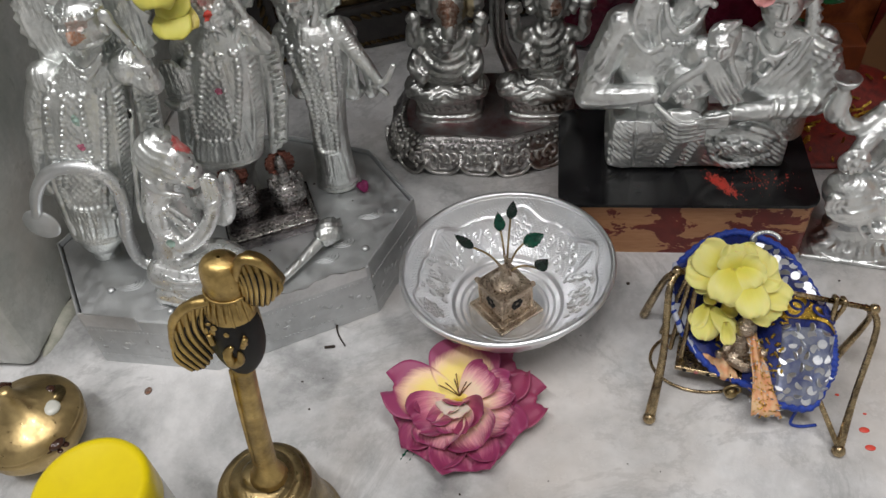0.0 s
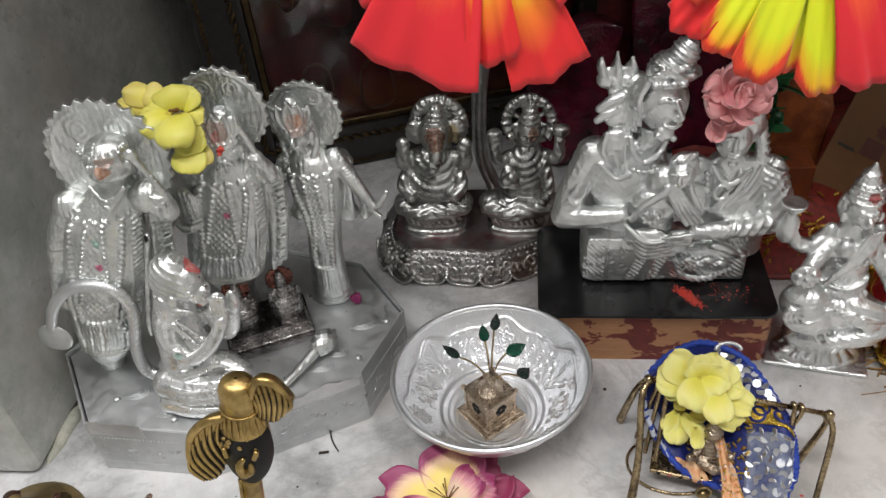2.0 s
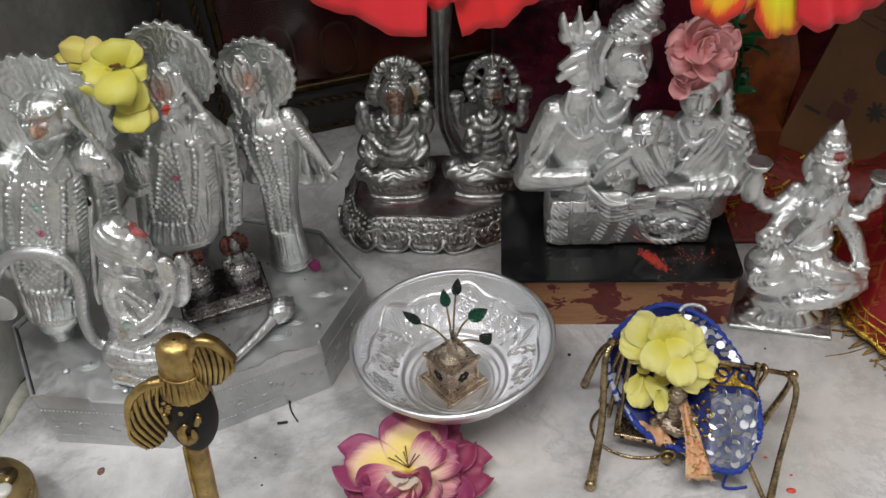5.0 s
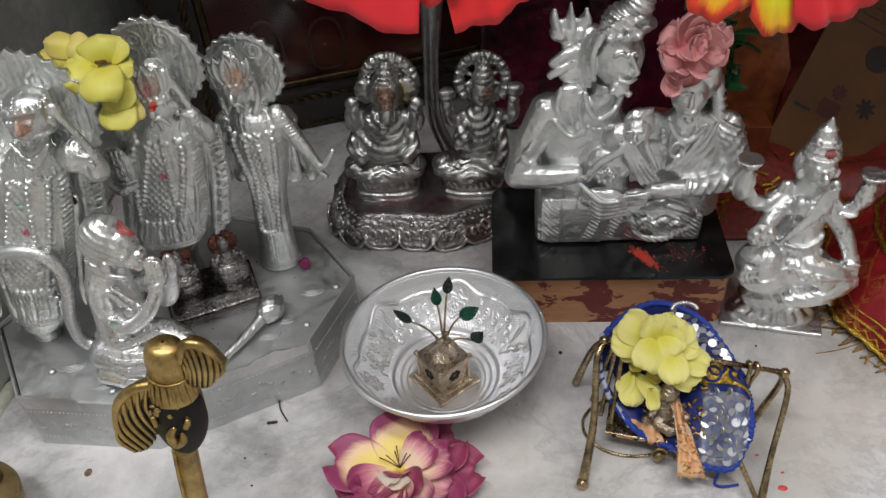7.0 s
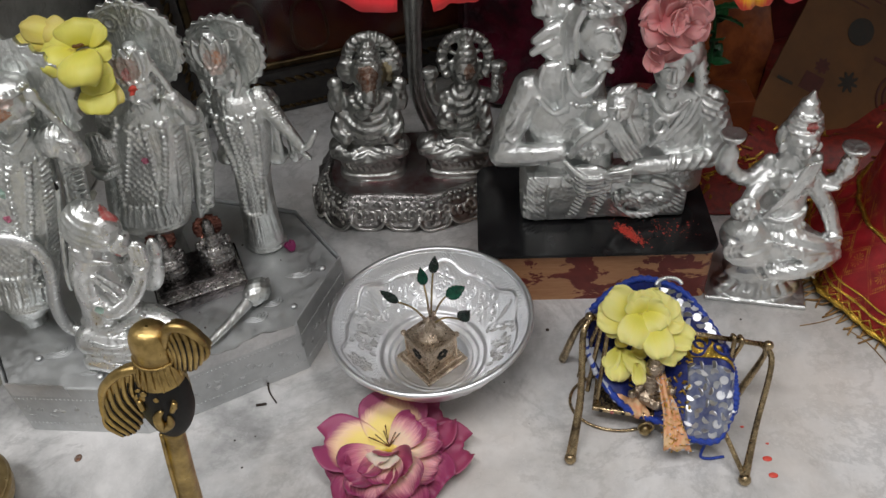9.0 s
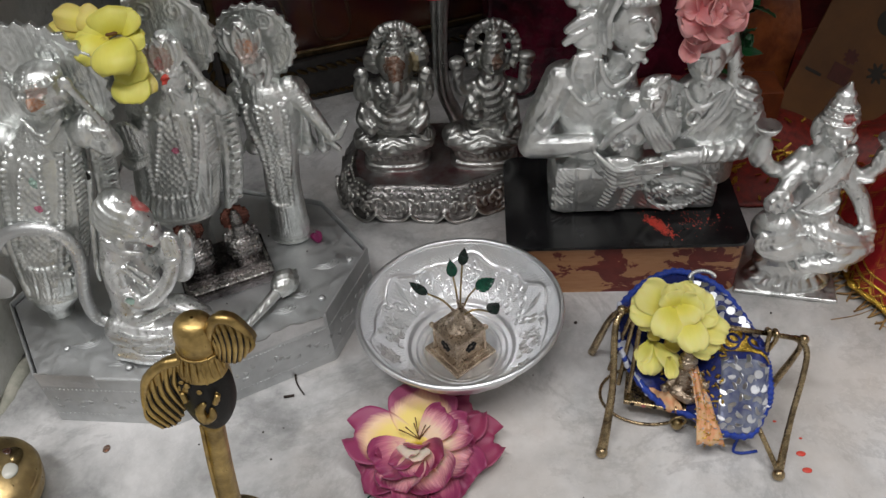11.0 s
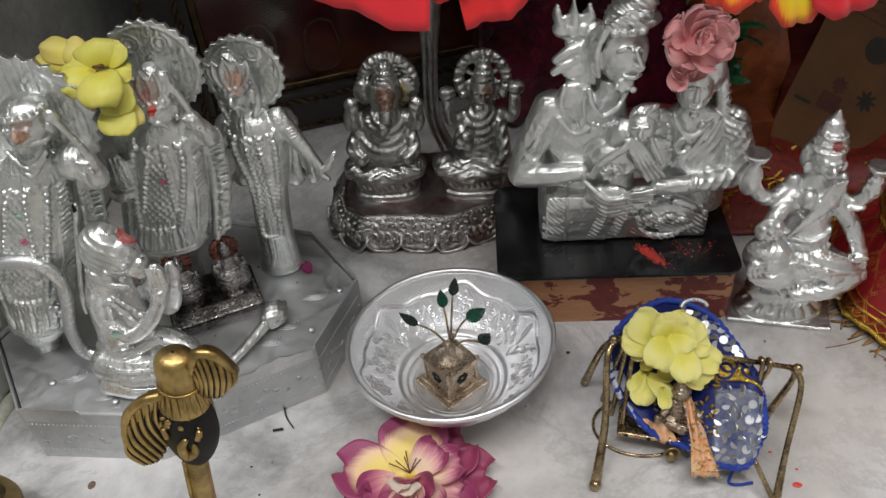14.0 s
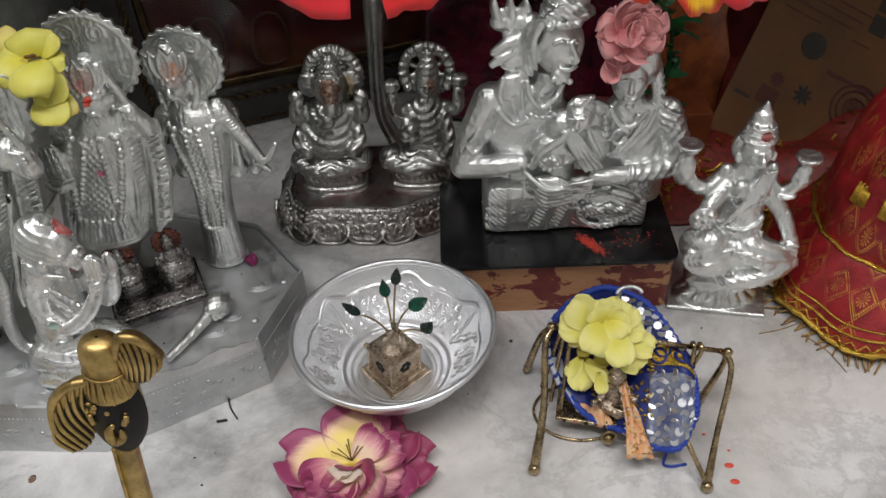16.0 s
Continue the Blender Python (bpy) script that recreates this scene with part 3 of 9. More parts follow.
def build_plinth():
    root = thing("plinth", "dull aluminium sheet platform with eight sides and stamped borders", "platform")
    c = np.mean(np.array(PL), axis=0)
    inner = [tuple(c + (np.array(p) - c) * 0.985) for p in PL]
    part("top_sheet", prism_bm(inner, PT - 0.002, PT, 0.0004), M_SHEET, root)
    n = len(PL)
    for i in range(n):
        a, b = Vector((*PL[i], 0)), Vector((*PL[(i + 1) % n], 0))
        d = (b - a).normalized()
        out = Vector((d.y, -d.x, 0))
        lip = 0.0035 if i in (2, 3, 4, 5, 6, 7) else 0.0012
        ln = (b - a).length
        m = axes(d, out, Vector((0, 0, 1)), (a + b) / 2)
        side = part("side_sheet", box_bm(ln + 0.001, 0.0012, PT + lip, 0.0003, 1, (0, 0, (PT + lip) / 2)), M_SHEET, root, at=m)
        if i in (0, 1, 2):
            # rows of stamped dots and leaf scrolls
            for row, z in enumerate((0.008, 0.031)):
                vs, fs = [], []
                k = int(ln / 0.0024)
                for j in range(k):
                    x = -ln / 2 + (j + 0.5) * ln / k
                    v, f = lump((x, 0.0007, z), (0.0005, 0.0005, 0.0006))
                    base = len(vs)
                    vs += v
                    fs += [tuple(q + base for q in face) for face in f]
                ob = part("stamped_dots", mesh_from("stamped_dots", vs, fs), M_SHEET, side)
                tagged(ob, kind="stuff")
            for j in range(int(ln / 0.0050)):
                x = -ln / 2 + (j + 0.5) * 0.0050
                rnd = random.Random(j + 10 * i)
                z = 0.0195 + rnd.uniform(-0.004, 0.004)
                a0, sg = rnd.uniform(0, 6.28), rnd.choice((-1, 1))
                for q in range(3):
                    pts = [(x + 0.0042 * t * math.cos(a0 + sg * (0.5 * q + 1.1 * t)), 0.0005, z + 0.0042 * t * math.sin(a0 + sg * (0.5 * q + 1.1 * t))) for t in (0.15, 0.5, 0.8, 1.0)]
                    tube("stamped_leaf", pts, [0.0002, 0.0006, 0.0002], M_SHEET, side, 6, 2)
    # upstanding lip along the front, torn in waves, and the plain raised lip beside it
    for (pa, pb, s0, s1, h0, wave) in ((PL[1], PL[2], 0.05, 0.98, 0.0012, 0.0045), (PL[0], PL[1], 0.02, 0.50, 0.0050, 0.0004)):
        a, b = Vector((*pa, 0)), Vector((*pb, 0))
        d = (b - a).normalized()
        out = Vector((d.y, -d.x, 0))
        vs, fs, n = [], [], 60
        for k in range(n + 1):
            t = s0 + (s1 - s0) * k / n
            w = t * 11.0
            top = h0 + wave * (0.45 + 0.35 * math.sin(w * 1.7) + 0.25 * abs(math.sin(w * 2.6 + 1)) ** 3) * (1 if 0 < k < n else 0)
            p = a.lerp(b, t)
            vs += [p + out * 0.0009 + Vector((0, 0, PT - 0.006)), p + out * 0.0014 + Vector((0, 0, PT + top)), p + out * 0.0004 + Vector((0, 0, PT + top)), p + out * 0.0002 + Vector((0, 0, PT - 0.006))]
        for k in range(n):
            for q in range(4):
                fs.append((4 * k + q, 4 * k + 4 + q, 4 * k + 4 + (q + 1) % 4, 4 * k + (q + 1) % 4))
        fs += [(3, 2, 1, 0), (4 * n, 4 * n + 1, 4 * n + 2, 4 * n + 3)]
        part("front_lip", mesh_from("front_lip", vs, fs, smooth=False), M_SHEET_LIT, root, "torn sheet edge")
    for x, y in ((-0.181, -0.036), (-0.079, 0.014), (-0.066, 0.046), (-0.222, -0.022)):
        ball("rivet", 0.0022, M_SHEET, root, (x, y, PT + 0.0012), 12, (1, 1, 0.5))
    for cx, cy, r0 in ((-0.083, 0.045, 0.010), (-0.215, -0.015, 0.011), (-0.190, -0.030, 0.007), (-0.103, 0.008, 0.009), (-0.095, 0.020, 0.008)):
        for k in range(4):
            pts = [(cx + (r0 - k * 0.002) * math.cos(w), cy + 0.6 * (r0 - k * 0.002) * math.sin(w), PT + 0.0001) for w in np.linspace(-2.2, 0.6, 6)]
            tube("engraved_curl", pts, [0.0002, 0.0005, 0.0002], M_SHEET, root, 6, 3)


build_plinth()


def ring_at(rings, z):
    """Centre and half widths of a body at the height z."""
    zs = [r[2] for r in rings]
    return tuple(float(np.interp(z, zs, [r[i] for r in rings])) for i in (0, 1, 3, 4))


def on(rings, q, z, out=0.0):
    """A point on the front of a body: q from -1 (one side) to 1 (the other)."""
    x, y, rx, ry = ring_at(rings, z)
    a = q * math.pi / 2
    return (x + (rx + out) * math.sin(a), y - (ry + out) * math.cos(a), z)


def finery(rings, hem, belt, neck, cape=True, ladder=True):
    """Raised dress of a robed figure: pleats, cape folds, bead strings, laddered shawl edge, belt and hem."""
    s = []
    for k in range(19):
        q = -0.85 + 1.70 * k / 18
        s.append(limb([on(rings, q * 0.95, hem + 1), on(rings, q * 0.85 + 0.03 * math.sin(k * 2), 0.5 * (hem + belt)), on(rings, q * 0.72, belt)], [1.15, 1.1, 0.8]))
    if cape:
        for q in (-1.0, -0.84, -0.69, -0.56):
            s.append(limb([on(rings, q, hem + 1, 0.5), on(rings, q, 0.5 * (hem + neck), 0.4), on(rings, q * 0.9, neck - 6, 0.2)], [2.5, 2.2, 1.5]))
    top, low = neck - 10, hem + 0.30 * (neck - hem)
    n = int((top - low) / 3.3)
    for side in (-1, 1):
        for k in range(n + 1):
            t = k / n
            s.append(lump(on(rings, side * (0.40 - 0.08 * (1 - t) + 0.06 * t), low + t * (top - low), 0.9), (1.95, 1.8, 1.6)))
            if t > 0.15:
                s.append(lump(on(rings, side * (0.28 - 0.16 * t), low + t * (top - low) + 1, 0.6), (1.45, 1.4, 1.3)))
    for k in range(7):
        q = -0.30 + 0.10 * k
        s.append(lump(on(rings, q, low - 3.0 + 14 * q * q, 0.9), (1.75, 1.7, 1.75)))
    for k in range(int((top - low) / 2.6)):
        for j in range(3 + k % 2):
            s.append(lump(on(rings, -0.12 - 0.05 * (k % 2) + 0.11 * j, low + 4 + 2.5 * k, 0.0), (1.0, 0.9, 1.0)))
    # chevron rows woven into the skirt front and the sleeves' edges
    for k in range(int((low - belt) / 3.0) if low > belt else 0):
        s.append(limb([on(rings, q, low - 4 - 3.0 * k - 3 * abs(q), 0.4) for q in (-0.4, 0, 0.4)], [0.8] * 3))
    if ladder:
        n = int((neck - 8 - hem - 6) / 3.2)
        for k in range(n):
            z = hem + 6 + k * 3.2
            s.append(limb([on(rings, 0.66, z, 0.6), on(rings, 0.84, z + 0.8, 0.6)], [1.0, 1.0]))
        for q in (0.62, 0.88):
            s.append(limb([on(rings, q, hem + 3, 0.5), on(rings, q, 0.5 * (hem + neck), 0.5), on(rings, q, neck - 6, 0.3)], [1.2, 1.2, 1.0]))
    for z in (hem + 0.5, hem + 3.5):
        s.append(limb([on(rings, q, z, 0.8) for q in (-1, -0.6, -0.2, 0.2, 0.6, 1)], [1.1] * 6))
    for k in range(9):
        q = -0.8 + 0.2 * k
        s.append(lump(on(rings, q, neck - 5.5 - 5 * math.cos(q * 1.7), 0.8), (1.6, 1.5, 1.6)))
    return s


def leaf_plume(base, top, wide, thick=2.0):
    """One upright leaf of a crown, with raised edges and a midrib."""
    (x0, y0, z0), (x1, y1, z1) = base, top
    s = []
    for e in (-1, 0, 1):
        pts = [(x0 + (x1 - x0) * t + e * wide * math.sin(math.pi * min(1, 0.12 + 0.88 * t)) * 0.9, y0 + (y1 - y0) * t - (1.0 if e else 0.3), z0 + (z1 - z0) * t) for t in (0, 0.35, 0.7, 1.0)]
        s.append(limb(pts, [1.0, 1.2, 1.1, 0.8]))
    ln = math.hypot(x1 - x0, z1 - z0)
    s.append(lump(((x0 + x1) / 2, (y0 + y1) / 2 + 0.8, (z0 + z1) / 2), (wide, thick * 0.8, ln * 0.52), math.degrees(math.atan2(x1 - x0, z1 - z0))))
    return s


def headwear(c, r, h):
    """Crown of upright leaves over a beaded band, with nose, ear drops and hanging locks."""
    x, y, z = c
    s = [limb([(x + r * 1.04 * math.sin(a), y - r * 1.04 * math.cos(a), z + r * 0.42) for a in np.linspace(-1.9, 1.9, 9)], [1.3] * 9)]
    for k in range(9):
        a = -1.4 + 0.35 * k
        s.append(lump((x + r * 1.08 * math.sin(a), y - r * 1.08 * math.cos(a), z + r * 0.62), (1.3, 1.3, 1.3)))
    for k in (0, 4, 1, 3, 2):
        a = -0.95 + 0.475 * k
        hh = h * (1.35 - 0.30 * abs(a))
        s += leaf_plume((x + r * 0.8 * math.sin(a), y - r * 0.88 * math.cos(a), z + r * 0.7), (x + r * 1.55 * math.sin(a), y - r * 0.80 * math.cos(a), z + r * 0.75 + hh), 3.3 - 0.6 * abs(a))
    for sgn in (-1, 1):
        s.append(lump((x + sgn * r * 1.02, y - 2, z - r * 0.20), (2.0, 2.0, 3.2)))
        s.append(lump((x + sgn * r * 1.02, y - 3, z - r * 0.62), (1.5, 1.5, 1.8)))
        s.append(limb([(x + sgn * r * 0.95, y + 2, z + 2), (x + sgn * r * 1.15, y + 1, z - r * 0.9), (x + sgn * r * 0.9, y - 3, z - r * 1.7)], [2.4, 2.2, 1.4]))
        s.append(limb([(x + sgn * 1.2, y - r * 0.98, z - r * 0.50), (x + sgn * r * 0.42, y - r * 0.88, z - r * 0.86), (x + sgn * r * 0.55, y - r * 0.7, z - r * 1.25)], [1.3, 1.3, 0.8]))
        s.append(limb([(x + sgn * 1.6, y - r * 0.95, z + r * 0.18), (x + sgn * r * 0.42, y - r * 0.95, z + r * 0.26), (x + sgn * r * 0.7, y - r * 0.78, z + r * 0.14)], [0.8, 0.95, 0.7]))
    s.append(limb([(x, y - r * 0.95, z + r * 0.32), (x, y - r * 1.16, z - r * 0.10), (x, y - r * 1.0, z - r * 0.22)], [1.1, 1.4, 1.2]))
    s.append(limb([(x - 2, y - r * 0.92, z - r * 0.62), (x, y - r * 0.98, z - r * 0.66), (x + 2, y - r * 0.92, z - r * 0.62)], [0.8, 1.1, 0.8]))
    s.append(limb([(x, y - r * 0.82, z - r * 0.98), (x, y - r * 0.78, z - r * 1.4)], [1.5, 0.9]))
    return s


def rungs(line, wide, step, r=1.0):
    """Short raised bars across a hanging band of cloth."""
    path = smooth_path(line, 20)
    d = np.cumsum([0] + [float(np.linalg.norm(b - a)) for a, b in zip(path, path[1:])])
    s = []
    for k in range(1, int(d[-1] / step)):
        i = min(int(np.searchsorted(d, k * step)), len(path) - 1)
        x, y, z = path[i]
        s.append(limb([(x - wide, y, z - 0.8), (x, y - 1.2, z), (x + wide, y, z + 0.8)], [r, r, r]))
    return s


def chased(scale=1.0):
    """Fine unevenness of the casting."""
    return lambda p, n: scale * (0.08 * wob(p, 1.3, 3) + 0.05 * wob(p, 3.0, 4) + 0.28 * hatched(p, 1.9, 61, 0.08) + 0.14 * hatched(p, 1.5, 67, 0.13))


def halo_relief(c, r, y_min):
    """Fans of curved strokes on both sides of the head, and a fine rim."""
    def carve(p, n):
        x, z = p[:, 0] - c[0], p[:, 2] - c[2]
        q = np.hypot(x, z) / r
        w = np.arctan2(np.abs(x), z)
        on_disc = (np.abs(p[:, 1] - c[1]) < 7.0) & (np.abs(n[:, 1]) > 0.6) & (p[:, 1] > y_min)
        stroke = 1 - 2 * np.abs(np.sin(7.0 * w + 5.0 * (q - 0.4) ** 2 + 1.5 * q))
        fan = band(q, 0.40, 0.82, 0.08) * np.clip(np.cos(2.0 * (w - 1.15)), 0, 1)
        scroll = np.exp(-((np.hypot(np.abs(x) / r - 0.30, z / r - 0.52) - 0.17) / 0.03) ** 2) + np.exp(-((np.hypot(np.abs(x) / r - 0.30, z / r - 0.52) - 0.09) / 0.025) ** 2)
        rim = 0.5 * np.exp(-((q - 0.86) / 0.03) ** 2)
        return on_disc * (0.45 * stroke * fan + 0.5 * scroll + rim)
    return carve


def both(*fs):
    return lambda p, n: sum(f(p, n) for f in fs)


def face_relief(c, r, turn=0.0):
    """Brow, eyes, nose and mouth pressed into a small head that faces the camera."""
    def carve(p, n):
        x, z = (p[:, 0] - c[0]) / r, (p[:, 2] - c[2]) / r
        f = np.clip(-n[:, 1] * 1.5, 0, 1) * (np.hypot(x, z) < 1.0)
        nose = 0.26 * np.exp(-(x / 0.13) ** 2 - ((z + 0.05) / 0.28) ** 2)
        eyes = -0.16 * np.exp(-((np.abs(x) - 0.36) / 0.18) ** 2 - ((z - 0.18) / 0.12) ** 2)
        mouth = 0.10 * np.exp(-(x / 0.25) ** 2 - ((z + 0.48) / 0.08) ** 2) - 0.08 * np.exp(-(x / 0.3) ** 2 - ((z + 0.36) / 0.06) ** 2)
        brow = 0.10 * np.exp(-((z - 0.36 + 0.2 * x * x) / 0.08) ** 2) * (np.abs(x) < 0.7)
        return (nose + eyes + mouth + brow) * r * f
    return carve


def crown_relief(cx, z0, z1):
    def carve(p, n):
        x, y, z = p.T
        ring = np.cos((z - z0) * 2 * np.pi / 4.0) * 0.35
        return (ring + 0.35 * np.sin((x - cx) * 2.4) * np.sin(z * 2.0)) * band(z, z0, z1, 1.5) * (np.abs(x - cx) < 14)
    return carve


def build_figures():
    # the tall one in the middle, hand raised in blessing
    ram = [(-166, 60, 40, 13, 10), (-165, 59, 46, 12, 10), (-163, 55, 66, 12, 10), (-161, 48, 84, 22, 14), (-159, 46, 92, 23, 15), (-149, 42, 125, 23, 15), (-142, 40, 153, 21, 14), (-140, 40, 166, 16, 11), (-138, 39, 177, 7, 6), (-137, 39, 184, 6, 6)]
    hd = (-135, 37, 183)
    s = [body(ram), lump(hd, (9, 9, 11)), body([(-135, 39, 189, 9, 8.5), (-135, 40, 196, 7.5, 7), (-135, 41, 203, 3, 3)]),
         lump((-158, 40, 160), (8, 8, 8)), lump((-119, 39, 164), (7, 7, 7)),
         limb([(-158, 40, 160), (-164, 37, 148), (-167, 31, 133)], [5.5, 5, 4.0]), lump((-163, 27.0, 148), (7.6, 3.2, 12.5), -6), lump((-163, 27.0, 153), (6.6, 3.0, 9), -6), limb([(-172, 28, 135.5), (-165.5, 24.4, 134.6), (-159, 28, 136)], [2.0, 2.4, 2.0]), *[limb([(-167.0 + 2.7 * k, 25.2, 147), (-166.6 + 2.5 * k, 25.4, 160.5 - abs(k - 1.5) * 1.6)], [0.8, 1.1]) for k in range(4)], *[limb([(-169, 26, 142 - 3 * k), (-162, 24.6, 142.6 - 3 * k), (-156.5, 26, 143.4 - 3 * k)], [1.0, 1.1, 1.0]) for k in range(2)],
         limb([(-120, 40, 163), (-114, 37, 163), (-116, 34, 172)], [6, 5, 4]), lump((-118, 33, 176), (4.2, 4, 5.5), -25), *[limb([(-122 + 0.8 * k, 30.5, 178 - 2.2 * k), (-117 + 0.6 * k, 29.6, 177 - 2.2 * k)], [1.1, 1.1]) for k in range(3)], limb([(-118, 33, 179), (-121, 33, 189), (-125, 33, 198)], [1.9, 1.7, 2.2]), lump((-127, 33, 200), (4.2, 2.6, 3.4)), lump((-124, 33, 196), (2.6, 2.6, 2.6)),
         *[limb([(-119 + 2.6 * k, 44 + 1.2 * k, 162 - k), (-122 + 3.2 * k, 44 + 1.2 * k, 130), (-131 + 3.6 * k, 46 + k, 88 + 3 * k)], [2.4, 2.8, 2.4]) for k in range(3)], *rungs([(-115, 42.6, 160), (-117, 43.0, 130), (-126, 44.4, 92)], 3.4, 2.8, 0.8), limb([(-160, 46, 160), (-171, 48, 125), (-180, 50, 90)], [5, 6, 6], 0.6),
         halo_disc((-136.5, 49, 197), 25.5, 3.4, 26, -4), *finery(ram, 86, 112, 172), *headwear(hd, 9, 12)]
    figure("silver_figurine", s, 0.00055, both(chased(), halo_relief((-136.5, 49, 197), 25.5, 44), face_relief(hd, 10)), M_SILVER,
           "silver standing deity figurine with toothed halo on aluminium platform", "figurine",
           [((-135, 28, 196), (7.0, 8, 7.0), M_PASTE_PALE), ((-135, 27, 193.5), (2.4, 6, 3.6), M_PASTE_ROSE), ((-133.5, 26, 186), (2.2, 6, 2.2), M_RED_DROP), ((-141, 25.0, 143), (2.1, 5, 2.1), M_GEM_PINK)], "standing silver figurines")
    # the one with a bow, leaning inwards
    lax = [(-237, 9, 40, 8, 8), (-236, 8, 46, 8, 8), (-233, 7, 55, 14, 11), (-227, 6, 68, 17, 13), (-215, 4, 109, 23, 15), (-207, 4, 134, 24, 15), (-198, 4, 160, 22, 14), (-192, 4, 172, 16, 11), (-188, 3, 181, 7, 6), (-186, 2, 188, 6, 6)]
    hd = (-180.5, 0, 199)
    s = [body(lax), lump(hd, (11.5, 10.5, 11)), lump((-180, 2, 204), (10.8, 10, 7)), limb([(-185, 2, 183), (-182, 1, 193)], [7.5, 8]),
         # brow and jaw bands, eyes, nose, ear drops, and the small knot on the cap
         *[limb([(-180.5 + rr * math.sin(a), 0.5 - (rr - 0.6) * math.cos(a), zz) for a in np.linspace(-1.7, 1.7, 9)], [1.2] * 9) for rr, zz in ((11.4, 205.5), (10.0, 192.0))],
         *[lump((-180.5 + 11.6 * math.sin(a), 0.5 - 11.2 * math.cos(a), 207.8), (1.2, 1.1, 1.2)) for a in np.linspace(-1.5, 1.5, 11)],
         *[lump((-180.5 + e * 4.4, -9.4, 200.5), (2.3, 1.5, 1.3)) for e in (-1, 1)], limb([(-180.5, -9.6, 203), (-180.5, -12.2, 197.5), (-180.5, -10.6, 196)], [1.1, 1.7, 1.6]), limb([(-183, -9.2, 193.6), (-180.5, -10.2, 193), (-178, -9.2, 193.6)], [0.9, 1.1, 0.9]),
         *[lump((-180.5 + e * 11.6, -2, 197), (2.0, 2.2, 3.4)) for e in (-1, 1)], 
         *[limb([(-192 + 1.5 * k, -5 - k, 186 - 3 * k), (-183, -10 - k, 180 - 3.4 * k), (-174 - 1.5 * k, -6 - k, 186 - 3 * k)], [1.3, 1.5, 1.3]) for k in range(2)],
         lump((-214, 4, 168), (9, 8, 9)), lump((-170, 4, 173), (9, 8, 9)),
         limb([(-215, 3, 168), (-228, 0, 146), (-238, -3, 112)], [6.5, 5.8, 4.8]), lump((-239, -4, 106), (6, 4, 8)), *[limb([(-228 - 5 * math.cos(a), 0 - 5 * math.sin(a), 145 + 0.6 * math.cos(a)) for a in np.linspace(0, 6.0, 8)], [1.0] * 8)],
         limb([(-169, 4, 172), (-159, 0, 166), (-156, -3, 173)], [6.5, 5.4, 4.2]), lump((-157, -4, 178), (4.4, 4.2, 6), -25), *[limb([(-161 + 0.8 * k, -7.5, 181 - 2.3 * k), (-156 + 0.6 * k, -8.2, 180 - 2.3 * k)], [1.1, 1.1]) for k in range(3)], limb([(-155, -5, 182), (-158, -6, 192), (-162.5, -6, 202)], [2.0, 1.7, 2.0]), lump((-164, -6, 205), (3.4, 2.4, 3.8)),
         *[limb([(-170 + 2.6 * k, 6 + 1.2 * k, 170 - k), (-176 + 3.2 * k, 6.5 + 1.2 * k, 140), (-189 + 3.6 * k, 8 + k, 88 + 3 * k)], [2.4, 2.8, 2.4]) for k in range(3)], *rungs([(-165, 5.6, 166), (-170, 5.0, 140), (-182, 6.4, 95)], 3.4, 2.8, 0.8), limb([(-214, 8, 168), (-226, 9, 130), (-238, 10, 92)], [5, 6, 6], 0.6),
         limb([(-171, -7, 156), (-179, -9, 128), (-188, -10, 97), (-191, -9, 84)], [1.5, 1.6, 1.7, 1.2]), limb([(-236, 0, 60), (-222, -6, 84), (-206, -9, 88)], [2.5, 2.5, 2]),
         halo_disc((-187, 12, 192), 34, 3.4, 30, -4), *finery(lax, 62, 92, 176)]
    figure("silver_figurine", s, 0.00055, both(chased(), halo_relief((-187, 12, 192), 34, 7)), M_SILVER,
           "silver standing deity figurine holding a bow, orange paste on brow", "figurine",
           # the black dab on the shawl paints in the dark of a hole
           [((-179.5, -11, 198.0), (4.2, 5, 3.6), M_ORANGE), ((-177.0, -9, 203.5), (5.0, 5, 3.2), M_PASTE_PALE), ((-172.5, -9, 155), (2.2, 7, 2.4), M_TARNISH_AND_HOLES), ((-203, -12, 137), (2.2, 5, 2.2), M_GEM_PINK), ((-199, -10.5, 153), (2, 5, 3), M_GEM_GREEN)], "standing silver figurines")
    # the slim one with an arm stretched out
    sita = [(-106, 72, 40, 12.8, 11), (-106, 72, 44, 12.4, 10.6), (-104.5, 71, 70, 10.8, 9.6), (-102, 70, 98, 10.8, 9.6), (-100, 69, 116, 13, 11), (-100, 68, 140, 17, 13), (-100, 68, 152, 14, 11), (-103, 68, 161, 6, 5.5), (-104, 67, 167, 5, 5)]
    hd = (-104, 65, 173)
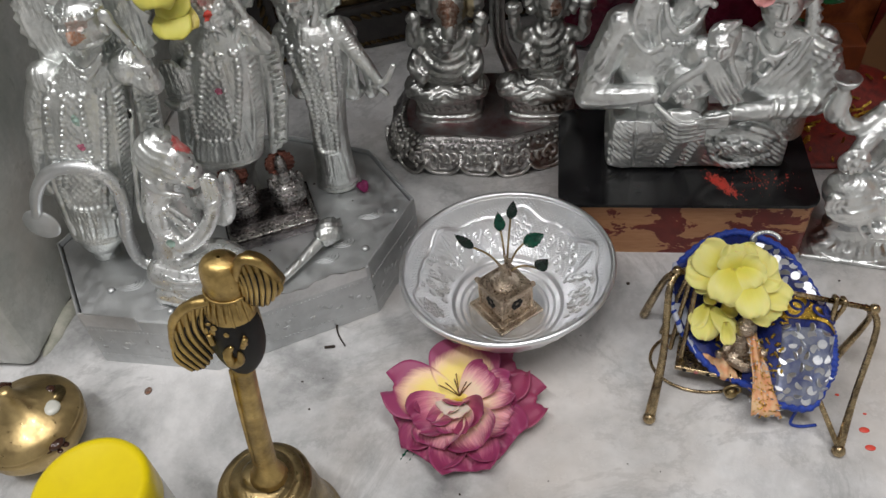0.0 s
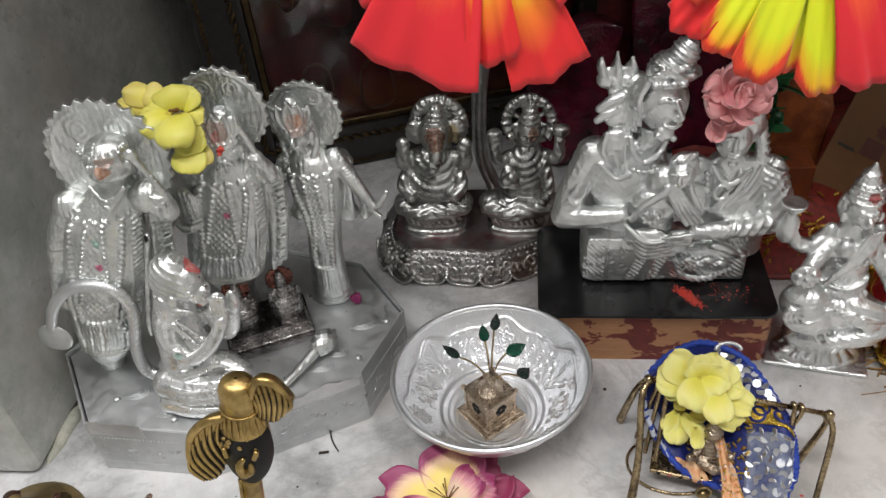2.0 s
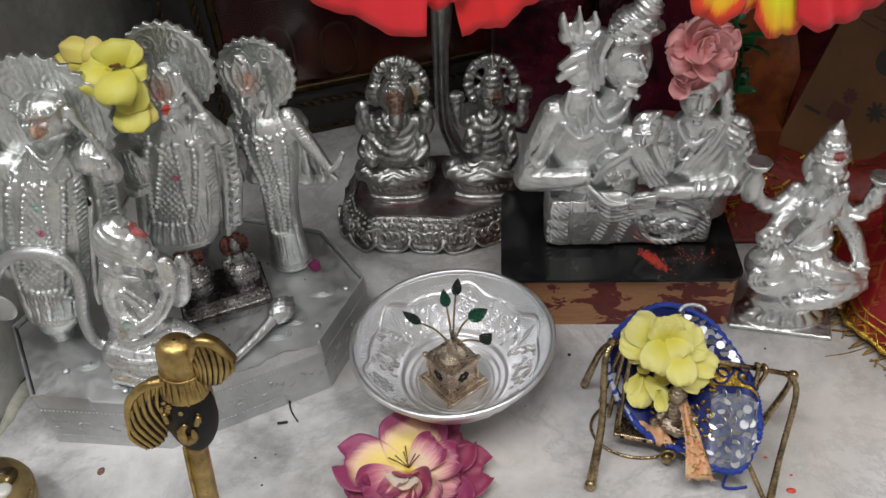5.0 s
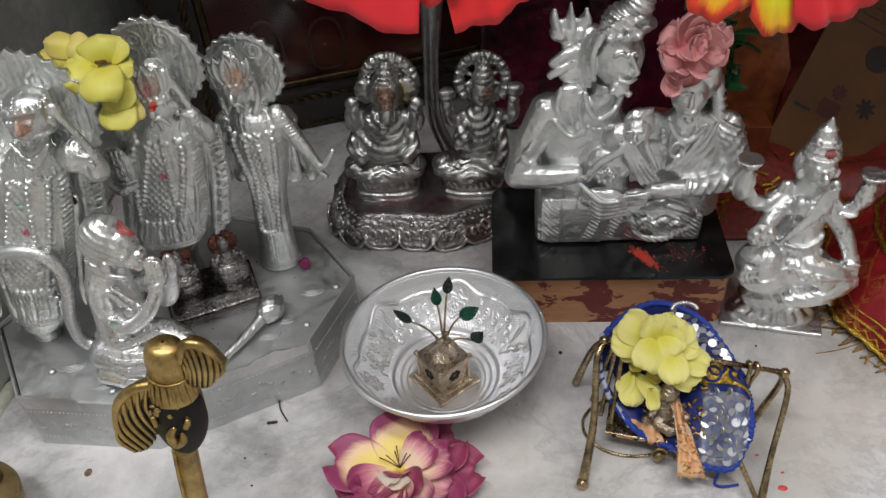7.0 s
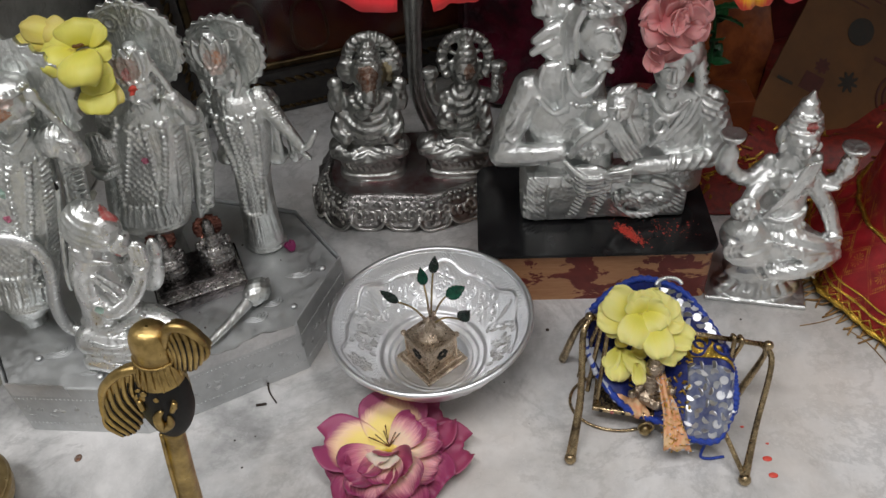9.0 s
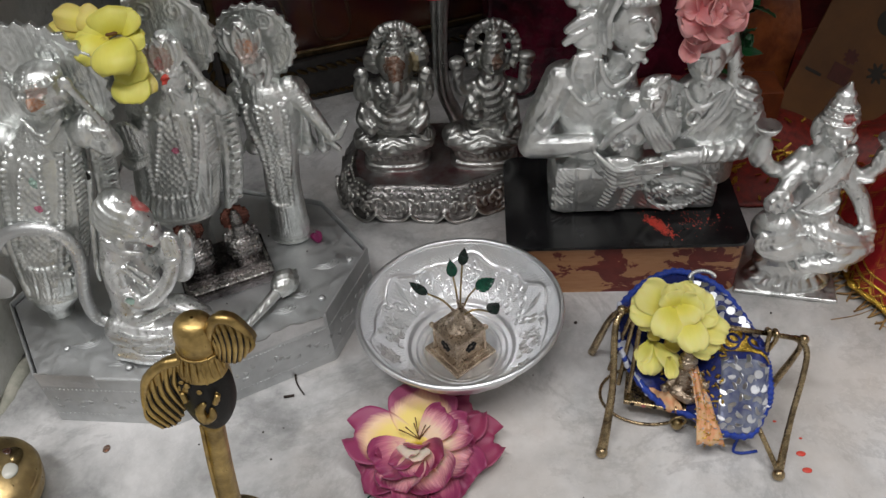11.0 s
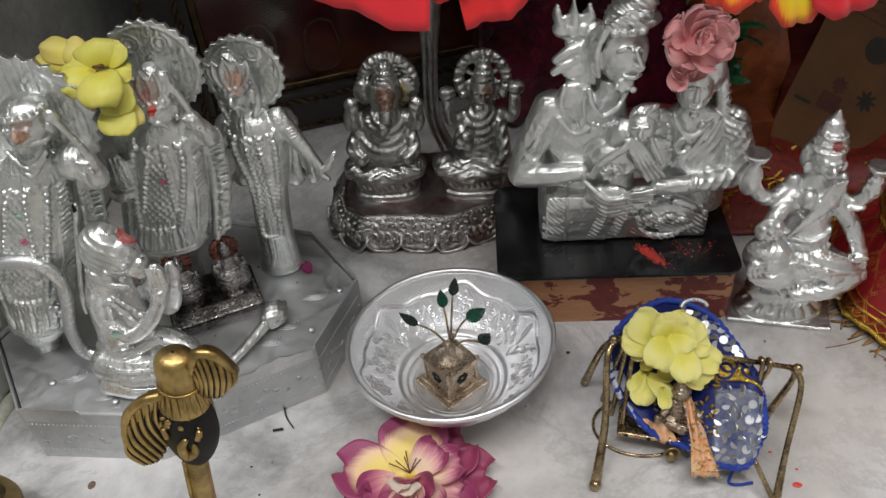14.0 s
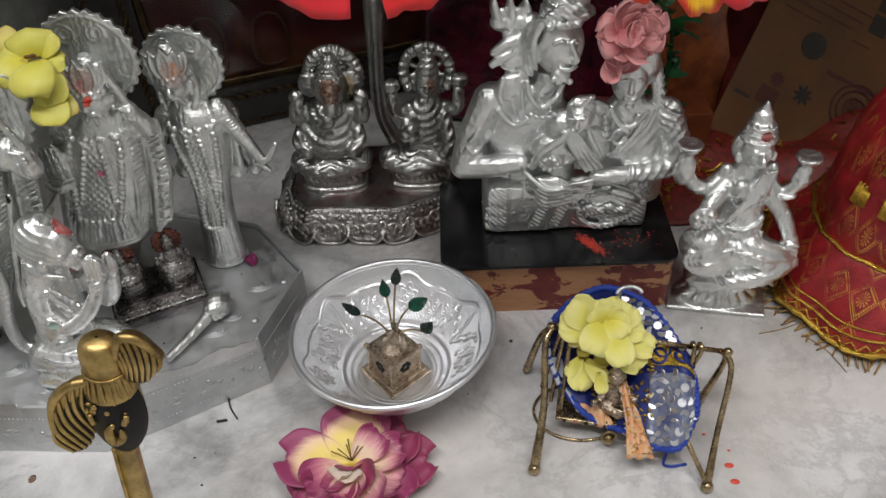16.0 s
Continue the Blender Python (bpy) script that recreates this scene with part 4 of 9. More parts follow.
    s = [body(sita), lump(hd, (9, 9, 11)), body([(-104, 68, 178, 8.5, 8), (-105, 69, 186, 6.5, 6), (-106, 70, 193, 2.5, 2.5)]),
         lump((-114, 68, 150), (7.5, 7, 7)), lump((-86, 68, 150), (7.5, 7, 7)),
         limb([(-86, 68, 153), (-74, 62, 137), (-66, 58, 126)], [6.0, 4.2, 2.8]), limb([(-66, 58, 125), (-61, 57, 127), (-56, 57, 136)], [3.2, 2.6, 1.6], 0.7), limb([(-68, 58, 124), (-62, 56, 119)], [2.2, 1.5]), limb([(-82, 74, 146), (-76, 74, 126), (-75, 74, 108)], [5, 6, 4], 0.5),
         limb([(-114, 68, 151), (-127, 64, 132), (-120, 57, 120)], [6, 5.2, 4]), limb([(-116, 72, 150), (-128, 72, 128)], [5, 6], 0.6),
         limb([(-84, 72, 150), (-85, 74, 128), (-86, 76, 108)], [6, 7, 6.5], 0.5), limb([(-114, 72, 150), (-116, 74, 110)], [5, 6], 0.5),
         halo_disc((-102, 78, 175), 23, 3.2, 24, -4), *finery(sita, 42, 100, 157, False, False), *headwear(hd, 8.5, 12)]
    figure("silver_figurine", s, 0.00055, both(chased(), halo_relief((-102, 78, 175), 23, 74), face_relief((-104, 65, 172), 9.5)), M_SILVER,
           "slim silver standing goddess figurine with one arm held out", "figurine",
           [((-101, 57, 182), (6, 8, 7), M_PASTE_PALE), ((-99.5, 56, 184), (2.4, 7, 3.6), M_ORANGE), ((-98, 54, 112), (1.6, 4, 1.6), M_GEM_PINK)], "standing silver figurines")
    # the kneeling one with a long tail
    s = [body([(-176, -12, 41, 15, 13), (-174, -13, 60, 16, 14), (-171, -13, 75, 15.5, 13), (-169.5, -13, 92, 15, 12.5), (-169, -13, 105, 13, 12), (-166, -14, 116, 11.5, 10.5), (-163, -14, 125, 11.5, 10.5)]),
         # head: cap of hair, brow, muzzle, nostril, jaw and ear
         lump((-162, -14, 134), (12.5, 11, 15), 14), lump((-155, -15, 131), (10, 9.5, 12)), lump((-149, -16, 124), (6.4, 6.6, 5.8)), lump((-145.5, -16.5, 127), (3.6, 4.6, 3.2), 20), lump((-147, -17, 120), (4.6, 4.8, 2.6), -14), lump((-151, -23.0, 130), (2.6, 2.0, 1.9)), lump((-161, -24, 124), (3.0, 2.2, 4.2)),
         limb([(-152, -22, 133.5), (-148.5, -20, 134.5), (-146, -16, 133.5)], [1.3, 1.5, 1.2]), limb([(-172, -20, 122), (-162, -25, 120), (-153, -23, 116)], [1.6, 1.8, 1.4]),
         # near arm, elbow and the forearm raised to the joined palms
         lump((-171, -20, 105), (8, 8, 8)), limb([(-171, -22, 104), (-169, -27, 97), (-164, -29.5, 92)], [7.0, 6.0, 5.0]), limb([(-164, -30, 91), (-156, -32, 90), (-145, -31, 98.5), (-137.5, -29, 110), (-134.5, -28, 118)], [4.6, 4.3, 4.0, 3.6, 3.2]),
         lump((-134, -26.5, 125.5), (4.6, 3.2, 8.6), 4), *[limb([(-137.4 + 2.2 * k, -29.0, 120), (-136.8 + 2.1 * k, -28.6, 133 - 0.9 * abs(k - 1.4))], [1.25, 1.05]) for k in range(4)],
         limb([(-152, -6, 100), (-144, -12, 91), (-137, -16, 99), (-132.5, -18, 113)], [6, 5, 4.6, 4]), lump((-130.5, -19, 120), (3.8, 3.4, 8.6), 6),
         *[limb([(-135.2 + 4.0 * math.sin(a), -27.6 - 3.9 * math.cos(a), 115.5 + 1.2 * math.sin(a) + dz) for a in np.linspace(-1.6, 1.6, 6)], [0.9] * 6) for dz in (0, 2.4)],
         *[limb([(-163 + 3.3 * math.cos(a), -34.0, 93.5 + 3.3 * math.sin(a)) for a in np.linspace(0, 6.0, 9)], [0.8] * 9)],
         # chains on the chest
         limb([(-165, -25, 108), (-158, -26.5, 100), (-154, -26, 92)], [1.5, 1.5, 1.2]), limb([(-162, -25, 110), (-155, -25, 103), (-150, -23, 95)], [1.1, 1.1, 1.0]), *[lump((-158 + 2.2 * k, -25.5, 106 - 2.7 * k), (1.4, 1.3, 1.4)) for k in range(5)],
         # belt, lap with its pleats, shin and foot, far knee
         limb([(-186, -18, 68), (-168, -28, 70.5), (-149, -24, 77)], [2.4, 2.7, 2.2]), limb([(-182, -24, 60), (-165, -28, 60), (-148, -27, 62)], [9.5, 9.5, 8.5]), limb([(-183, -28, 48), (-168, -31, 47.5), (-151, -31, 48)], [7.2, 7.2, 6.2]), lump((-186, -27, 46), (4.6, 7, 5.6)),
         *[limb([(-183, -30.5, 65.5 - 4.4 * k), (-168, -37.0, 66.0 - 4.6 * k), (-149, -36.0, 68.0 - 5.4 * k)], [0.9, 1.1, 0.9]) for k in range(4)], *[limb([(-160 + 5 * k, -36.4, 65), (-158 + 5 * k, -36.6, 55)], [0.8, 0.8]) for k in range(3)],
         limb([(-168, -10, 58), (-155, -11, 60), (-143, -13, 56)], [9, 10, 8.5]), limb([(-143, -13, 54), (-146, -12, 46), (-152, -12, 44)], [7, 6, 5]), *[limb([(-152 + 3.4 * k, -21.5 + 0.6 * k, 69 - 2 * k), (-145 + 2.4 * k, -22.0 + k, 61 - 2 * k), (-142 + 2 * k, -22 + k, 54)], [1.5, 1.6, 1.2]) for k in range(3)],
         limb([(-180, -12, 52), (-194, -12, 52), (-202, -12, 58), (-202, -12, 75), (-196, -12, 96), (-194, -12, 112), (-202, -12, 123.5), (-214, -13, 126), (-228, -13, 121), (-240, -13, 108), (-247, -13, 93)], [3.9, 3.9, 3.8, 3.7, 3.6, 3.6, 3.5, 3.5, 3.5, 3.4, 3.0]),
         lump((-248, -13, 85), (10.5, 2.6, 10.5))]

    def kneel(p, n):
        x, y, z = p.T
        body_only = np.clip((x + 190) / 3, 0, 1)
        ridge = 1 - 2 * np.abs(np.sin((x * 0.55 + z * 0.8) * 0.9))
        hair = 0.34 * ridge * band(z, 122, 152, 3) * (x < -152)
        fall = 0.12 * (1 - 2 * np.abs(np.sin((x + 0.12 * z) * 1.2))) * band(z, 78, 122, 4) * (x < -166) * (y > -24)
        return (hair + fall + 0.05 * wob(p, 1.6, 8)) * body_only + 0.05 * wob(p, 0.5, 9)
    figure("monkey_figurine", s, 0.0006, kneel, M_CHROME, "bright silver kneeling monkey deity figurine with long looped tail", "figurine",
           [((-164, -14, 138), (13, 16, 15), M_SILVER), ((-149.0, -9, 141), (4.5, 8.5, 9.5), M_VERMILION), ((-150, -22, 119.5), (3.0, 6, 1.3), M_VERMILION), ((-163, -34, 93.5), (2.4, 4, 2.4), M_GEM_GREEN), ((-232, -13, 88), (40, 12, 62), M_SHEET)])


build_figures()


def build_mace():
    root = thing("mace", "small silver mace lying on the aluminium platform", "mace", (0, 0, 0))
    tube("handle", [(-0.1225, -0.017, PT + 0.0050), (-0.114, -0.003, PT + 0.0055), (-0.1055, 0.013, PT + 0.0065)], [0.0022, 0.0026, 0.0036], M_SILVER, root, 12)
    v, f, uv = lathe([(0.001, -0.008), (0.005, -0.006), (0.0072, -0.001), (0.0074, 0.003), (0.0055, 0.007), (0.003, 0.009), (0.0005, 0.0115)], 32, 4)
    v = [Vector(p) * (1 + 0.10 * math.sin(9 * math.atan2(p[1], p[0])) * math.sin(p[2] * 1300)) for p in v]
    part("head", mesh_from("head", v, f, uv), M_SILVER, root, "", Matrix.Translation((-0.1015, 0.0195, PT + 0.0078)) @ Vector((0.5, 0.84, 0.12)).to_track_quat("Z", "Y").to_matrix().to_4x4())
    ball("rivet_cap", 0.003, M_BRASS_DARK, root, (-0.098, 0.027, PT + 0.0085), 12)


build_mace()


def build_small_pair():
    root = thing("idol_tray", "dark stepped metal tray on the aluminium platform", "tray", Matrix.Translation((-0.143, 0.040, PT)) @ pose(0, 0, 0, 0, 0, 25))
    part("step", box_bm(0.055, 0.041, 0.0055, 0.0012, 2, (0, -0.0025, 0.00275)), M_DARKMETAL, root)
    part("step", box_bm(0.049, 0.030, 0.0055, 0.0010, 2, (0, 0, 0.0083)), M_DARKMETAL, root)
    part("bead_line", box_bm(0.0525, 0.037, 0.0010, 0.0003, 1, (0, -0.0015, 0.0058)), M_SILVER_OLD, root)
    for k, x in enumerate((-11, 12)):
        m = Matrix.Translation((-0.143, 0.040, PT + 0.0108)) @ pose(0, 0, 0, 0, 0, 25) @ Matrix.Scale(1.22, 4)
        s = [body([(x, 0, 0, 8.5, 6.5), (x, 0, 3, 8.5, 6.5), (x, 0, 5, 7.5, 6)]), lump((x, -1, 8), (8.5, 6, 3.5)), body([(x, 0, 7, 5, 4), (x, 0, 13, 4.6, 3.6), (x, 0, 17, 3, 2.6), (x, 0, 19, 1.6, 1.6)]),
             lump((x, -0.6, 21), (3, 3, 3.6)), body([(x, 0, 23, 2.8, 2.6), (x, 0, 27, 1, 1)]), limb([(x - 4, 0, 15), (x - 7.5, -2, 12), (x - 7, -3, 16)], [1.5, 1.4, 1.2]), limb([(x + 4, 0, 15), (x + 7.5, -2, 12), (x + 7, -3, 16)], [1.5, 1.4, 1.2]),
             halo_disc((x, 3, 20), 7.5, 1.6, 16, -2)]
        ob = figure("small_idol", s, 0.0005, lambda p, n: 0.18 * wob(p, 2.2, 9) + 0.15 * np.sin(p[:, 2] * 3.2), M_IDOL, "tiny dark seated idol with copper halo on stepped tray", "figurine",
                    [((x, 2.5, 21), (8.5, 2.4, 9), M_COPPER), ((x, 3.2, 20), (8.5, 1.8, 9), M_COPPER)], "tiny idols on the tray")
        ob.matrix_world = m


M_IDOL = metal_mat("dark_silver", (0.42, 0.41, 0.40), (0.12, 0.11, 0.11), 0.26, 1.5, 0.4, 0.9)
build_small_pair()

# ---- bowl with the toy pot ----
BX, BY = 0.0030, 0.0030


def build_bowl():
    root = thing("bowl", "silver-coloured embossed metal bowl standing on marble", "bowl", (BX, BY, 0))
    # stepped floor, then a round wall that stands up steeply to the rim
    inside = [(0.0005, 0.0030), (0.0150, 0.0030), (0.0215, 0.0031), (0.0232, 0.0046), (0.0245, 0.0046), (0.0265, 0.0064), (0.0282, 0.0064), (0.0305, 0.0086), (0.0330, 0.0092), (0.0360, 0.0122), (0.0430, 0.0190), (0.0498, 0.0282), (0.0548, 0.0366), (0.0576, 0.0420)]
    outside = [(0.0582, 0.0412), (0.0560, 0.0366), (0.0510, 0.0276), (0.0440, 0.0178), (0.0365, 0.0102), (0.0290, 0.0052), (0.0255, 0.0034), (0.0262, 0.0)]
    r0, r1 = 0.0350, 0.0576

    def lean(p):
        """The hand-beaten rim stands a little out of level."""
        x, y, z = p
        return (x, y, z + (0.036 * x - 0.040 * y) * min(1.0, z / 0.042) ** 1.5)
    n, m = 760, 220
    inn = np.array(smooth_path([(r, 0, z) for r, z in inside], 12))[:, [0, 2]]
    d = np.concatenate(([0], np.cumsum(np.linalg.norm(np.diff(inn, axis=0), axis=1))))
    s = np.linspace(0, d[-1], m)
    inn = np.stack((np.interp(s, d, inn[:, 0]), np.interp(s, d, inn[:, 1])), axis=1)
    W = np.linspace(0, 2 * math.pi, n, endpoint=False)
    cw, sw = np.cos(W), np.sin(W)

    def line(v, at, wide):
        return np.exp(-((v - at) / wide) ** 2)
    verts, faces = [], []
    cell = (6 * W / (2 * math.pi) + 0.13) % 1.0 - 0.5
    turn = np.floor(6 * W / (2 * math.pi) + 0.13) % 2
    for r, z in inn:
        q = (r - r0) / (r1 - r0)
        d = np.zeros(n)
        if 0.0 < q < 0.98:
            a = np.abs(cell)
            # lobed border under the plain lip
            arch = 0.80 - 0.16 * (2 * a) ** 1.6 + 0.05 * np.cos(4 * math.pi * cell)
            inside_arch = 1 / (1 + np.exp((q - arch + 0.03) / 0.012))
            border = line(q, arch, 0.028)
            # one blossom in every second panel, sprays of leaves in the others
            rr, ang = np.hypot(cell * 1.9, (q - 0.44) * 0.95), np.arctan2(q - 0.44, cell * 2)
            blossom = line(rr, 0.22 + 0.040 * np.cos(7 * ang), 0.016) + line(rr, 0.15 + 0.03 * np.cos(6 * ang + 1), 0.014) + line(rr, 0.085 + 0.015 * np.cos(5 * ang), 0.014) + line(rr, 0.0, 0.03)
            stem = line(a, 0.012 + 0.01 * np.sin(q * 14), 0.009) * (q < 0.75)
            leaf = sum(line(np.hypot((a - 0.05 - 0.10 * j) * 2.6 - 0.25 * (q - 0.15 - 0.15 * j), (q - 0.22 - 0.17 * j) * 1.4 - 0.5 * (a - 0.1)), rad, 0.014) for j in range(3) for rad in (0.13, 0.07))
            motif = np.where(turn > 0.5, np.clip(blossom, 0, 1.1), np.clip(stem + leaf, 0, 1.1))
            # curls filling the ground between panels, and its dotted ground
            curl = sum(line(np.hypot((a - ca) * 2.4, (q - cq)), cr, 0.012) for ca, cq, c0 in ((0.36, 0.20, 0.09), (0.42, 0.42, 0.10), (0.33, 0.62, 0.07), (0.46, 0.10, 0.07), (0.27, 0.08, 0.06), (0.24, 0.74, 0.06), (0.30, 0.36, 0.06)) for cr in (c0, 0.45 * c0))
            vein = line(a, 0.475 - 0.05 * np.sin(q * 7), 0.008)
            dots = 0.35 * np.clip(np.sin(150 * W) * math.sin(q * 120), 0, 1) * (q > arch + 0.04) * (q < arch + 0.14)
            ground = 0.22 * np.clip(np.sin(118 * W + 40 * q) * math.sin(q * 95), 0, 1) * (1 - np.clip(motif + curl, 0, 1))
            d = 0.00095 * (border + inside_arch * (motif + 0.9 * np.clip(curl, 0, 1) + 0.7 * vein + ground) + dots + 0.35 * (q > arch))
        for k in range(n):
            verts.append(lean(((r - d[k] * 0.8) * cw[k], (r - d[k] * 0.8) * sw[k], z + d[k] * 0.6)))
    out = np.array(smooth_path([(r, 0, z) for r, z in outside], 5))[:, [0, 2]]
    for r, z in out:
        for k in range(n):
            q = 0.0004 * math.sin(24 * W[k]) * math.sin(z * 500) if 0.01 < z < 0.035 else 0
            verts.append(lean(((r + q) * cw[k], (r + q) * sw[k], z)))
    rows = m + len(out)
    for i in range(rows - 1):
        for k in range(n):
            l = (k + 1) % n
            faces.append((i * n + k, i * n + l, (i + 1) * n + l, (i + 1) * n + k))
    part("body", mesh_from("body", verts, faces), M_BOWL, root)
    rim = [lean((0.0586 * math.cos(w), 0.0586 * math.sin(w), 0.0422)) for w in np.linspace(0, 2 * math.pi, 120, endpoint=False)]
    v, f = tube_data(rim, 0.0018, 12, 1.0, True)
    part("rim", mesh_from("rim", v, f), M_BOWL, root, "rolled rim")
    turned("base_plate", [(0.0, 0.0), (0.0250, 0.0), (0.0250, 0.0012), (0.0, 0.0012)], M_BOWL, root)


build_bowl()


def leaf_mesh(length, width, seed):
    rnd = random.Random(seed)
    n, mid, rows = 7, [], []
    verts, faces = [], []
    for i in range(13):
        v = i / 12
        w = width * math.sin(math.pi * min(1, v ** 0.75)) ** 0.85 * (1 + 0.10 * math.sin(v * 40))
        for k in range(n):
            u = 2 * k / (n - 1) - 1
            verts.append((u * w, v * length, 0.25 * width * u * u + 0.10 * length * math.sin(2.6 * v) + 0.0004 * math.sin(v * 30) * abs(u)))
    N = len(verts)
    verts += [(x, y, z - 0.0006) for x, y, z in verts]
    for i in range(12):
        for k in range(n - 1):
            a = i * n + k
            faces.append((a, a + 1, a + n + 1, a + n))
            faces.append((N + a + n, N + a + n + 1, N + a + 1, N + a))
    edge = list(range(n)) + [i * n + n - 1 for i in range(1, 13)] + [12 * n + k for k in range(n - 2, -1, -1)] + [i * n for i in range(11, 0, -1)]
    for a, b in zip(edge, edge[1:] + edge[:1]):
        faces.append((b, a, N + a, N + b))
    return mesh_from("leaf", verts, faces)


def build_pot():
    base = Vector((BX - 0.001, BY - 0.0005, 0.0034))
    root = thing("toy_plant", "pale gilt toy pot with green enamel leaves standing in the bowl", "ornament", Matrix.Translation(base) @ pose(0, 0, 0, 0, 0, 41))
    part("base", box_bm(0.031, 0.031, 0.0022, 0.0005, 2, (0, 0, 0.0011)), M_POT, root, "square foot plate")
    part("base", box_bm(0.026, 0.026, 0.0018, 0.0005, 2, (0, 0, 0.0031)), M_POT, root)
    bm = prism_bm([(-0.0098, -0.0098), (0.0098, -0.0098), (0.0098, 0.0098), (-0.0098, 0.0098)], 0.004, 0.022, 0.0008)
    for v in bm.verts:
        v.co.x *= 1 + 0.15 * max(0, v.co.z - 0.006) / 0.016
        v.co.y *= 1 + 0.15 * max(0, v.co.z - 0.006) / 0.016
    pot = part("pot", bm, M_POT, root)
    for a in range(4):
        m = pose(0, 0, 0, 0, 0, 90 * a)
        for k in range(6):
            w = k * math.pi / 3
            # flattened black beads stand in for the dark of pierced holes
            ball("pierced_dot", 0.0016, M_TARNISH_AND_HOLES, pot, m @ Matrix.Translation((0.0026 * math.cos(w), -0.0108, 0.0135 + 0.0026 * math.sin(w))), 10, (1, 0.35, 1))
        part("corner_edge", box_bm(0.0016, 0.0016, 0.018, 0.0004, 1, (0, 0, 0.013)), M_POT, pot, at=m @ Matrix.Translation((-0.0106, -0.0106, 0)))
        ball("finial", 0.0018, M_POT, pot, m @ Matrix.Translation((-0.0112, -0.0112, 0.0235)), 10)
    part("pot_lip", box_bm(0.0242, 0.0242, 0.0016, 0.0005, 1, (0, 0, 0.0222)), M_POT, root)
    turned("plant_base", [(0.0, 0.022), (0.0085, 0.023), (0.006, 0.0255), (0.003, 0.029), (0.0016, 0.036), (0.0, 0.037)], M_POT, root, None, 24, 3)
    # stalks and leaves, written in world directions
    inv = (Matrix.Translation(base) @ pose(0, 0, 0, 0, 0, 41)).inverted()
    j = Vector((BX, BY + 0.001, 0.0325))
    for end, ln, wd, dr, mat, sd in (((0.0050, 0.024, 0.0560), 0.0115, 0.0030, (0.15, 0.35, 0.9), M_DARKLEAF, 1), ((-0.0005, 0.020, 0.0505), 0.0125, 0.0032, (-0.12, 0.25, 0.9), M_GREENLEAF, 2),
                                     ((0.0125, 0.012, 0.0485), 0.0130, 0.0042, (0.85, 0.25, 0.35), M_GREENLEAF, 3), ((-0.0150, 0.007, 0.0500), 0.0135, 0.0027, (-0.75, 0.15, 0.62), M_DARKLEAF, 4),
                                     ((0.0200, 0.006, 0.0350), 0.0095, 0.0040, (0.60, 0.1, 0.65), M_DARKLEAF, 5)):
        e = Vector(end)
        mid = (j + e) / 2 + Vector((0, 0.001, 0.003))
        st = part("stalk", mesh_from("stalk", *tube_data(smooth_path([inv @ j, inv @ mid, inv @ e], 5), 0.0006, 8)), M_BRASS_DARK, root)
        d = (inv.to_3x3() @ Vector(dr)).normalized()
        face = inv.to_3x3() @ Vector((0.1, -0.8, 0.6))
        x = d.cross(face).normalized()
        z = x.cross(d).normalized()
        m = axes(x, d, z, inv @ e)
        part("leaf", leaf_mesh(ln, wd, sd), mat, st, at=m)
    for k in range(5):
        tube("stamen", [inv @ (j + Vector((0.001 * k - 0.002, 0, -0.006))), inv @ (j + Vector((0.002 * math.sin(k * 2.1), 0.002 * math.cos(k), 0.004))), inv @ (j + Vector((0.0035 * math.sin(k * 2.1) - 0.001, 0.003 * math.cos(k), 0.012 - 0.0016 * k)))], [0.0014, 0.001, 0.0009], M_POT, root, 8, 4)


build_pot()


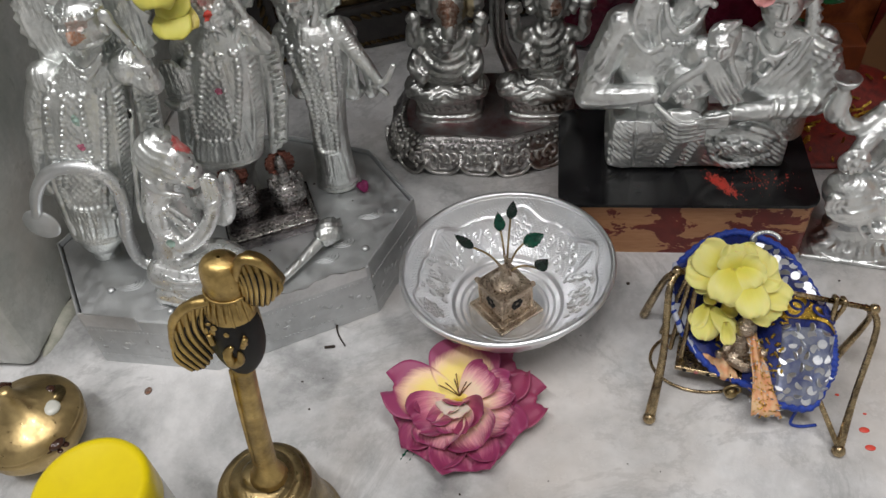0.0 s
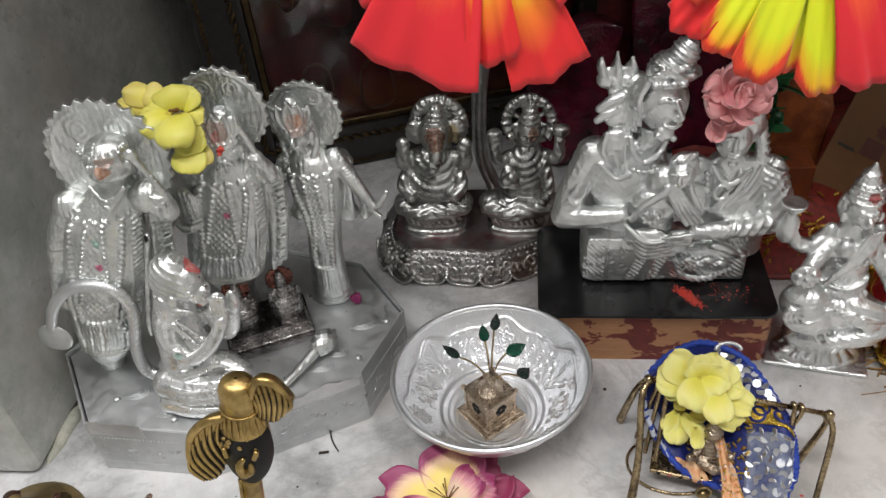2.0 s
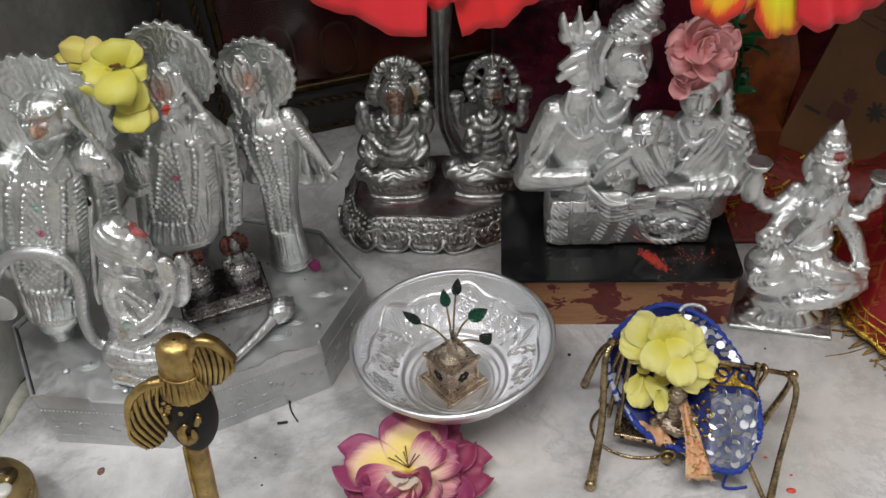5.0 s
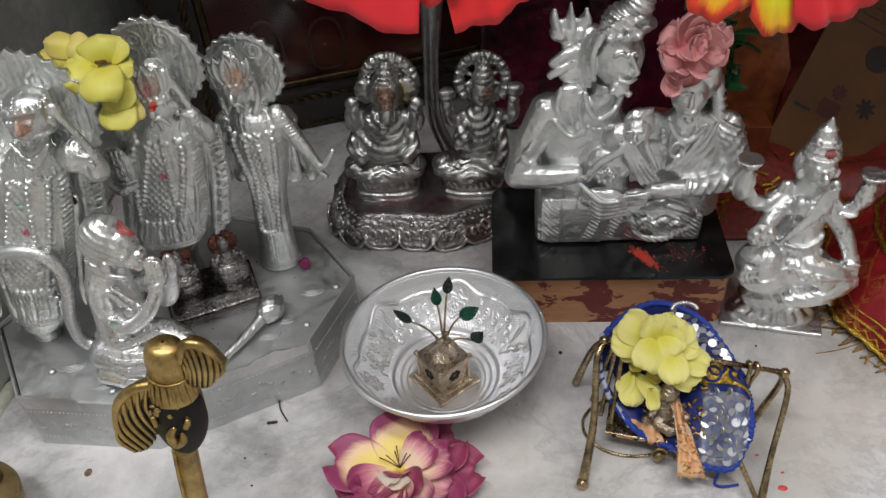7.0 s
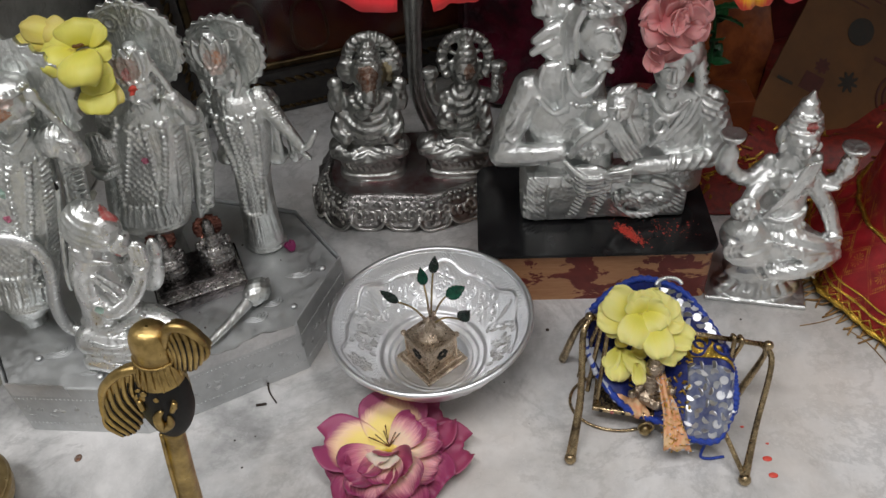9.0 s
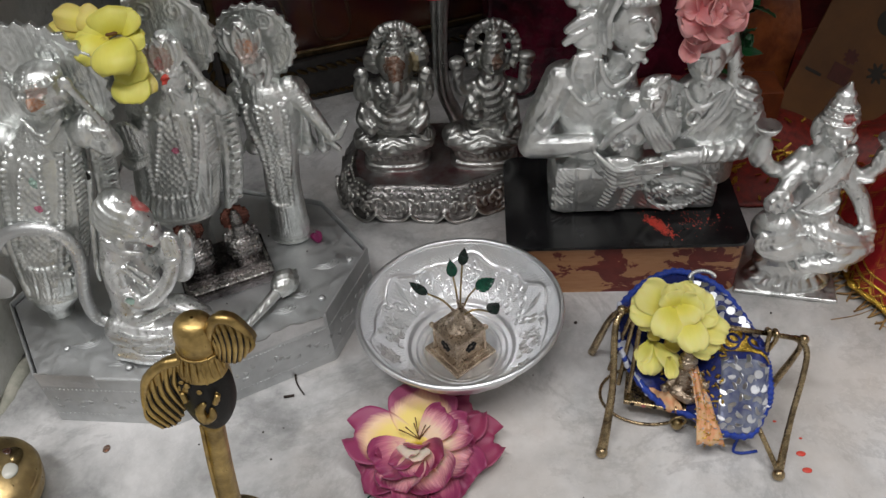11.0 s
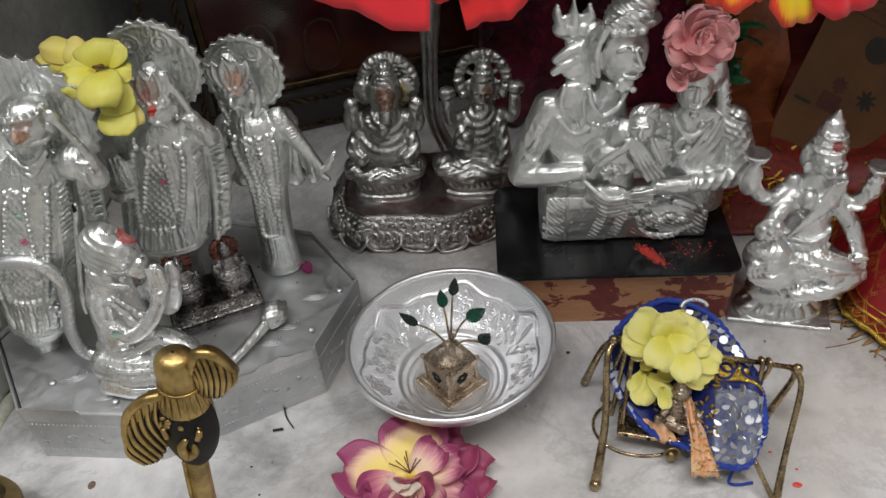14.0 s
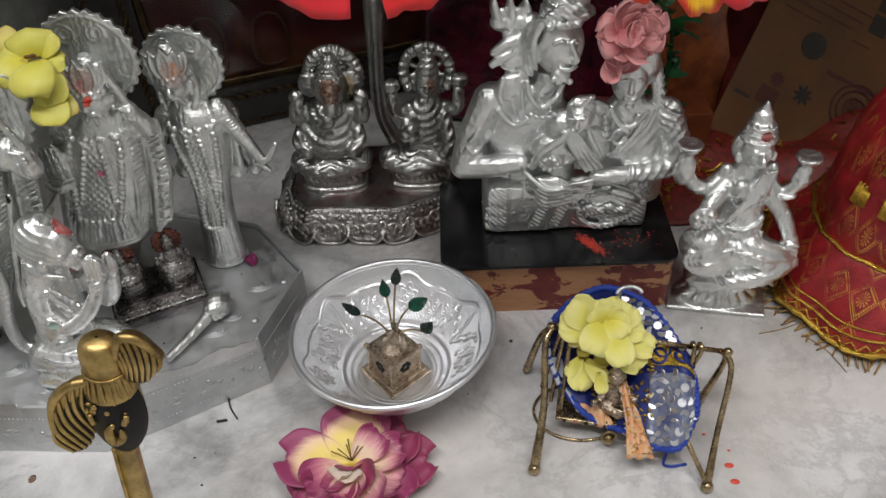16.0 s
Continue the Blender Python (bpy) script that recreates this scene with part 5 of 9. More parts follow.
# ---- flowers ----
def build_rose():
    root = thing("rose", "magenta and yellow rose head lying on marble", "flower", Matrix.Translation((-0.0190, -0.0680, 0.004)) @ pose(0, 0, 0, 8, 0, 0) @ Matrix.Scale(0.865, 4))
    # direction, length, width, lift, curl, cup, ruffle, waves, tip, start, height, material
    open_petals = [(-4, 0.0365, 0.0235, 0.22, -0.25, 0.16, 0.03, 1.2, -0.02, 0.001, 0.0085, 0), (82, 0.0405, 0.0205, 0.20, -0.20, 0.20, 0.04, 1.2, -0.16, 0.001, 0.0080, 0), (-52, 0.0400, 0.0210, 0.10, -0.10, 0.18, 0.05, 1.3, -0.10, 0.003, 0.004, 2), (-84, 0.0440, 0.0200, 0.08, -0.08, 0.18, 0.05, 1.3, -0.16, 0.003, 0.003, 2)]
    lower = [(114, 0.0385, 0.0225, 0.15, -0.20, 0.30, 0.14, 1.1, -0.04, 0.002, 0.003, 1), (152, 0.0385, 0.0235, 0.15, -0.20, 0.30, 0.15, 1.2, -0.06, 0.002, 0.002, 1), (-170, 0.0410, 0.0225, 0.15, -0.20, 0.28, 0.15, 1.1, -0.08, 0.002, 0.003, 1), (-128, 0.0390, 0.0235, 0.16, -0.20, 0.30, 0.15, 1.2, -0.04, 0.002, 0.002, 1)]
    # short petals curled over themselves beside the open eye, then the crumpled heart
    curled = [(-44, 0.0240, 0.0130, 0.62, -0.70, 0.50, 0.10, 1.1, 0.0, 0.004, 0.008, 3), (-72, 0.0285, 0.0150, 0.50, -0.60, 0.46, 0.14, 1.2, 0.0, 0.005, 0.007, 3)]
    ruffled = [(124, 0.0295, 0.0180, 0.42, -0.50, 0.42, 0.20, 1.1, 0.0, 0.003, 0.006, 1), (166, 0.0310, 0.0190, 0.44, -0.60, 0.42, 0.20, 1.2, 0.0, 0.003, 0.006, 3), (-150, 0.0310, 0.0185, 0.42, -0.55, 0.42, 0.20, 1.1, 0.0, 0.003, 0.006, 3), (-106, 0.0300, 0.0180, 0.44, -0.60, 0.42, 0.20, 1.2, 0.0, 0.003, 0.007, 3),
               (138, 0.0215, 0.0145, 0.72, -0.80, 0.52, 0.20, 1.1, 0.0, 0.002, 0.008, 1), (-174, 0.0225, 0.0140, 0.74, -0.90, 0.52, 0.22, 1.2, 0.0, 0.002, 0.009, 3), (-128, 0.0225, 0.0150, 0.70, -0.85, 0.50, 0.20, 1.1, 0.0, 0.002, 0.009, 2),
               (-168, 0.0165, 0.0090, 0.62, -0.30, 0.52, 0.12, 1.1, 0.0, 0.003, 0.012, 4), (158, 0.0150, 0.0080, 0.66, -0.40, 0.52, 0.12, 1.1, 0.0, 0.003, 0.012, 4), (176, 0.0100, 0.0095, 1.20, -1.6, 0.50, 0.10, 1.1, 0.0, 0.000, 0.010, 2)]
    open_petals += lower
    mats = (M_ROSE, M_ROSE_OUT, M_ROSE_DEEP, M_ROSE_IN, M_ROSE_PALE)
    spec = open_petals + curled + ruffled
    for i, (a, ln, wd, lift, curl, cup, ruf, wav, tip, rad, ht, mi) in enumerate(spec):
        inner = i >= len(open_petals)
        me = petal_mesh("petal", ln, wd, lift, curl, cup, ruf, wav, tip, 100 + i, 0.0006, 23, 17, jagged=0.012, tipw=0.24 if inner else (0.30, 0.60, 0.50, 0.60)[i] if i < 4 else 0.26)
        rnd = random.Random(900 + i)
        tilt = pose(0, 0, 0, rnd.uniform(-16, 10), rnd.uniform(-20, 20), 0) if inner else Matrix()
        part("petal", me, mats[mi], root, at=pose(0, 0, 0, 0, 0, a) @ Matrix.Translation((rnd.uniform(-0.002, 0.002) if inner else 0, rad, ht)) @ tilt)
    part("sepal", leaf_mesh(0.016, 0.003, 3), M_GREENLEAF, root, at=Matrix.Translation((-0.026, -0.026, -0.002)) @ pose(0, 0, 0, 0, 0, 150))
    # dried stamens fanned over the open petals
    for k, (a, ln) in enumerate(((22, 0.009), (12, 0.012), (-30, 0.010), (58, 0.010), (-46, 0.013), (74, 0.013))):
        w = radians(a)
        tube("stamen", [(0.0, 0.004, 0.0095), (-0.5 * ln * math.sin(w), 0.004 + 0.5 * ln * math.cos(w), 0.0135), (-ln * math.sin(w), 0.004 + ln * math.cos(w), 0.0150 + 0.001 * (k % 2))], [0.0004, 0.0003, 0.0005], M_STAMEN, root, 6, 3)


build_rose()


def build_loose_flowers():
    # yellow blossom tucked behind the tall figurine's shoulder
    r = thing("yellow_flower", "wilted yellow flower tucked between two silver figurines", "flower", Matrix.Translation((-0.1485, 0.0222, 0.2111)) @ pose(0, 0, 0, 44, 0, 4))
    # start across and up, direction, length, half width, lift, curl, cup, ruffle, height, dull or fresh
    for k, (x, y, a, ln, wd, lift, curl, cup, ruf, h, mi) in enumerate((
            (0.000, 0.001, 10, 0.0150, 0.0098, 0.80, -2.4, -0.42, 0.08, 0.000, 0), (-0.003, 0.001, 52, 0.0145, 0.0076, 0.50, -1.6, -0.40, 0.10, -0.001, 0), (0.002, 0.002, -46, 0.0135, 0.0060, 0.55, -1.2, -0.20, 0.16, -0.001, 0), (0.003, -0.001, -92, 0.0110, 0.0052, 0.35, -0.9, -0.15, 0.14, -0.002, 0),
            (0.0015, 0.0005, -178, 0.0255, 0.0094, 0.95, -2.4, -0.50, 0.09, 0.000, 0), (-0.004, 0.001, 128, 0.0190, 0.0070, 0.70, -1.9, -0.35, 0.14, -0.001, 0), (0.004, -0.006, -168, 0.0170, 0.0080, 0.45, -1.2, -0.30, 0.12, -0.003, 0), (-0.005, 0.006, 62, 0.0140, 0.0064, 0.55, -1.5, -0.30, 0.16, -0.001, 1), (-0.003, 0.000, 100, 0.0165, 0.0072, 0.45, -1.4, -0.40, 0.10, -0.001, 0), (0.004, -0.003, -160, 0.0150, 0.0060, 0.30, -1.0, -0.30, 0.10, -0.002, 0),
            (0.0062, -0.012, 176, 0.0195, 0.0088, 0.30, -0.8, -0.22, 0.07, -0.003, 0), (0.007, -0.012, -154, 0.0160, 0.0048, 0.15, -0.5, -0.10, 0.20, -0.005, 1),
            (-0.008, 0.007, 74, 0.0205, 0.0062, 0.45, -1.1, -0.35, 0.10, -0.001, 1), (-0.008, 0.004, 100, 0.0255, 0.0048, 0.20, -0.5, -0.25, 0.16, -0.002, 2), (-0.008, 0.005, 88, 0.0230, 0.0046, 0.30, -0.8, -0.20, 0.18, -0.002, 2))):
        part("petal", petal_mesh("petal", ln, wd, lift, curl, cup, ruf, 1.3, 0.02, 500 + k, 0.0006, 19, 17, tipw=0.36, jagged=0.006), (M_YELLOW_WILT, M_YELLOW_SOFT, M_YELLOW_DULL)[mi], r, at=Matrix.Translation((x, y, h)) @ pose(0, 0, 0, 0, 0, a))
    # brown balls paint in the dark of the opening between the petals
    for k, (x, y) in enumerate(((0.0005, 0.0003), (-0.0012, 0.0002), (0.0016, 0.0006))):
        ball("seed_head", 0.0011, M_STAMEN, r, (x, y, 0.0045), 10, (1.3, 0.8, 1.0))
    # pink blossom resting against the seated pair
    r = thing("pink_flower", "soft pink ruffled blossom resting on a silver statue", "flower", Matrix.Translation((0.1365, 0.080, 0.179)) @ pose(0, 0, 0, 60, 14, 0) @ Matrix.Scale(1.08, 4))
    rnd = random.Random(17)
    for k in range(20):
        a, q = rnd.uniform(0, 360), k / 19
        ln = (0.021 - 0.008 * q + rnd.uniform(-0.003, 0.003)) * (0.72 if 110 < a < 230 else 1.0)
        me = petal_mesh("petal", ln, ln * rnd.uniform(0.50, 0.66), 0.15 + 1.0 * q, rnd.uniform(-0.8, -0.1) - 0.5 * q, rnd.uniform(0.2, 0.45), rnd.uniform(0.20, 0.36), 1.9, 0.0, 400 + k)
        part("petal", me, M_PINK, r, at=Matrix.Translation((rnd.gauss(0, 0.003) - 0.001, rnd.gauss(0, 0.003), 0.005 * q)) @ pose(0, 0, 0, rnd.uniform(-12, 12), rnd.uniform(-12, 12), a))
    me = petal_mesh("petal", 0.015, 0.006, 0.1, -0.3, 0.3, 0.12, 2.0, 0.0, 431)
    part("petal", me, M_PINK, r, at=Matrix.Translation((-0.004, -0.008, 0.0)) @ pose(0, 0, 0, 0, 0, 176))
    # magenta petals dropped on metal and marble
    p = part("flower_petal", petal_mesh("flower_petal", 0.008, 0.004, 0.1, 0.6, 0.3, 0.2, 2, 0, 4, 0.0004), M_MAGENTA, at=Matrix.Translation((-0.087, 0.062, PT + 0.0012)) @ pose(0, 0, 0, 0, 0, 30))
    tagged(p, "small magenta petal scrap on the aluminium platform", "petal")


build_loose_flowers()


# ---- painted box and the seated pair on it ----
def round_rect(x0, x1, y0, y1, r, n=6):
    pts = []
    for cx, cy, a in ((x1 - r, y0 + r, -90), (x1 - r, y1 - r, 0), (x0 + r, y1 - r, 90), (x0 + r, y0 + r, 180)):
        for k in range(n + 1):
            w = radians(a + 90 * k / n)
            pts.append((cx + r * math.cos(w), cy + r * math.sin(w)))
    return pts


def build_box():
    root = thing("wooden_box", "small wooden box with worn red paint and black lacquered top", "box")
    part("body", prism_bm(round_rect(0.0335, 0.1785, 0.0525, 0.140, 0.006), 0.0, 0.0405), M_BOX, root)
    part("lid", prism_bm(round_rect(0.0315, 0.1805, 0.0500, 0.142, 0.009), 0.0405, 0.0428, 0.0006), M_BLACK, root, "glossy black top")
    vs, fs = [], []
    rnd = random.Random(4)
    for k in range(760):
        cx, cy = rnd.gauss(0, 1), rnd.gauss(0, 1)
        x, y = 0.1270 + 0.0022 * cx + 0.0030 * -cy, 0.0680 + 0.0048 * cy
        if k > 660:
            x, y = 0.150 + 0.011 * cx, 0.072 + 0.006 * cy
        r = abs(rnd.gauss(0, 0.00022)) + 0.00012
        if not (0.036 < x < 0.176 and 0.053 < y < 0.082):
            continue
        base = len(vs)
        for dx, dy, dz in ((1, 0, 0), (-0.6, 0.9, 0), (-0.5, -0.8, 0), (0, 0, 0.8)):
            vs.append((x + dx * r * 1.6, y + dy * r * 1.6, 0.0428 + dz * r))
        fs += [(base, base + 1, base + 3), (base + 1, base + 2, base + 3), (base + 2, base, base + 3), (base + 2, base + 1, base)]
    ob = part("vermilion_powder", mesh_from("vermilion_powder", vs, fs, smooth=False), M_RED_DROP, None)
    tagged(ob, "spilt vermilion powder on the black box top", "powder", kind="stuff")


build_box()


def build_pair():
    s = [slab((112, 101, 54), (104, 38, 22)), slab((84, 98, 62), (46, 38, 38)), lump((108, 97, 64), (46, 15, 12)), lump((138, 88, 60), (21, 10, 14)),
         # the larger one: trunk, arm bent across, head turned to the other
         body([(92, 104, 58, 29, 17), (90, 103, 90, 27, 16), (87, 103, 115, 26, 15), (90, 103, 132, 19, 12), (98, 101, 142, 11, 10), (101, 100, 152, 10, 10)]),
         lump((67, 102, 131), (11, 10, 11)), limb([(65, 101, 131), (55, 97, 110), (48, 93, 92)], [10.5, 9.5, 8]), limb([(48, 93, 90), (64, 87, 93), (82, 82, 98)], [8.5, 7.5, 5.5]), *[limb([(60 - 5 * k, 91 - k, 122 - 9 * k), (54 - 4.4 * k, 87.5, 113 - 9 * k), (50 - 3.6 * k, 90, 108 - 8 * k)], [1.3, 1.6, 1.2]) for k in range(2)],
         lump((103, 97, 168), (14.5, 13, 17)), lump((110, 88, 164), (3, 3.4, 4)), lump((104, 89, 153), (6, 5, 5.5)), *[lump((100 + 3 * k, 85.5, 152 - 1.5 * (k % 2)), (2, 1.8, 2.2)) for k in range(4)], limb([(103, 84, 160), (108, 83.5, 159), (112, 85.5, 160)], [1.3, 1.4, 1.0]), limb([(108, 84, 175), (111.5, 82, 167), (110.5, 83.5, 164)], [1.4, 1.7, 1.8]),
         *[limb([(99 + 7 * k, 85.2 + 0.5 * k, 174 + k), (103 + 7 * k, 84.4 + 0.6 * k, 176), (106 + 6 * k, 85 + k, 174)], [1.0, 1.2, 0.9]) for k in range(2)], *[limb([(101 + 7 * k, 86, 171), (105 + 6 * k, 85.6, 171)], [1.3, 1.1]) for k in range(2)],
         *[limb([(93 - 1.4 * k, 90 + 1.5 * k, 186 - k), (88 - 1.6 * k, 89 + 2 * k, 173), (90 - 2.2 * k, 91 + 2 * k, 157 - 5 * k)], [2.2, 2.2, 1.5]) for k in range(4)], limb([(88, 104, 176), (82, 104, 155), (80, 106, 135)], [8, 7, 7]),
         *[limb([(107 + (12.5 - 2 * k) * math.cos(a), 97 + (12 - 2 * k) * math.sin(a), 190 + 5 * k - 2.5 * math.cos(a)) for a in np.linspace(-3.0, 0.2, 9)], [2.0] * 9) for k in range(1)], lump((105, 100, 186), (13, 12, 12)), lump((112, 98, 198), (8, 8, 9)), *[limb([(92 + 3.2 * k, 91 - 1.2 * k, 184 + 1.5 * k), (96 + 3.4 * k, 87 - 0.6 * k, 190 + 0.8 * k), (103 + 3 * k, 86, 196)], [1.6, 1.9, 1.3]) for k in range(4)], *[lump((96 + 5 * k, 85.6 - 0.3 * k, 184.5 + 0.6 * k), (2.6, 2.2, 2.4)) for k in range(4)],
         # staff with three prongs and the hand that holds it
         limb([(79, 110, 60), (78, 108, 120), (76, 104, 180)], [2.5, 2.2, 2.2]), lump((76, 103, 181), (10.5, 3.0, 8)), limb([(70, 103, 180), (67.5, 103, 188), (67.5, 103, 193)], [4.8, 4.0, 1.4], 0.6), limb([(82, 103, 180), (84.5, 103, 188), (84.5, 103, 193)], [4.8, 4.0, 1.4], 0.6), limb([(76, 102, 180), (76, 101.5, 190), (76, 102, 197)], [4.6, 3.8, 1.3], 0.6), lump((76, 102, 172), (4, 3, 4)),
         limb([(84, 101, 172), (75, 97, 170), (67, 96, 165)], [4, 3.6, 2.4]), limb([(82, 100, 165), (74, 96, 163), (66, 95, 158)], [3.6, 3.2, 2.2]), lump((78, 98, 158), (8, 5, 6)),
         # shawl over the shoulder and chains
         *[limb([(72 + 6 * k, 93 - 0.8 * k, 150 - k), (70 + 6.4 * k, 91.4 - 1.4 * k, 138), (77 + 4.6 * k, 91 - 1.2 * k, 122)], [1.1, 1.2, 0.9]) for k in range(3)], lump((78, 95, 138), (11, 6, 14)), limb([(70, 90, 130), (78, 87, 122), (86, 86, 126)], [1.8, 2, 1.6]),
         limb([(85, 88, 150), (87, 86.5, 142), (93, 86, 134), (102, 86.5, 140), (106, 90, 147)], [1.8, 2.0, 2.2, 2.0, 1.5]), *[lump((88 + 3.4 * k, 84.6, 130 - 2.2 * math.sin(k * 0.8)), (1.7, 1.6, 1.7)) for k in range(5)],
         # the smaller one
         body([(151, 102, 58, 25, 16), (152, 102, 90, 23, 15), (153, 102, 112, 23, 13.5), (152, 101, 124, 19, 11), (147, 99, 131, 8, 7.5), (145, 98, 137, 6.5, 6.5)]),
         lump((145, 94, 145), (10.5, 10.5, 13.5)), lump((148, 101, 151), (15, 12, 16)), limb([(160, 101, 150), (163, 100, 138), (165, 98, 126)], [4.2, 4.2, 4.6]),
         limb([(144, 84, 150), (143.6, 82.2, 145), (144, 83.5, 142.5)], [1.2, 1.6, 1.7]), limb([(141, 84.6, 138.5), (144.2, 83.4, 138), (147.5, 84.8, 138.7)], [0.9, 1.3, 0.9]), limb([(141, 85, 136), (144.5, 84.2, 135.4), (148, 85.4, 136.2)], [0.8, 1.1, 0.8]), lump((144.5, 85.5, 132.6), (3, 2.4, 2.2)),
         *[limb([(136 + 11 * k, 85.5, 149), (139.5 + 9 * k, 84.4, 150.5), (142 + 8 * k, 85.2, 149)], [0.8, 1.0, 0.7]) for k in range(2)],
         lump((169, 100, 119), (10, 9.5, 9.5)), limb([(171, 98, 118), (178, 95, 100), (177, 92, 86)], [10, 9, 7.5]), limb([(176, 91, 85), (160, 84, 86), (128, 78, 88)], [7.2, 6.0, 4.8]), lump((119, 76, 86), (8, 4, 4.6)), *[limb([(124, 73.4, 89 - 2.3 * k), (114, 72.4, 88 - 2.0 * k), (108, 74, 86 - 2.0 * k)], [1.3, 1.3, 1.0]) for k in range(4)],
         *[limb([(147 + 2.6 * k + 1.4 * math.sin(a), 82.5 - 6.2 * math.cos(a), 87 + 6.2 * math.sin(a)) for a in np.linspace(-1.5, 1.5, 7)], [1.0] * 7) for k in range(2)],
         # the child between them: head bowed, body, folded limbs and striped cloth
         lump((115, 79, 131), (7.8, 7.6, 8.8)), lump((116.5, 83, 134.5), (8.8, 8.0, 7.2)), *[limb([(109 + 2.6 * k, 77.5 - 1.2 * min(k, 3 - k), 140 + 0.8 * min(k, 3 - k)), (114 + 2.4 * k, 80, 143), (119 + 1.4 * k, 84, 141)], [1.1, 1.4, 1.0]) for k in range(4)], limb([(113, 71.6, 133), (112.2, 70.2, 130), (113, 71.2, 128.6)], [1.0, 1.5, 1.4]), *[limb([(108.0 + 5.5 * k, 72.6 - 0.3 * k, 134.2), (111 + 5.5 * k, 71.6, 134.8)], [1.2, 0.9]) for k in range(2)], limb([(110.5, 72.6, 126.4), (113.5, 71.8, 126), (116, 72.8, 126.6)], [0.9, 1.1, 0.9]), lump((123, 81, 131), (2.6, 2, 3.8)), lump((110, 88, 118), (13, 9, 13)), lump((127, 97, 114), (13, 8, 17)), lump((104, 86, 104), (15, 9, 12)), lump((124, 88, 104), (12, 8, 14)),
         limb([(89, 78, 98), (94, 76, 109), (105, 76, 118), (110, 78, 124)], [2.4, 2.5, 2.5, 2.0]), lump((99, 77.5, 101), (6.4, 3, 5.6)), *[lump((99 + 4.6 * math.cos(a), 74.8, 101 + 4.0 * math.sin(a)), (1.3, 1.2, 1.3)) for a in np.linspace(0, 5.5, 8)],
         *[limb([(106 + 2.7 * k, 77, 123 - 0.6 * k), (113 + 2.9 * k, 74.5, 110 - 0.3 * k), (121 + 3.0 * k, 75.5, 95 + 0.8 * k)], [1.2, 1.6, 1.2]) for k in range(4)], limb([(119, 78, 128), (122, 77, 118), (128, 76, 106)], [1.6, 2, 1.5]),
         # folds of the lap cloth
         *[limb([(85 + 2.0 * k, 79 - 0.5 * k, 93 - 4.6 * k), (98, 72.5, 84 - 3.0 * k), (113, 74.5, 84 - 2.8 * k)], [1.6, 1.8, 1.3]) for k in range(5)], lump((99, 79, 82), (14, 5, 8)),
         *[limb([(120 + 6 * k, 80, 60 - 2 * (k % 2)), (126 + 6 * k, 77, 66 - 3 * (k % 2)), (133 + 6 * k, 79, 58 + 2 * (k % 2))], [2.4, 2.8, 2.0]) for k in range(4)], limb([(118, 80, 64), (124, 78, 52), (140, 78, 50), (157, 84, 54)], [2, 2.4, 2.4, 2]), limb([(140, 79, 76), (152, 80, 70), (159, 86, 60)], [2.2, 2.6, 2]),
         limb([(62, 93, 60), (70, 88, 66), (78, 88, 62)], [3, 4, 3]),
         # sari edge and necklaces
         *[limb([(163 - 6 * k, 91 - 0.8 * k, 126 - k), (156 - 6 * k, 86.5, 114 - 2 * k), (146 - 5 * k, 85, 102 - 2 * k)], [1.4, 1.6, 1.2]) for k in range(3)], limb([(135, 90, 128), (140, 87, 120), (147, 86.5, 118), (155, 88, 125)], [1.5, 1.8, 1.8, 1.5]), *[limb([(141 + 4.4 * math.cos(a), 85, 112 + 5 * math.sin(a)) for a in np.linspace(0.4, 5.2, 8)], [1.2] * 8)],
         *[lump((131 + 0.6 * k, 86, 126 - 4.2 * k), (1.9, 1.7, 1.9)) for k in range(6)], 
         limb([(58, 90, 106), (55, 87, 103), (51, 88, 106)], [2, 2, 2])]

    def ridge(ph):
        return 1.0 - 2.0 * np.abs(np.sin(ph))

    def relief(p, n):
        x, y, z = p.T
        front = np.clip(-n[:, 1] * 1.5, 0, 1)
        bend = wob(p, 0.07, 23)
        # hatched leaf shapes cut into the base
        cell = np.floor((z - 44) / 8.0)
        hatch = ridge((x * 0.8 + (z - 44 - 8 * cell) * 0.9) * 1.05) * 0.9 * np.sin(np.pi * (z - 44 - 8 * cell) / 8.0) * (x < 74)
        lean = x - 0.35 * (z - 44)
        leafy = ridge((x * 0.7 + z * 0.9) * 1.05) * 0.9 * (band(lean, 86, 93, 1) + band(lean, 99, 107, 1) + 0.6 * band(lean, 113, 160, 2))
        low = (hatch * band(z, 44, 80, 2) + leafy * band(z, 44, 68, 3)) * front
        low -= 1.2 * np.exp(-((x - 75.5) / 0.8) ** 2) * band(z, 43, 96, 3) * front
        sari = 0.32 * ridge((x * 0.75 - z * 0.55) * 0.62 + 1.6 * bend) * band(z, 74, 128, 6) * (x > 152)
        braid = 0.7 * ridge(z * 0.75 + x * 0.3) * ((x > 165) & (y > 88)) * band(z, 110, 165, 3)
        hair = 0.5 * ridge(x * 0.5 + z * 0.9 + 1.2 * bend) * band(z, 184, 212, 3) * (x > 90) * (x < 130)
        skin = 0.14 * ridge((0.6 * x + z) * 0.30 + 3.2 * bend) * band(z, 72, 150, 6) * (0.35 + 0.65 * ((x > 92) & (x < 146))) * front
        return low + sari + braid + hair + skin + 0.22 * hatched(p, 3.2, 71) * band(z, 66, 150, 6) * np.where((x < 84) | (x > 170), 0.15, 1.0) + 0.10 * hatched(p, 2.6, 75, 0.09) + 0.30 * wob(p, 0.20, 21) + 0.14 * wob(p, 1.4, 24) + 0.05 * wob(p, 0.8, 22)
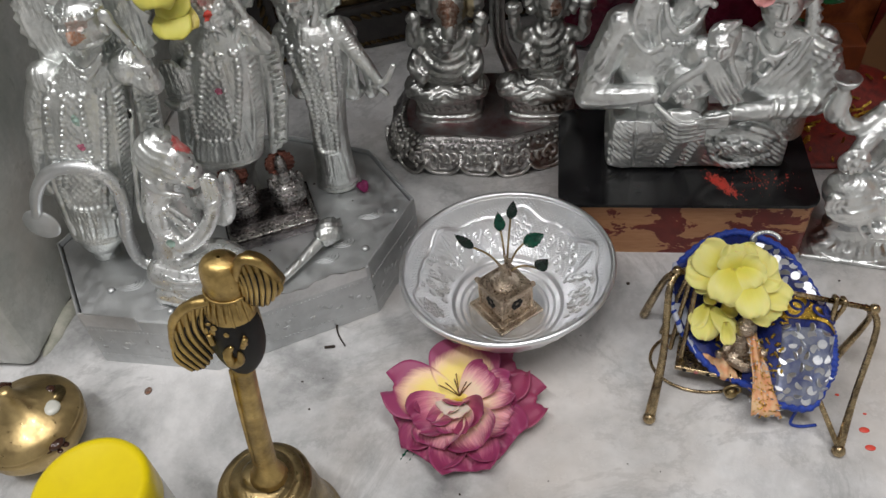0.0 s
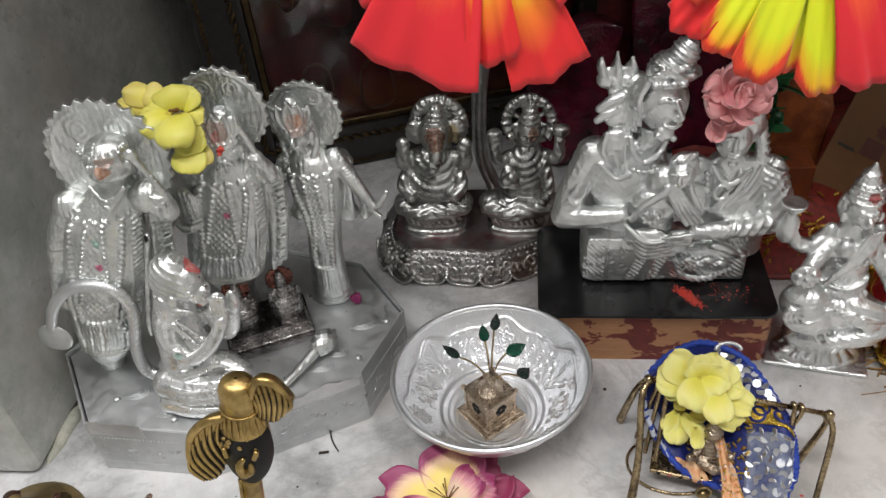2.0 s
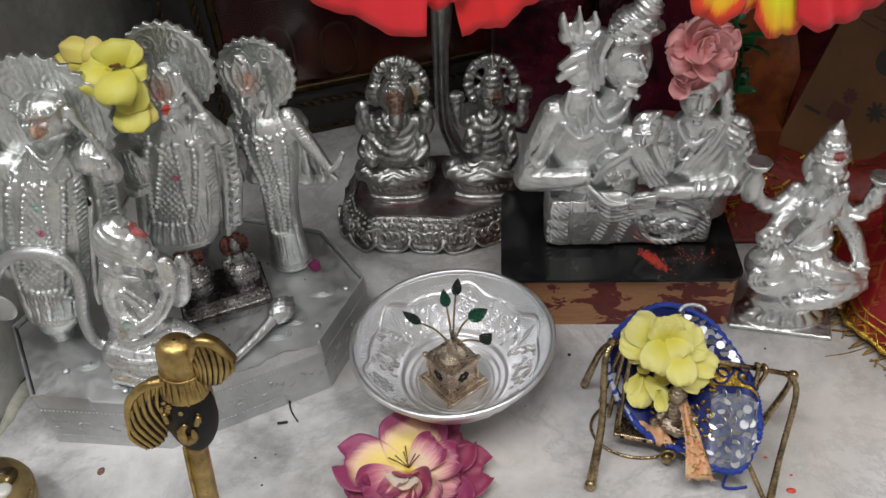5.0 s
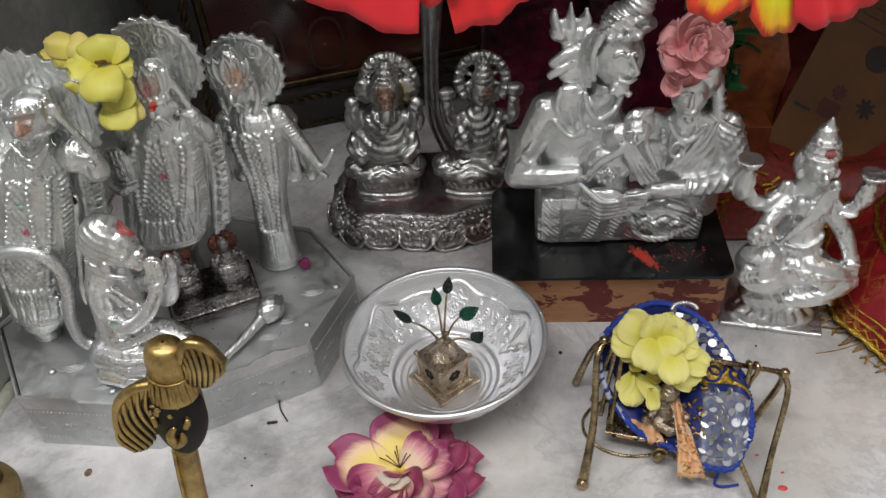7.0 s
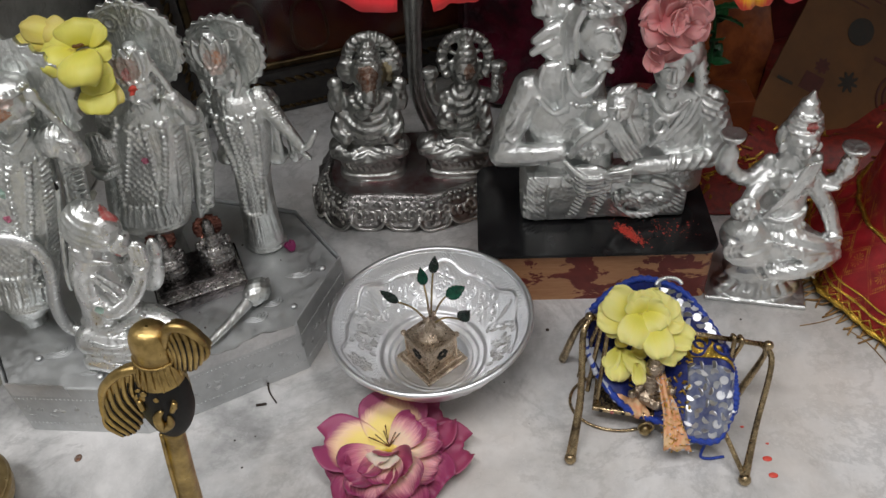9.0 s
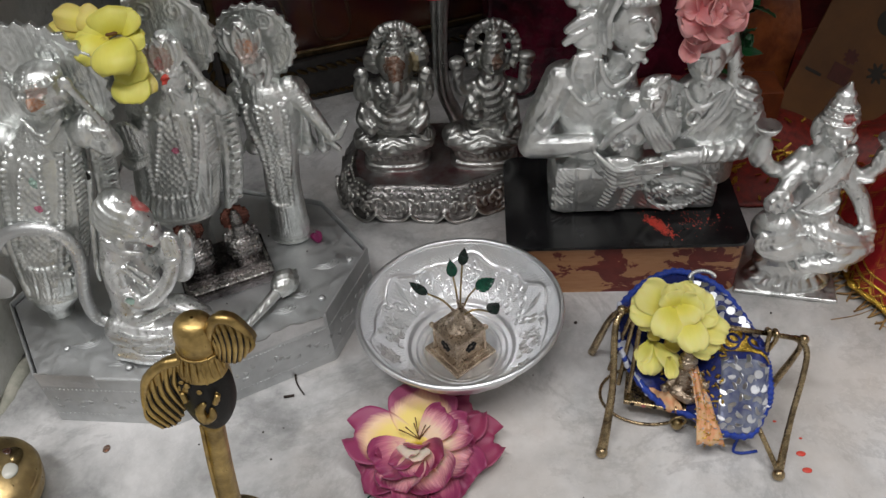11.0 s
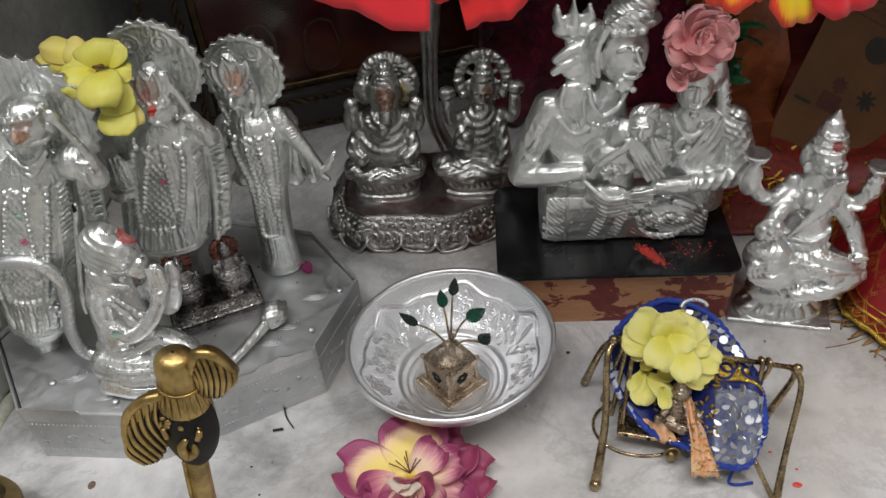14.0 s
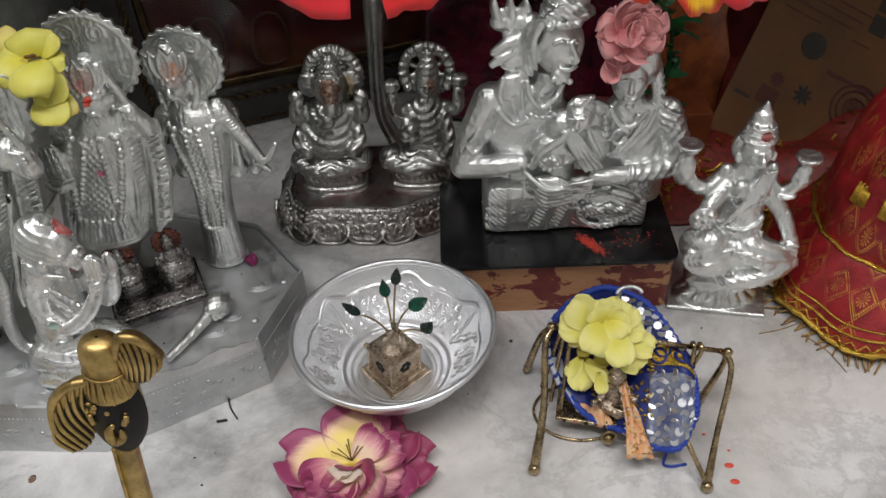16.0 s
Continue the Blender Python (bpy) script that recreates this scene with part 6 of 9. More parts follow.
    figure("seated_couple_statue", s, 0.0006, relief, M_SILVER_BRIGHT,
           "bright silver seated couple with child, standing on black box top", "statue")


build_pair()

# ---- cast stand with two seated idols ----
def build_stand():
    root = thing("idol_stand", "tarnished cast silver stand with scalloped ornate border on marble", "stand")
    # faceted plan, bowed slightly between the corners
    plan = [(-88, 143), (-70, 125.5), (-36, 124.5), (-3, 121.5), (13, 127), (30, 135), (50, 147), (62, 164), (66, 214), (42, 231), (-68, 231), (-93, 212), (-94, 164)]
    line = []
    for i, a in enumerate(plan):
        b = plan[(i + 1) % len(plan)]
        n = max(2, int(math.hypot(b[0] - a[0], b[1] - a[1]) / 1.2))
        line += [(a[0] + (b[0] - a[0]) * k / n, a[1] + (b[1] - a[1]) * k / n) for k in range(n)]
    P = np.array(line)
    for _ in range(3):
        P = 0.25 * np.roll(P, 1, axis=0) + 0.5 * P + 0.25 * np.roll(P, -1, axis=0)
    T = np.roll(P, -2, axis=0) - np.roll(P, 2, axis=0)
    T /= np.linalg.norm(T, axis=1)[:, None]
    I = np.stack((-T[:, 1], T[:, 0]), axis=1)
    arc = np.concatenate(([0], np.cumsum(np.linalg.norm(np.diff(P, axis=0), axis=1))))
    s0 = arc[int(np.argmin(np.hypot(P[:, 0] + 36, P[:, 1] - 124.5)))]
    lobe = np.abs(np.sin(np.pi * (arc - s0) / 25.0))
    m = len(P)
    prof = [(0.6, 0.0), (0.0, 1.6), (0.0, 3.0), (1.8, 4.2), (3.2, 6.5), (6.0, 11.0), (8.6, 15.0), (10.6, 17.6), (12.4, 19.0), (13.6, 20.8), (15.2, 21.8), (17.5, 22.2)]
    verts, faces = [], []
    for inset, z in prof:
        rise = 7.5 * (1 - lobe) ** 2 * max(0.0, 1 - z / 12.0)
        for k in range(m):
            q = inset + (0.5 * math.sin(arc[k] * 2.2) * math.sin(z * 1.6) if 5.5 < z < 12.5 else 0)
            p = P[k] + I[k] * q
            verts.append((p[0] * 0.001, p[1] * 0.001, (z + rise[k]) * 0.001))
    for i in range(len(prof) - 1):
        for k in range(m):
            l = (k + 1) % m
            faces.append((i * m + k, i * m + l, (i + 1) * m + l, (i + 1) * m + k))
    faces.append(tuple((len(prof) - 1) * m + k for k in range(m)))
    part("skirt", mesh_from("skirt", verts, faces[:-1]), M_STAND_SKIRT, root, "chased border")
    part("top_plate", prism_bm([tuple((P[k] + I[k] * 16.4) * 0.001) for k in range(0, m, 9)], 0.0205, 0.0225), M_STAND_TOP, root, "smooth tarnished top with red powder")

    def at(k, inset, z):
        p = P[k % m] + I[k % m] * inset
        return (p[0] * 0.001, p[1] * 0.001, z * 0.001)
    # beads, ledge, scrolls and the scalloped lip along the sides that show
    front = [k for k in range(m) if P[k][1] < 178 and P[k][0] < 62]
    rnd = random.Random(8)
    for k in front[::3]:
        ball("bead", 0.00115, M_SILVER_DARK, root, at(k, 12.6, 19.8), 8, (1, 1, 0.9))
    for k in front[1::6]:
        ball("bead", 0.0016, M_SILVER_DARK, root, at(k, 9.8, 17.0), 8, (1.2, 1.2, 0.8))
    tube("lip", [at(k, -0.3, 1.4 + 7.2 * (1 - lobe[k]) ** 2) for k in front], 0.0012, M_BORDER, root, 8, 0, label="scalloped lip")
    for k in front[::4]:
        sg, size = rnd.choice((-1, 1)), rnd.uniform(0.9, 1.5)
        mid = 9.4 + 2.6 * (1 - lobe[k]) ** 2 + rnd.uniform(-1.0, 1.0)
        pts = []
        for w in np.linspace(0, 5.2, 8):
            z = mid + 3.4 * size * math.sin(w) * (1 - w / 8)
            p = np.array(at(k, -0.4 + 0.56 * z, z))
            d = T[k] * 0.001 * sg * 3.2 * size * math.cos(w) * (1 - w / 8)
            pts.append((p[0] + d[0], p[1] + d[1], p[2]))
        tube("scroll", pts, [0.0008, 0.0017, 0.0011], M_BORDER, root, 8, 3)
    for k in front[2::4]:
        z = rnd.choice((5.6, 7.4, 11.8, 13.0)) + 2.5 * (1 - lobe[k]) ** 2
        ball("boss", rnd.uniform(0.0009, 0.0016), M_BORDER, root, at(k, -0.5 + 0.56 * z, z), 8, (1, 1, 1.3))


M_SILVER_DARK = metal_mat("oxidised_silver", (0.60, 0.61, 0.59), (0.30, 0.30, 0.29), 0.36, 1.0, 0.16, 0.8)
# Lighter metal for scrolls, bosses and lip: their highlights, put into colour.
M_BORDER = metal_mat("highlit_border", (0.70, 0.69, 0.67), (0.36, 0.35, 0.34), 0.34, 1.0, 0.2, 0.8)
M_STAND_SKIRT = metal_mat("oxidised_border", (0.36, 0.35, 0.34), (0.15, 0.14, 0.14), 0.34, 1.0, 0.8, 0.9, 260.0)
M_STAND_TOP = plain_mat("tarnished_top", (0.36, 0.345, 0.34), (0.20, 0.09, 0.095), 0.34, 48.0, 0.1, 0.5, 0.85)
build_stand()


def seated(cx, elephant):
    y = 172
    s = [body([(cx, y, 22, 25, 18), (cx, y, 26, 24, 17), (cx, y, 28, 22, 16), (cx, y, 36, 23, 16.5), (cx, y, 39, 24, 17)], square=3.0),
         lump((cx, y - 3, 46), (27, 17, 9)), lump((cx - 20, y - 6, 47), (10, 10, 8)), lump((cx + 20, y - 6, 47), (10, 10, 8)),
         limb([(cx - 22, y - 10, 46), (cx - 4, y - 17, 43), (cx + 12, y - 14, 43)], [7, 6, 4]), limb([(cx + 22, y - 10, 46), (cx + 6, y - 15, 45), (cx - 8, y - 16, 42)], [7, 6, 4])]
    if elephant:
        s += [lump((cx + 1, y - 4, 66), (21, 17, 17)), lump((cx + 3, y - 2, 82), (18, 13, 14)), lump((cx + 6, y - 6, 107), (12, 11, 14)),
              lump((cx - 8, y - 1, 106), (8, 4, 10)), lump((cx + 20, y - 1, 106), (8, 4, 10)), limb([(cx + 7, y - 15, 106), (cx + 7, y - 21, 96), (cx + 3, y - 22, 86), (cx - 3, y - 20, 82)], [5.5, 5, 4.2, 3]),
              body([(cx + 7, y - 4, 114, 9, 8), (cx + 7, y - 3, 121, 7, 6.5), (cx + 8, y - 2, 129, 3, 3)]),
              limb([(cx - 12, y - 2, 86), (cx - 19, y - 8, 84), (cx - 17, y - 10, 98)], [6, 5.5, 4.5]), limb([(cx + 17, y - 2, 86), (cx + 26, y - 8, 84), (cx + 26, y - 10, 98)], [6, 5.5, 4.5]),
              limb([(cx - 12, y - 4, 80), (cx - 20, y - 12, 68), (cx - 14, y - 18, 62)], [6, 5, 4.5]), limb([(cx + 17, y - 4, 80), (cx + 23, y - 12, 68), (cx + 18, y - 18, 62)], [6, 5, 4.5]),
              lump((cx - 17, y - 10, 101), (5, 4, 6)), lump((cx + 27, y - 10, 100), (5, 4, 6)), lump((cx + 8, y + 6, 109), (20, 2.4, 22)), *[limb([(cx + 8 + 14 * math.sin(a), y + 3.6, 109 + 16 * math.cos(a)), (cx + 8 + 18 * math.sin(a), y + 2.6, 109 + 20 * math.cos(a)), (cx + 8 + 20 * math.sin(a), y + 4.0, 109 + 22 * math.cos(a))], [2.6, 2.6, 1.6]) for a in np.linspace(-2.2, 2.2, 17)], limb([(cx + 8 + 13.5 * math.sin(a), y + 3.6, 109 + 15.5 * math.cos(a)) for a in np.linspace(-2.2, 2.2, 15)], [1.5] * 15), limb([(cx + 8 + 18.8 * math.sin(a), y + 4.0, 109 + 20.8 * math.cos(a)) for a in np.linspace(-2.2, 2.2, 17)], [2.3] * 17)]
    else:
        s += [body([(cx + 2, y, 44, 16, 12), (cx + 4, y, 60, 13, 10), (cx + 6, y, 78, 14, 10), (cx + 7, y, 88, 11, 8), (cx + 8, y, 96, 5, 5)]),
              lump((cx + 8, y - 3, 104), (8.5, 8.5, 10)), body([(cx + 8, y - 2, 110, 8, 7.5), (cx + 9, y - 1, 119, 6, 6), (cx + 9, y, 129, 2, 2)]),
              limb([(cx - 4, y, 84), (cx - 14, y - 6, 84), (cx - 16, y - 8, 100)], [5, 4.5, 3.8]), limb([(cx + 18, y, 84), (cx + 28, y - 6, 86), (cx + 29, y - 8, 102)], [5, 4.5, 3.8]),
              lump((cx - 16, y - 8, 106), (6, 5, 5)), lump((cx + 30, y - 8, 109), (6, 5, 5)),
              limb([(cx - 4, y - 3, 80), (cx - 10, y - 12, 68), (cx - 4, y - 15, 76)], [5, 4.5, 4]), limb([(cx + 18, y - 3, 80), (cx + 22, y - 12, 62), (cx + 18, y - 14, 54)], [5, 4.5, 4]),
              lump((cx - 4, y - 15, 72), (5, 3, 8)), *[limb([(cx + 8 + 14.5 * math.sin(a), y + 3.6, 109 + 17.5 * math.cos(a)), (cx + 8 + 17.5 * math.sin(a), y + 2.8, 109 + 20.5 * math.cos(a)), (cx + 8 + 18.0 * math.sin(a), y + 4.0, 109 + 21.0 * math.cos(a))], [2.4, 2.5, 1.6]) for a in np.linspace(-2.2, 2.2, 15)], limb([(cx + 8 + 17.2 * math.sin(a), y + 4.0, 109 + 20.2 * math.cos(a)) for a in np.linspace(-2.2, 2.2, 17)], [2.3] * 17), limb([(cx + 8 + 14 * math.sin(a), y + 3.6, 109 + 17 * math.cos(a)) for a in np.linspace(-2.2, 2.2, 15)], [1.8] * 15), *[limb([(cx + 8 + 6 * math.sin(a), y + 4, 107 + 7 * math.cos(a)), (cx + 8 + 15 * math.sin(a), y + 4, 109 + 18 * math.cos(a))], [1.6, 1.6]) for a in (-1.7, -1.0, -0.35, 0.35, 1.0, 1.7)], lump((cx + 8, y + 5, 100), (14, 3, 12))]

    def relief(p, n):
        x, yy, z = p.T
        front = np.clip(-n[:, 1] * 1.5, 0, 1)
        base = 0.6 * np.sin((x + 0.4 * z) * 1.5) * band(z, 31, 38, 1.5) + 0.45 * np.sin(z * 1.5) * band(z, 21, 40, 2) + 0.3 * hatched(p, 4.0, 85, 0.12) * band(z, 21, 40, 2)
        bend = wob(p, 0.10, 33)
        legs = 0.5 * np.sin((z + 0.35 * np.abs(x - cx)) * 1.1 + 1.5 * bend) * band(z, 38, 60, 3) * front
        chest = 0.5 * np.sin(np.hypot(x - cx - 4, z - 94) * 1.0 + 1.5 * bend) * band(z, 58, 96, 3) * front
        top = 0.3 * np.sin(np.arctan2(x - cx - 8, z - 110) * 30) * (np.hypot(x - cx - 8, z - 110) > 16) * band(z, 88, 140, 2)
        return base + legs + chest + top + 0.45 * hatched(p, 3.2, 81, 0.07) * band(z, 38, 108, 4) + 0.22 * wob(p, 0.7, 31) + 0.10 * wob(p, 1.6, 32)
    if elephant:
        figure("elephant_deity_statue", s, 0.0008, both(relief, crown_relief(cx + 7, 114, 128)), M_SILVER_DARK, "oxidised silver elephant-headed deity seated on the cast stand", "statue",
               [((cx + 7, 154, 109), (8, 8, 9), M_PASTE_BROWN), ((cx + 18, 166, 104), (5, 8, 9), M_BRASS_STAIN)], "seated idols on the stand")
    else:
        figure("seated_goddess_statue", s, 0.0008, both(relief, face_relief((cx + 8, 168, 103), 9), crown_relief(cx + 8, 110, 128)), M_SILVER_DARK, "oxidised silver goddess seated on the cast stand, both arms raised", "statue",
               [((cx + 11, 160, 107), (4, 6, 6), M_PASTE_BROWN)], "seated idols on the stand")


M_PASTE_BROWN = plain_mat("brown_paste", (0.15, 0.060, 0.03), (0.32, 0.27, 0.23), 0.42, 420.0, 0.4, 0.5, 0.5)
M_BRASS_STAIN = metal_mat("yellowed_silver", (0.50, 0.43, 0.28), (0.24, 0.19, 0.12), 0.36, 1.5, 0.2, 0.8)
seated(-46, True)
seated(18, False)


def build_back_stem():
    """A silver stem with a spreading head, behind the seated idols."""
    # what the stem belongs to is unknown; its arms and cups are added
    root = thing("candelabrum", "tall oxidised silver branched stand behind the seated idols", "candelabrum")
    tube("stem", [(0.004, 0.222, 0.006), (-0.004, 0.216, 0.030), (-0.012, 0.212, 0.060), (-0.011, 0.210, 0.110), (-0.008, 0.208, 0.150), (-0.006, 0.205, 0.195)], [0.008, 0.0060, 0.0055, 0.0058, 0.0078, 0.0108], M_SILVER_DARK, root, 16)
    turned("foot", [(0.0, 0.0), (0.016, 0.0), (0.016, 0.003), (0.010, 0.006), (0.006, 0.010), (0.0, 0.011)], M_SILVER_DARK, root, (0.004, 0.222, 0.0), 32)
    for k, (x, z) in enumerate(((-0.065, 0.170), (0.046, 0.180))):
        sx = -1 if x < 0 else 1
        tube("arm", [(-0.010, 0.205, 0.190), (-0.010 + sx * 0.030, 0.205, 0.205), (x, 0.205, z + 0.012)], [0.004, 0.0035, 0.003], M_SILVER_DARK, root, 12)
        turned("cup", [(0.0, -0.004), (0.006, -0.002), (0.010, 0.004), (0.011, 0.010), (0.009, 0.010), (0.006, 0.004), (0.0, 0.003)], M_SILVER_DARK, root, (x, 0.205, z + 0.010), 24)


build_back_stem()


def build_right_goddess():
    s = [slab((210, 60, 1.5), (62, 34, 3), -11),
         body([(211, 61, 2, 27, 15), (211, 61, 6, 27, 16), (211, 62, 12, 20, 14), (212, 62, 17, 24, 15), (212, 62, 22, 23, 15), (212, 62, 27, 20, 13)]),
         # lap: one knee raised, the other leg folded with its foot forward
         lump((213, 63, 40), (28, 17, 15)), lump((195, 58, 48), (15, 13, 13)), lump((201, 54, 38), (14, 10, 12)), limb([(222, 56, 46), (236, 53, 42), (247, 52, 36)], [10, 9, 6.5]), limb([(244, 50, 36), (230, 46, 30), (214, 46, 27)], [6.5, 6.5, 5]), lump((249, 52, 37), (5, 6, 5)),
         body([(215, 66, 44, 19, 14), (216, 69, 58, 15.5, 12), (217, 71, 72, 14, 11), (217, 72, 86, 14.5, 10.5), (217, 72, 95, 10.5, 8), (217, 71, 102, 5.5, 5.5)]),
         # head, hair and the tapering crown of rings
         lump((217, 67, 112), (9.2, 9.0, 10)), lump((217, 74, 110), (12.5, 7, 13)), body([(217, 70, 118, 9.6, 9.0), (217, 70.5, 121, 9.2, 8.6), (217.4, 71.5, 127, 7.4, 7.0), (218, 73, 131, 5.0, 4.8), (218, 73.6, 133, 5.4, 5.2), (218.5, 74, 135, 3.2, 3.2), (219, 74, 140, 0.8, 0.8)]),
         *[limb([(217.2 + rr * math.sin(a), 70.5 - rr * math.cos(a), zz) for a in np.linspace(-1.8, 1.8, 9)], [1.0] * 9) for rr, zz in ((9.8, 119), (8.6, 123.5), (7.2, 127.5))],
         limb([(217, 58.6, 114), (217, 57.0, 110), (217, 58.4, 108.5)], [1.1, 1.4, 1.4]), limb([(214.5, 59.4, 105.4), (217, 58.6, 105), (219.5, 59.4, 105.4)], [0.8, 1.1, 0.8]), *[limb([(217 + sg * 2, 59.0, 114.6), (217 + sg * 4.5, 59.4, 115.4), (217 + sg * 7, 62, 114)], [0.8, 0.9, 0.7]) for sg in (-1, 1)], *[lump((217 + sg * 4, 59.4, 112), (1.9, 1.2, 1.1)) for sg in (-1, 1)], *[lump((217 + sg * 10, 67, 107), (2.2, 2, 3.8)) for sg in (-1, 1)],
         # raised pair of arms, each with a lotus
         limb([(204, 72, 90), (193, 68, 85), (183, 66, 90), (178, 65, 100)], [6, 5, 4.4, 4]), body([(177.5, 65, 98, 4.6, 4.4), (177, 65, 106, 5.4, 5), (177, 65, 112, 3, 3), (177, 65, 116, 6.0, 6.0), (177, 65, 119.5, 7.5, 7.5)]), lump((176, 64, 100), (6, 5, 9)),
         limb([(230, 72, 84), (238, 69, 78), (245, 67, 84), (247, 66, 92)], [6, 4.8, 4.4, 4]), body([(247, 66, 90, 4.6, 4.4), (247.5, 66, 97, 5.2, 5), (248, 66, 101, 3.5, 3.5), (248, 66, 104, 6.5, 6.5), (248, 66, 107, 8, 8)]), lump((246.5, 65, 91), (5.6, 5, 7)),
         # lowered pair: an open palm with a disc, and a hand over the knee
         limb([(204, 68, 86), (194, 60, 78), (189, 54, 76)], [6, 5, 4]), lump((188, 50, 76), (8.6, 3.4, 8.6)), *[lump((188 + 5.4 * math.cos(a), 46.8, 76 + 5.4 * math.sin(a)), (1.5, 1.2, 1.5)) for a in np.linspace(0, 5.4, 7)], lump((188, 46.6, 76), (2, 1.4, 2)),
         limb([(231, 70, 80), (241, 63, 66), (246, 58, 54)], [5.8, 5.2, 4.4]), lump((247, 56, 47), (5.6, 4.6, 8), 10), *[limb([(243.6 + 2.2 * k, 51.6, 50), (244.6 + 2.2 * k, 51.2, 39 + abs(k - 1))], [1.2, 1.0]) for k in range(4)],
         *[lump((217 + 9 * math.sin(a), 62.5 - 1.5 * math.cos(a), 95 - 9 * math.cos(a)), (1.5, 1.5, 1.5)) for a in np.linspace(-1.4, 1.4, 9)],
         *[lump((216.5 + 12 * math.sin(a), 60.5, 89 - 16 * math.cos(a)), (1.3, 1.3, 1.3)) for a in np.linspace(-1.2, 1.2, 11)],
         # folds swirling round the raised knee, along the shin, and the pleats under it
         *[limb([(195 + (13.5 - 2.8 * k) * math.cos(a), 46.5 - 0.4 * k + 2.5 * math.cos(a) ** 2, 46 + (12.0 - 2.6 * k) * math.sin(a)) for a in np.linspace(-3.6, 0.4, 9)], [1.5] * 9) for k in range(4)],
         *[limb([(210 + 3 * k, 46.5, 52 - 3.2 * k), (226 + 2 * k, 44.0, 46 - 3.0 * k), (242, 46.5, 42 - 3.2 * k)], [1.2, 1.6, 1.2]) for k in range(4)],
         *[limb([(200 + 6.4 * k, 46.6 - 0.3 * k, 33 - 0.4 * k), (204 + 6.4 * k, 44.0, 27), (210 + 6.0 * k, 46.5, 22)], [1.3, 1.7, 1.2]) for k in range(6)],
         lump((211, 62.5, 87), (6, 5.5, 6.5)), lump((223, 62.5, 87), (6, 5.5, 6.5)),
         *[limb([(230 - 2.6 * k, 64 - k, 98), (222 - 2.6 * k, 58.0, 85 - k), (209 - 2.0 * k, 57.6, 69 - 2 * k)], [1.3, 1.5, 1.2]) for k in range(4)],
         *[limb([(201, 64, z), (208, 57.0, z - 1.5), (217, 55.0, z - 2), (227, 59.5, z), (230, 65.5, z + 1)], [1.4] * 5) for z in (63, 59)], *[lump((203 + 3.2 * k, 58.0 - 3.2 * math.sin(math.pi * k / 8), 55.5), (1.6, 1.6, 1.9)) for k in range(9)],
         *[limb([(c + 5.6 * math.cos(a), 67 - 5.4 * math.sin(a), z) for a in np.linspace(0.1, 3.0, 6)], [1.1] * 6) for c, z in ((186, 88), (241, 79))],
         limb([(203, 70, 97), (200, 72, 80), (198, 72, 60)], [3.5, 4, 4]), limb([(230, 70, 97), (233, 72, 83)], [3.5, 3])]

    def relief(p, n):
        x, y, z = p.T
        front = np.clip(-n[:, 1] * 1.5, 0, 1)
        w = np.arctan2(x - 211, 60 - y)
        lotus = (1.2 * np.abs(np.sin(w * 8)) - 0.5) * band(z, 3, 17, 2)
        legs = 0.28 * (1 - 2 * np.abs(np.sin((z * 1.0 + 0.30 * np.abs(x - 210)) * 0.62 + 1.4 * wob(p, 0.10, 43)))) * band(z, 18, 56, 3)
        chest = 0.10 * np.sin((x - 220) * 1.1 + (z - 70) * 0.5 * np.sign(x - 219) + 1.5 * wob(p, 0.12, 44)) * band(z, 50, 94, 3) * front
        lace = 0.15 * np.sin(x * 2.4) * np.sin(z * 2.4) * band(z, 50, 90, 3)
        return lotus + legs + chest + lace + 0.35 * hatched(p, 3.6, 91, 0.08) + 0.16 * wob(p, 0.6, 41) + 0.05 * wob(p, 2.0, 42)
    figure("goddess_statue", s, 0.0008, both(relief, face_relief((217, 67, 111), 9.5), crown_relief(217, 119, 134)), M_SILVER_BRIGHT, "bright silver four-armed goddess seated on a lotus, standing on marble", "statue",
           [((218.5, 61, 123.5), (3.4, 7, 3.2), M_VERMILION)])


build_right_goddess()


